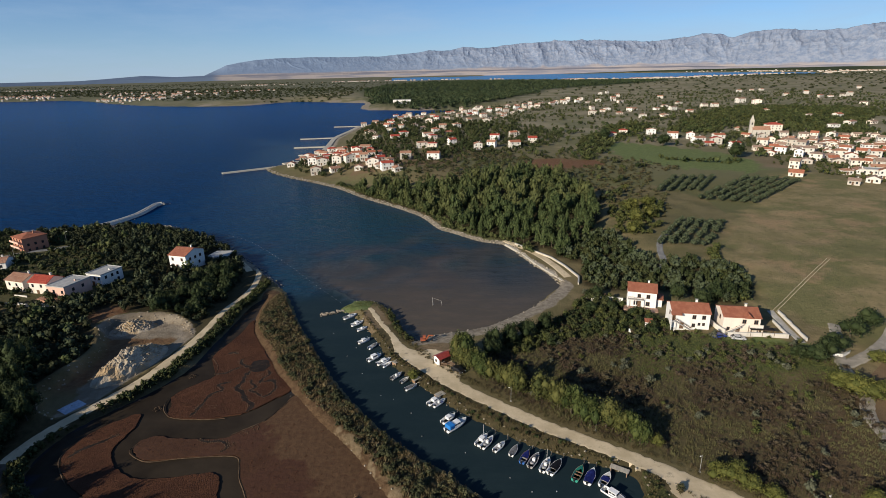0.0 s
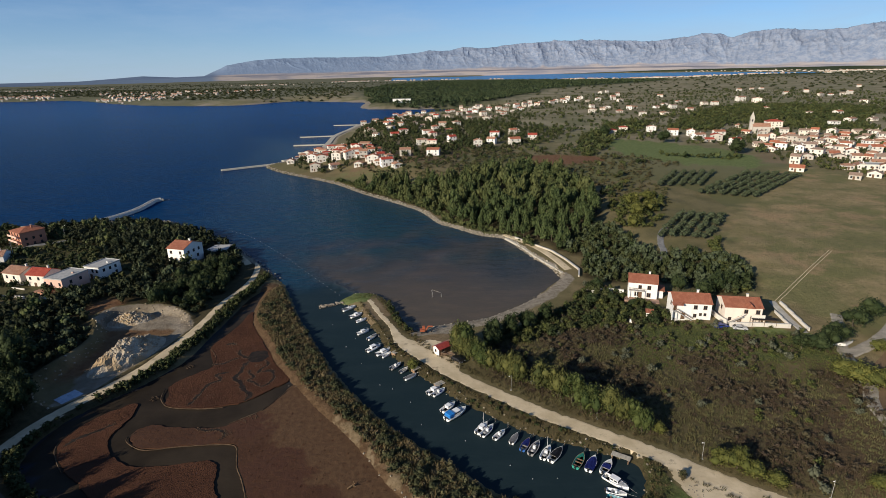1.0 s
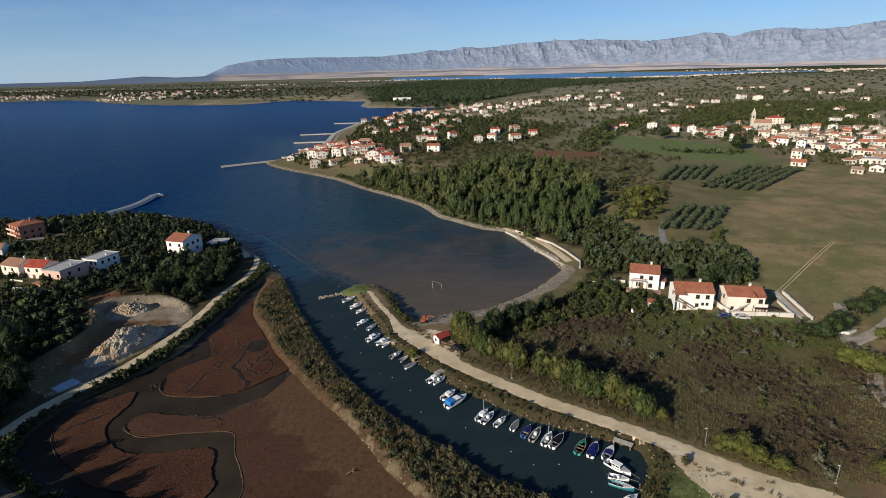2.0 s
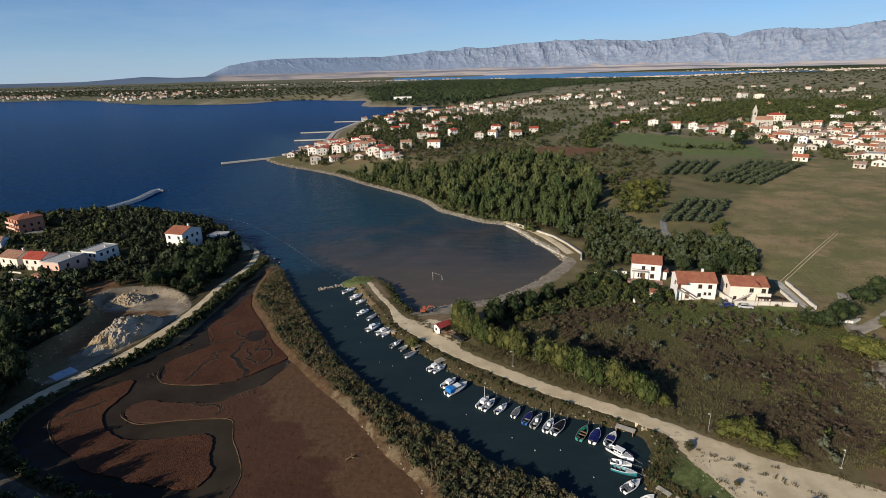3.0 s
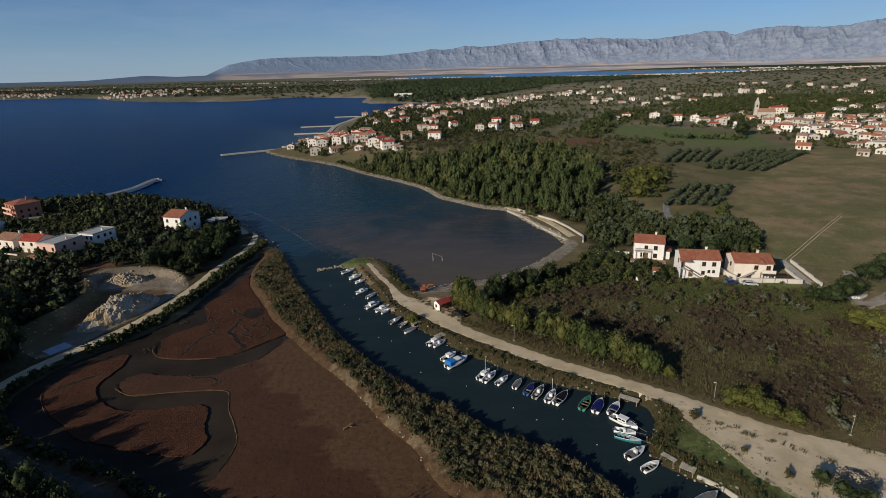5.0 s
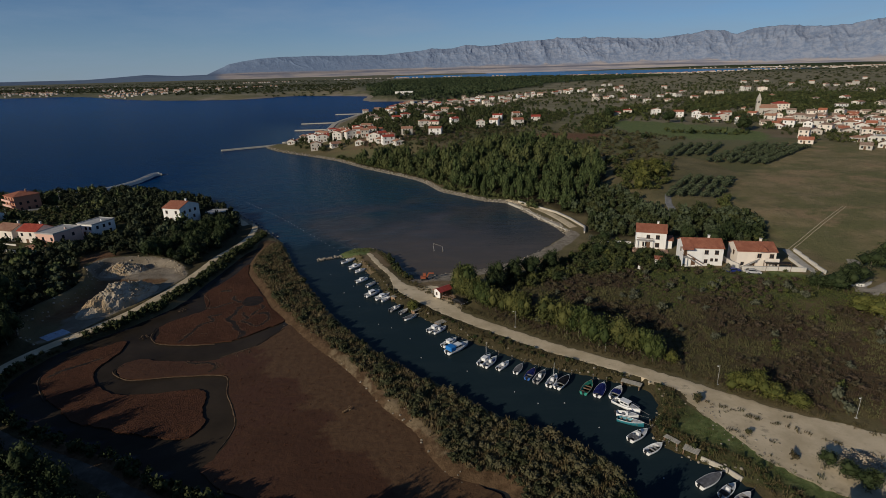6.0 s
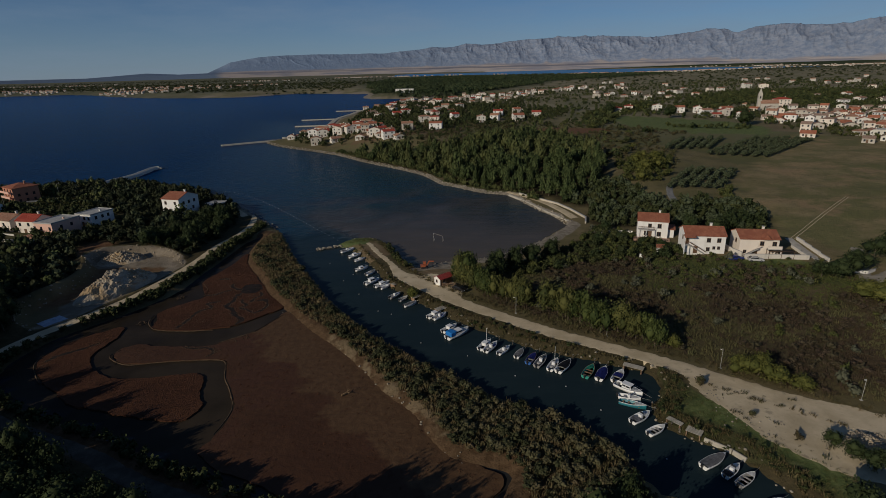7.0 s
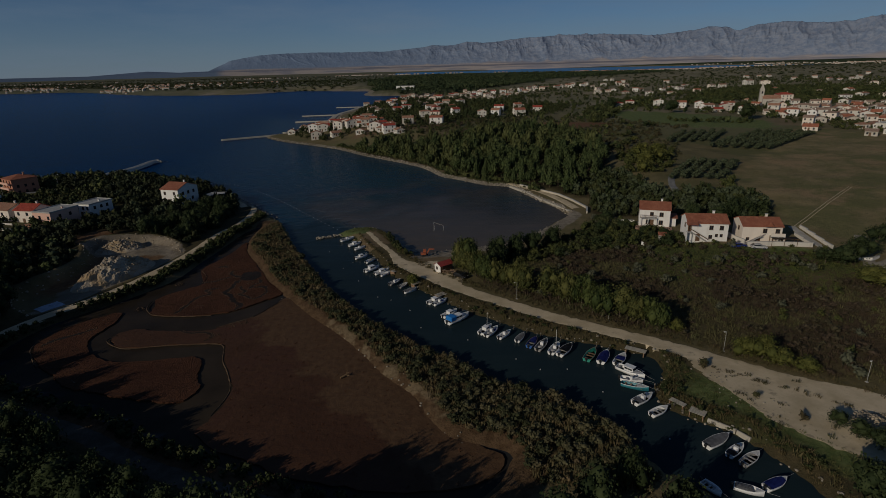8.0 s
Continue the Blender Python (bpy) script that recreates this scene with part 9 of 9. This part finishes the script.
# weeds on the gravel, driftwood and tussocks on the mud
pts = np.array([(rng.uniform(46, 60), rng.uniform(64, 82)) for _ in range(46)])
pts = pts[(inside(pts[:, 0], pts[:, 1], LOT) > -2.5) & (inside(pts[:, 0], pts[:, 1], LOT) < 5.0)]
growth("weeds", sized(rng, pts, (0.4, 1.3), (0.15, 0.7)), TUFT, HEATH, "dry brown weeds on the gravel lot", "weeds", rng)
growth("weeds", sized(rng, np.array([(50.3, 74.5), (54, 68.6), (46.2, 84.8), (45.9, 83.6)]), (1.2, 2.2), (1.2, 2.2)), SHRUB_NEAR, HEATH, "tall dark weeds at the edge of the lot", "weeds", rng)
stones("lot_stones", [(46.5 + rng.normal(0, 1.0), 80 + rng.normal(0, 4), rng.uniform(0.15, 0.45)) for _ in range(30)] + [(50 + rng.normal(0, 2.0), 72 + rng.normal(0, 2.5), rng.uniform(0.15, 0.5)) for _ in range(26)], LIME, "scattered pale stones at the edge of the lot")
DRIFTWOOD = worn("bleached_driftwood", (0.16, 0.105, 0.055), (0.26, 0.18, 0.105), 3.0, 0.9, 0.1, bump=0.4)
stump = tagged(new("driftwood_stump"), "grey uprooted stump lying on the mudflat", "stump")
part("log", tube("log", [(-0.9, 0, 0.25), (0, 0.1, 0.35), (0.9, 0.3, 0.4)], 0.28, DRIFTWOOD, 8), stump)
for i in range(6):
    a = i * 1.05
    part("root", tube("root", [(0.8, 0.25, 0.4), (1.3, 0.3 + 0.6 * math.cos(a), 0.5 + 0.5 * math.sin(a)), (1.6, 0.3 + 1.0 * math.cos(a), 0.5 + 0.8 * math.sin(a))], 0.07, DRIFTWOOD, 5), stump)
stump.matrix_basis = pose(-19.3, 84.1, 0.28, 0, 0, 30) @ Matrix.Diagonal((0.62, 0.62, 0.8, 1))
pts = np.vstack([scatter(rng, FLAT, 1.7, 0.6, 0.5), scatter(rng, ISLE_A, 1.6, 0.4, 0.6), scatter(rng, ISLE_B, 1.6, 0.4, 0.6)])
Vs, Fs, Ts, count = [], [], [], 0
for x, y in pts:
    V, F = TUFT[int(rng.integers(6))]
    w, h = rng.uniform(0.2, 0.5), rng.uniform(0.05, 0.15)
    Vs.append(np.stack([x + V[:, 0] * w, y + V[:, 1] * w, 0.25 + V[:, 2] * h], 1))
    Fs.append(F + count)
    Ts.append(np.full(len(V), rng.uniform()))
    count += len(V)
tagged(new("glasswort", mesh_of("glasswort", np.vstack(Vs), np.vstack(Fs), leaf_material("glasswort_stems", (0.056, 0.023, 0.013), (0.112, 0.046, 0.026), (0.084, 0.042, 0.021)), np.concatenate(Ts))), "low red glasswort on the marsh flats", "marsh plants", kind="stuff")
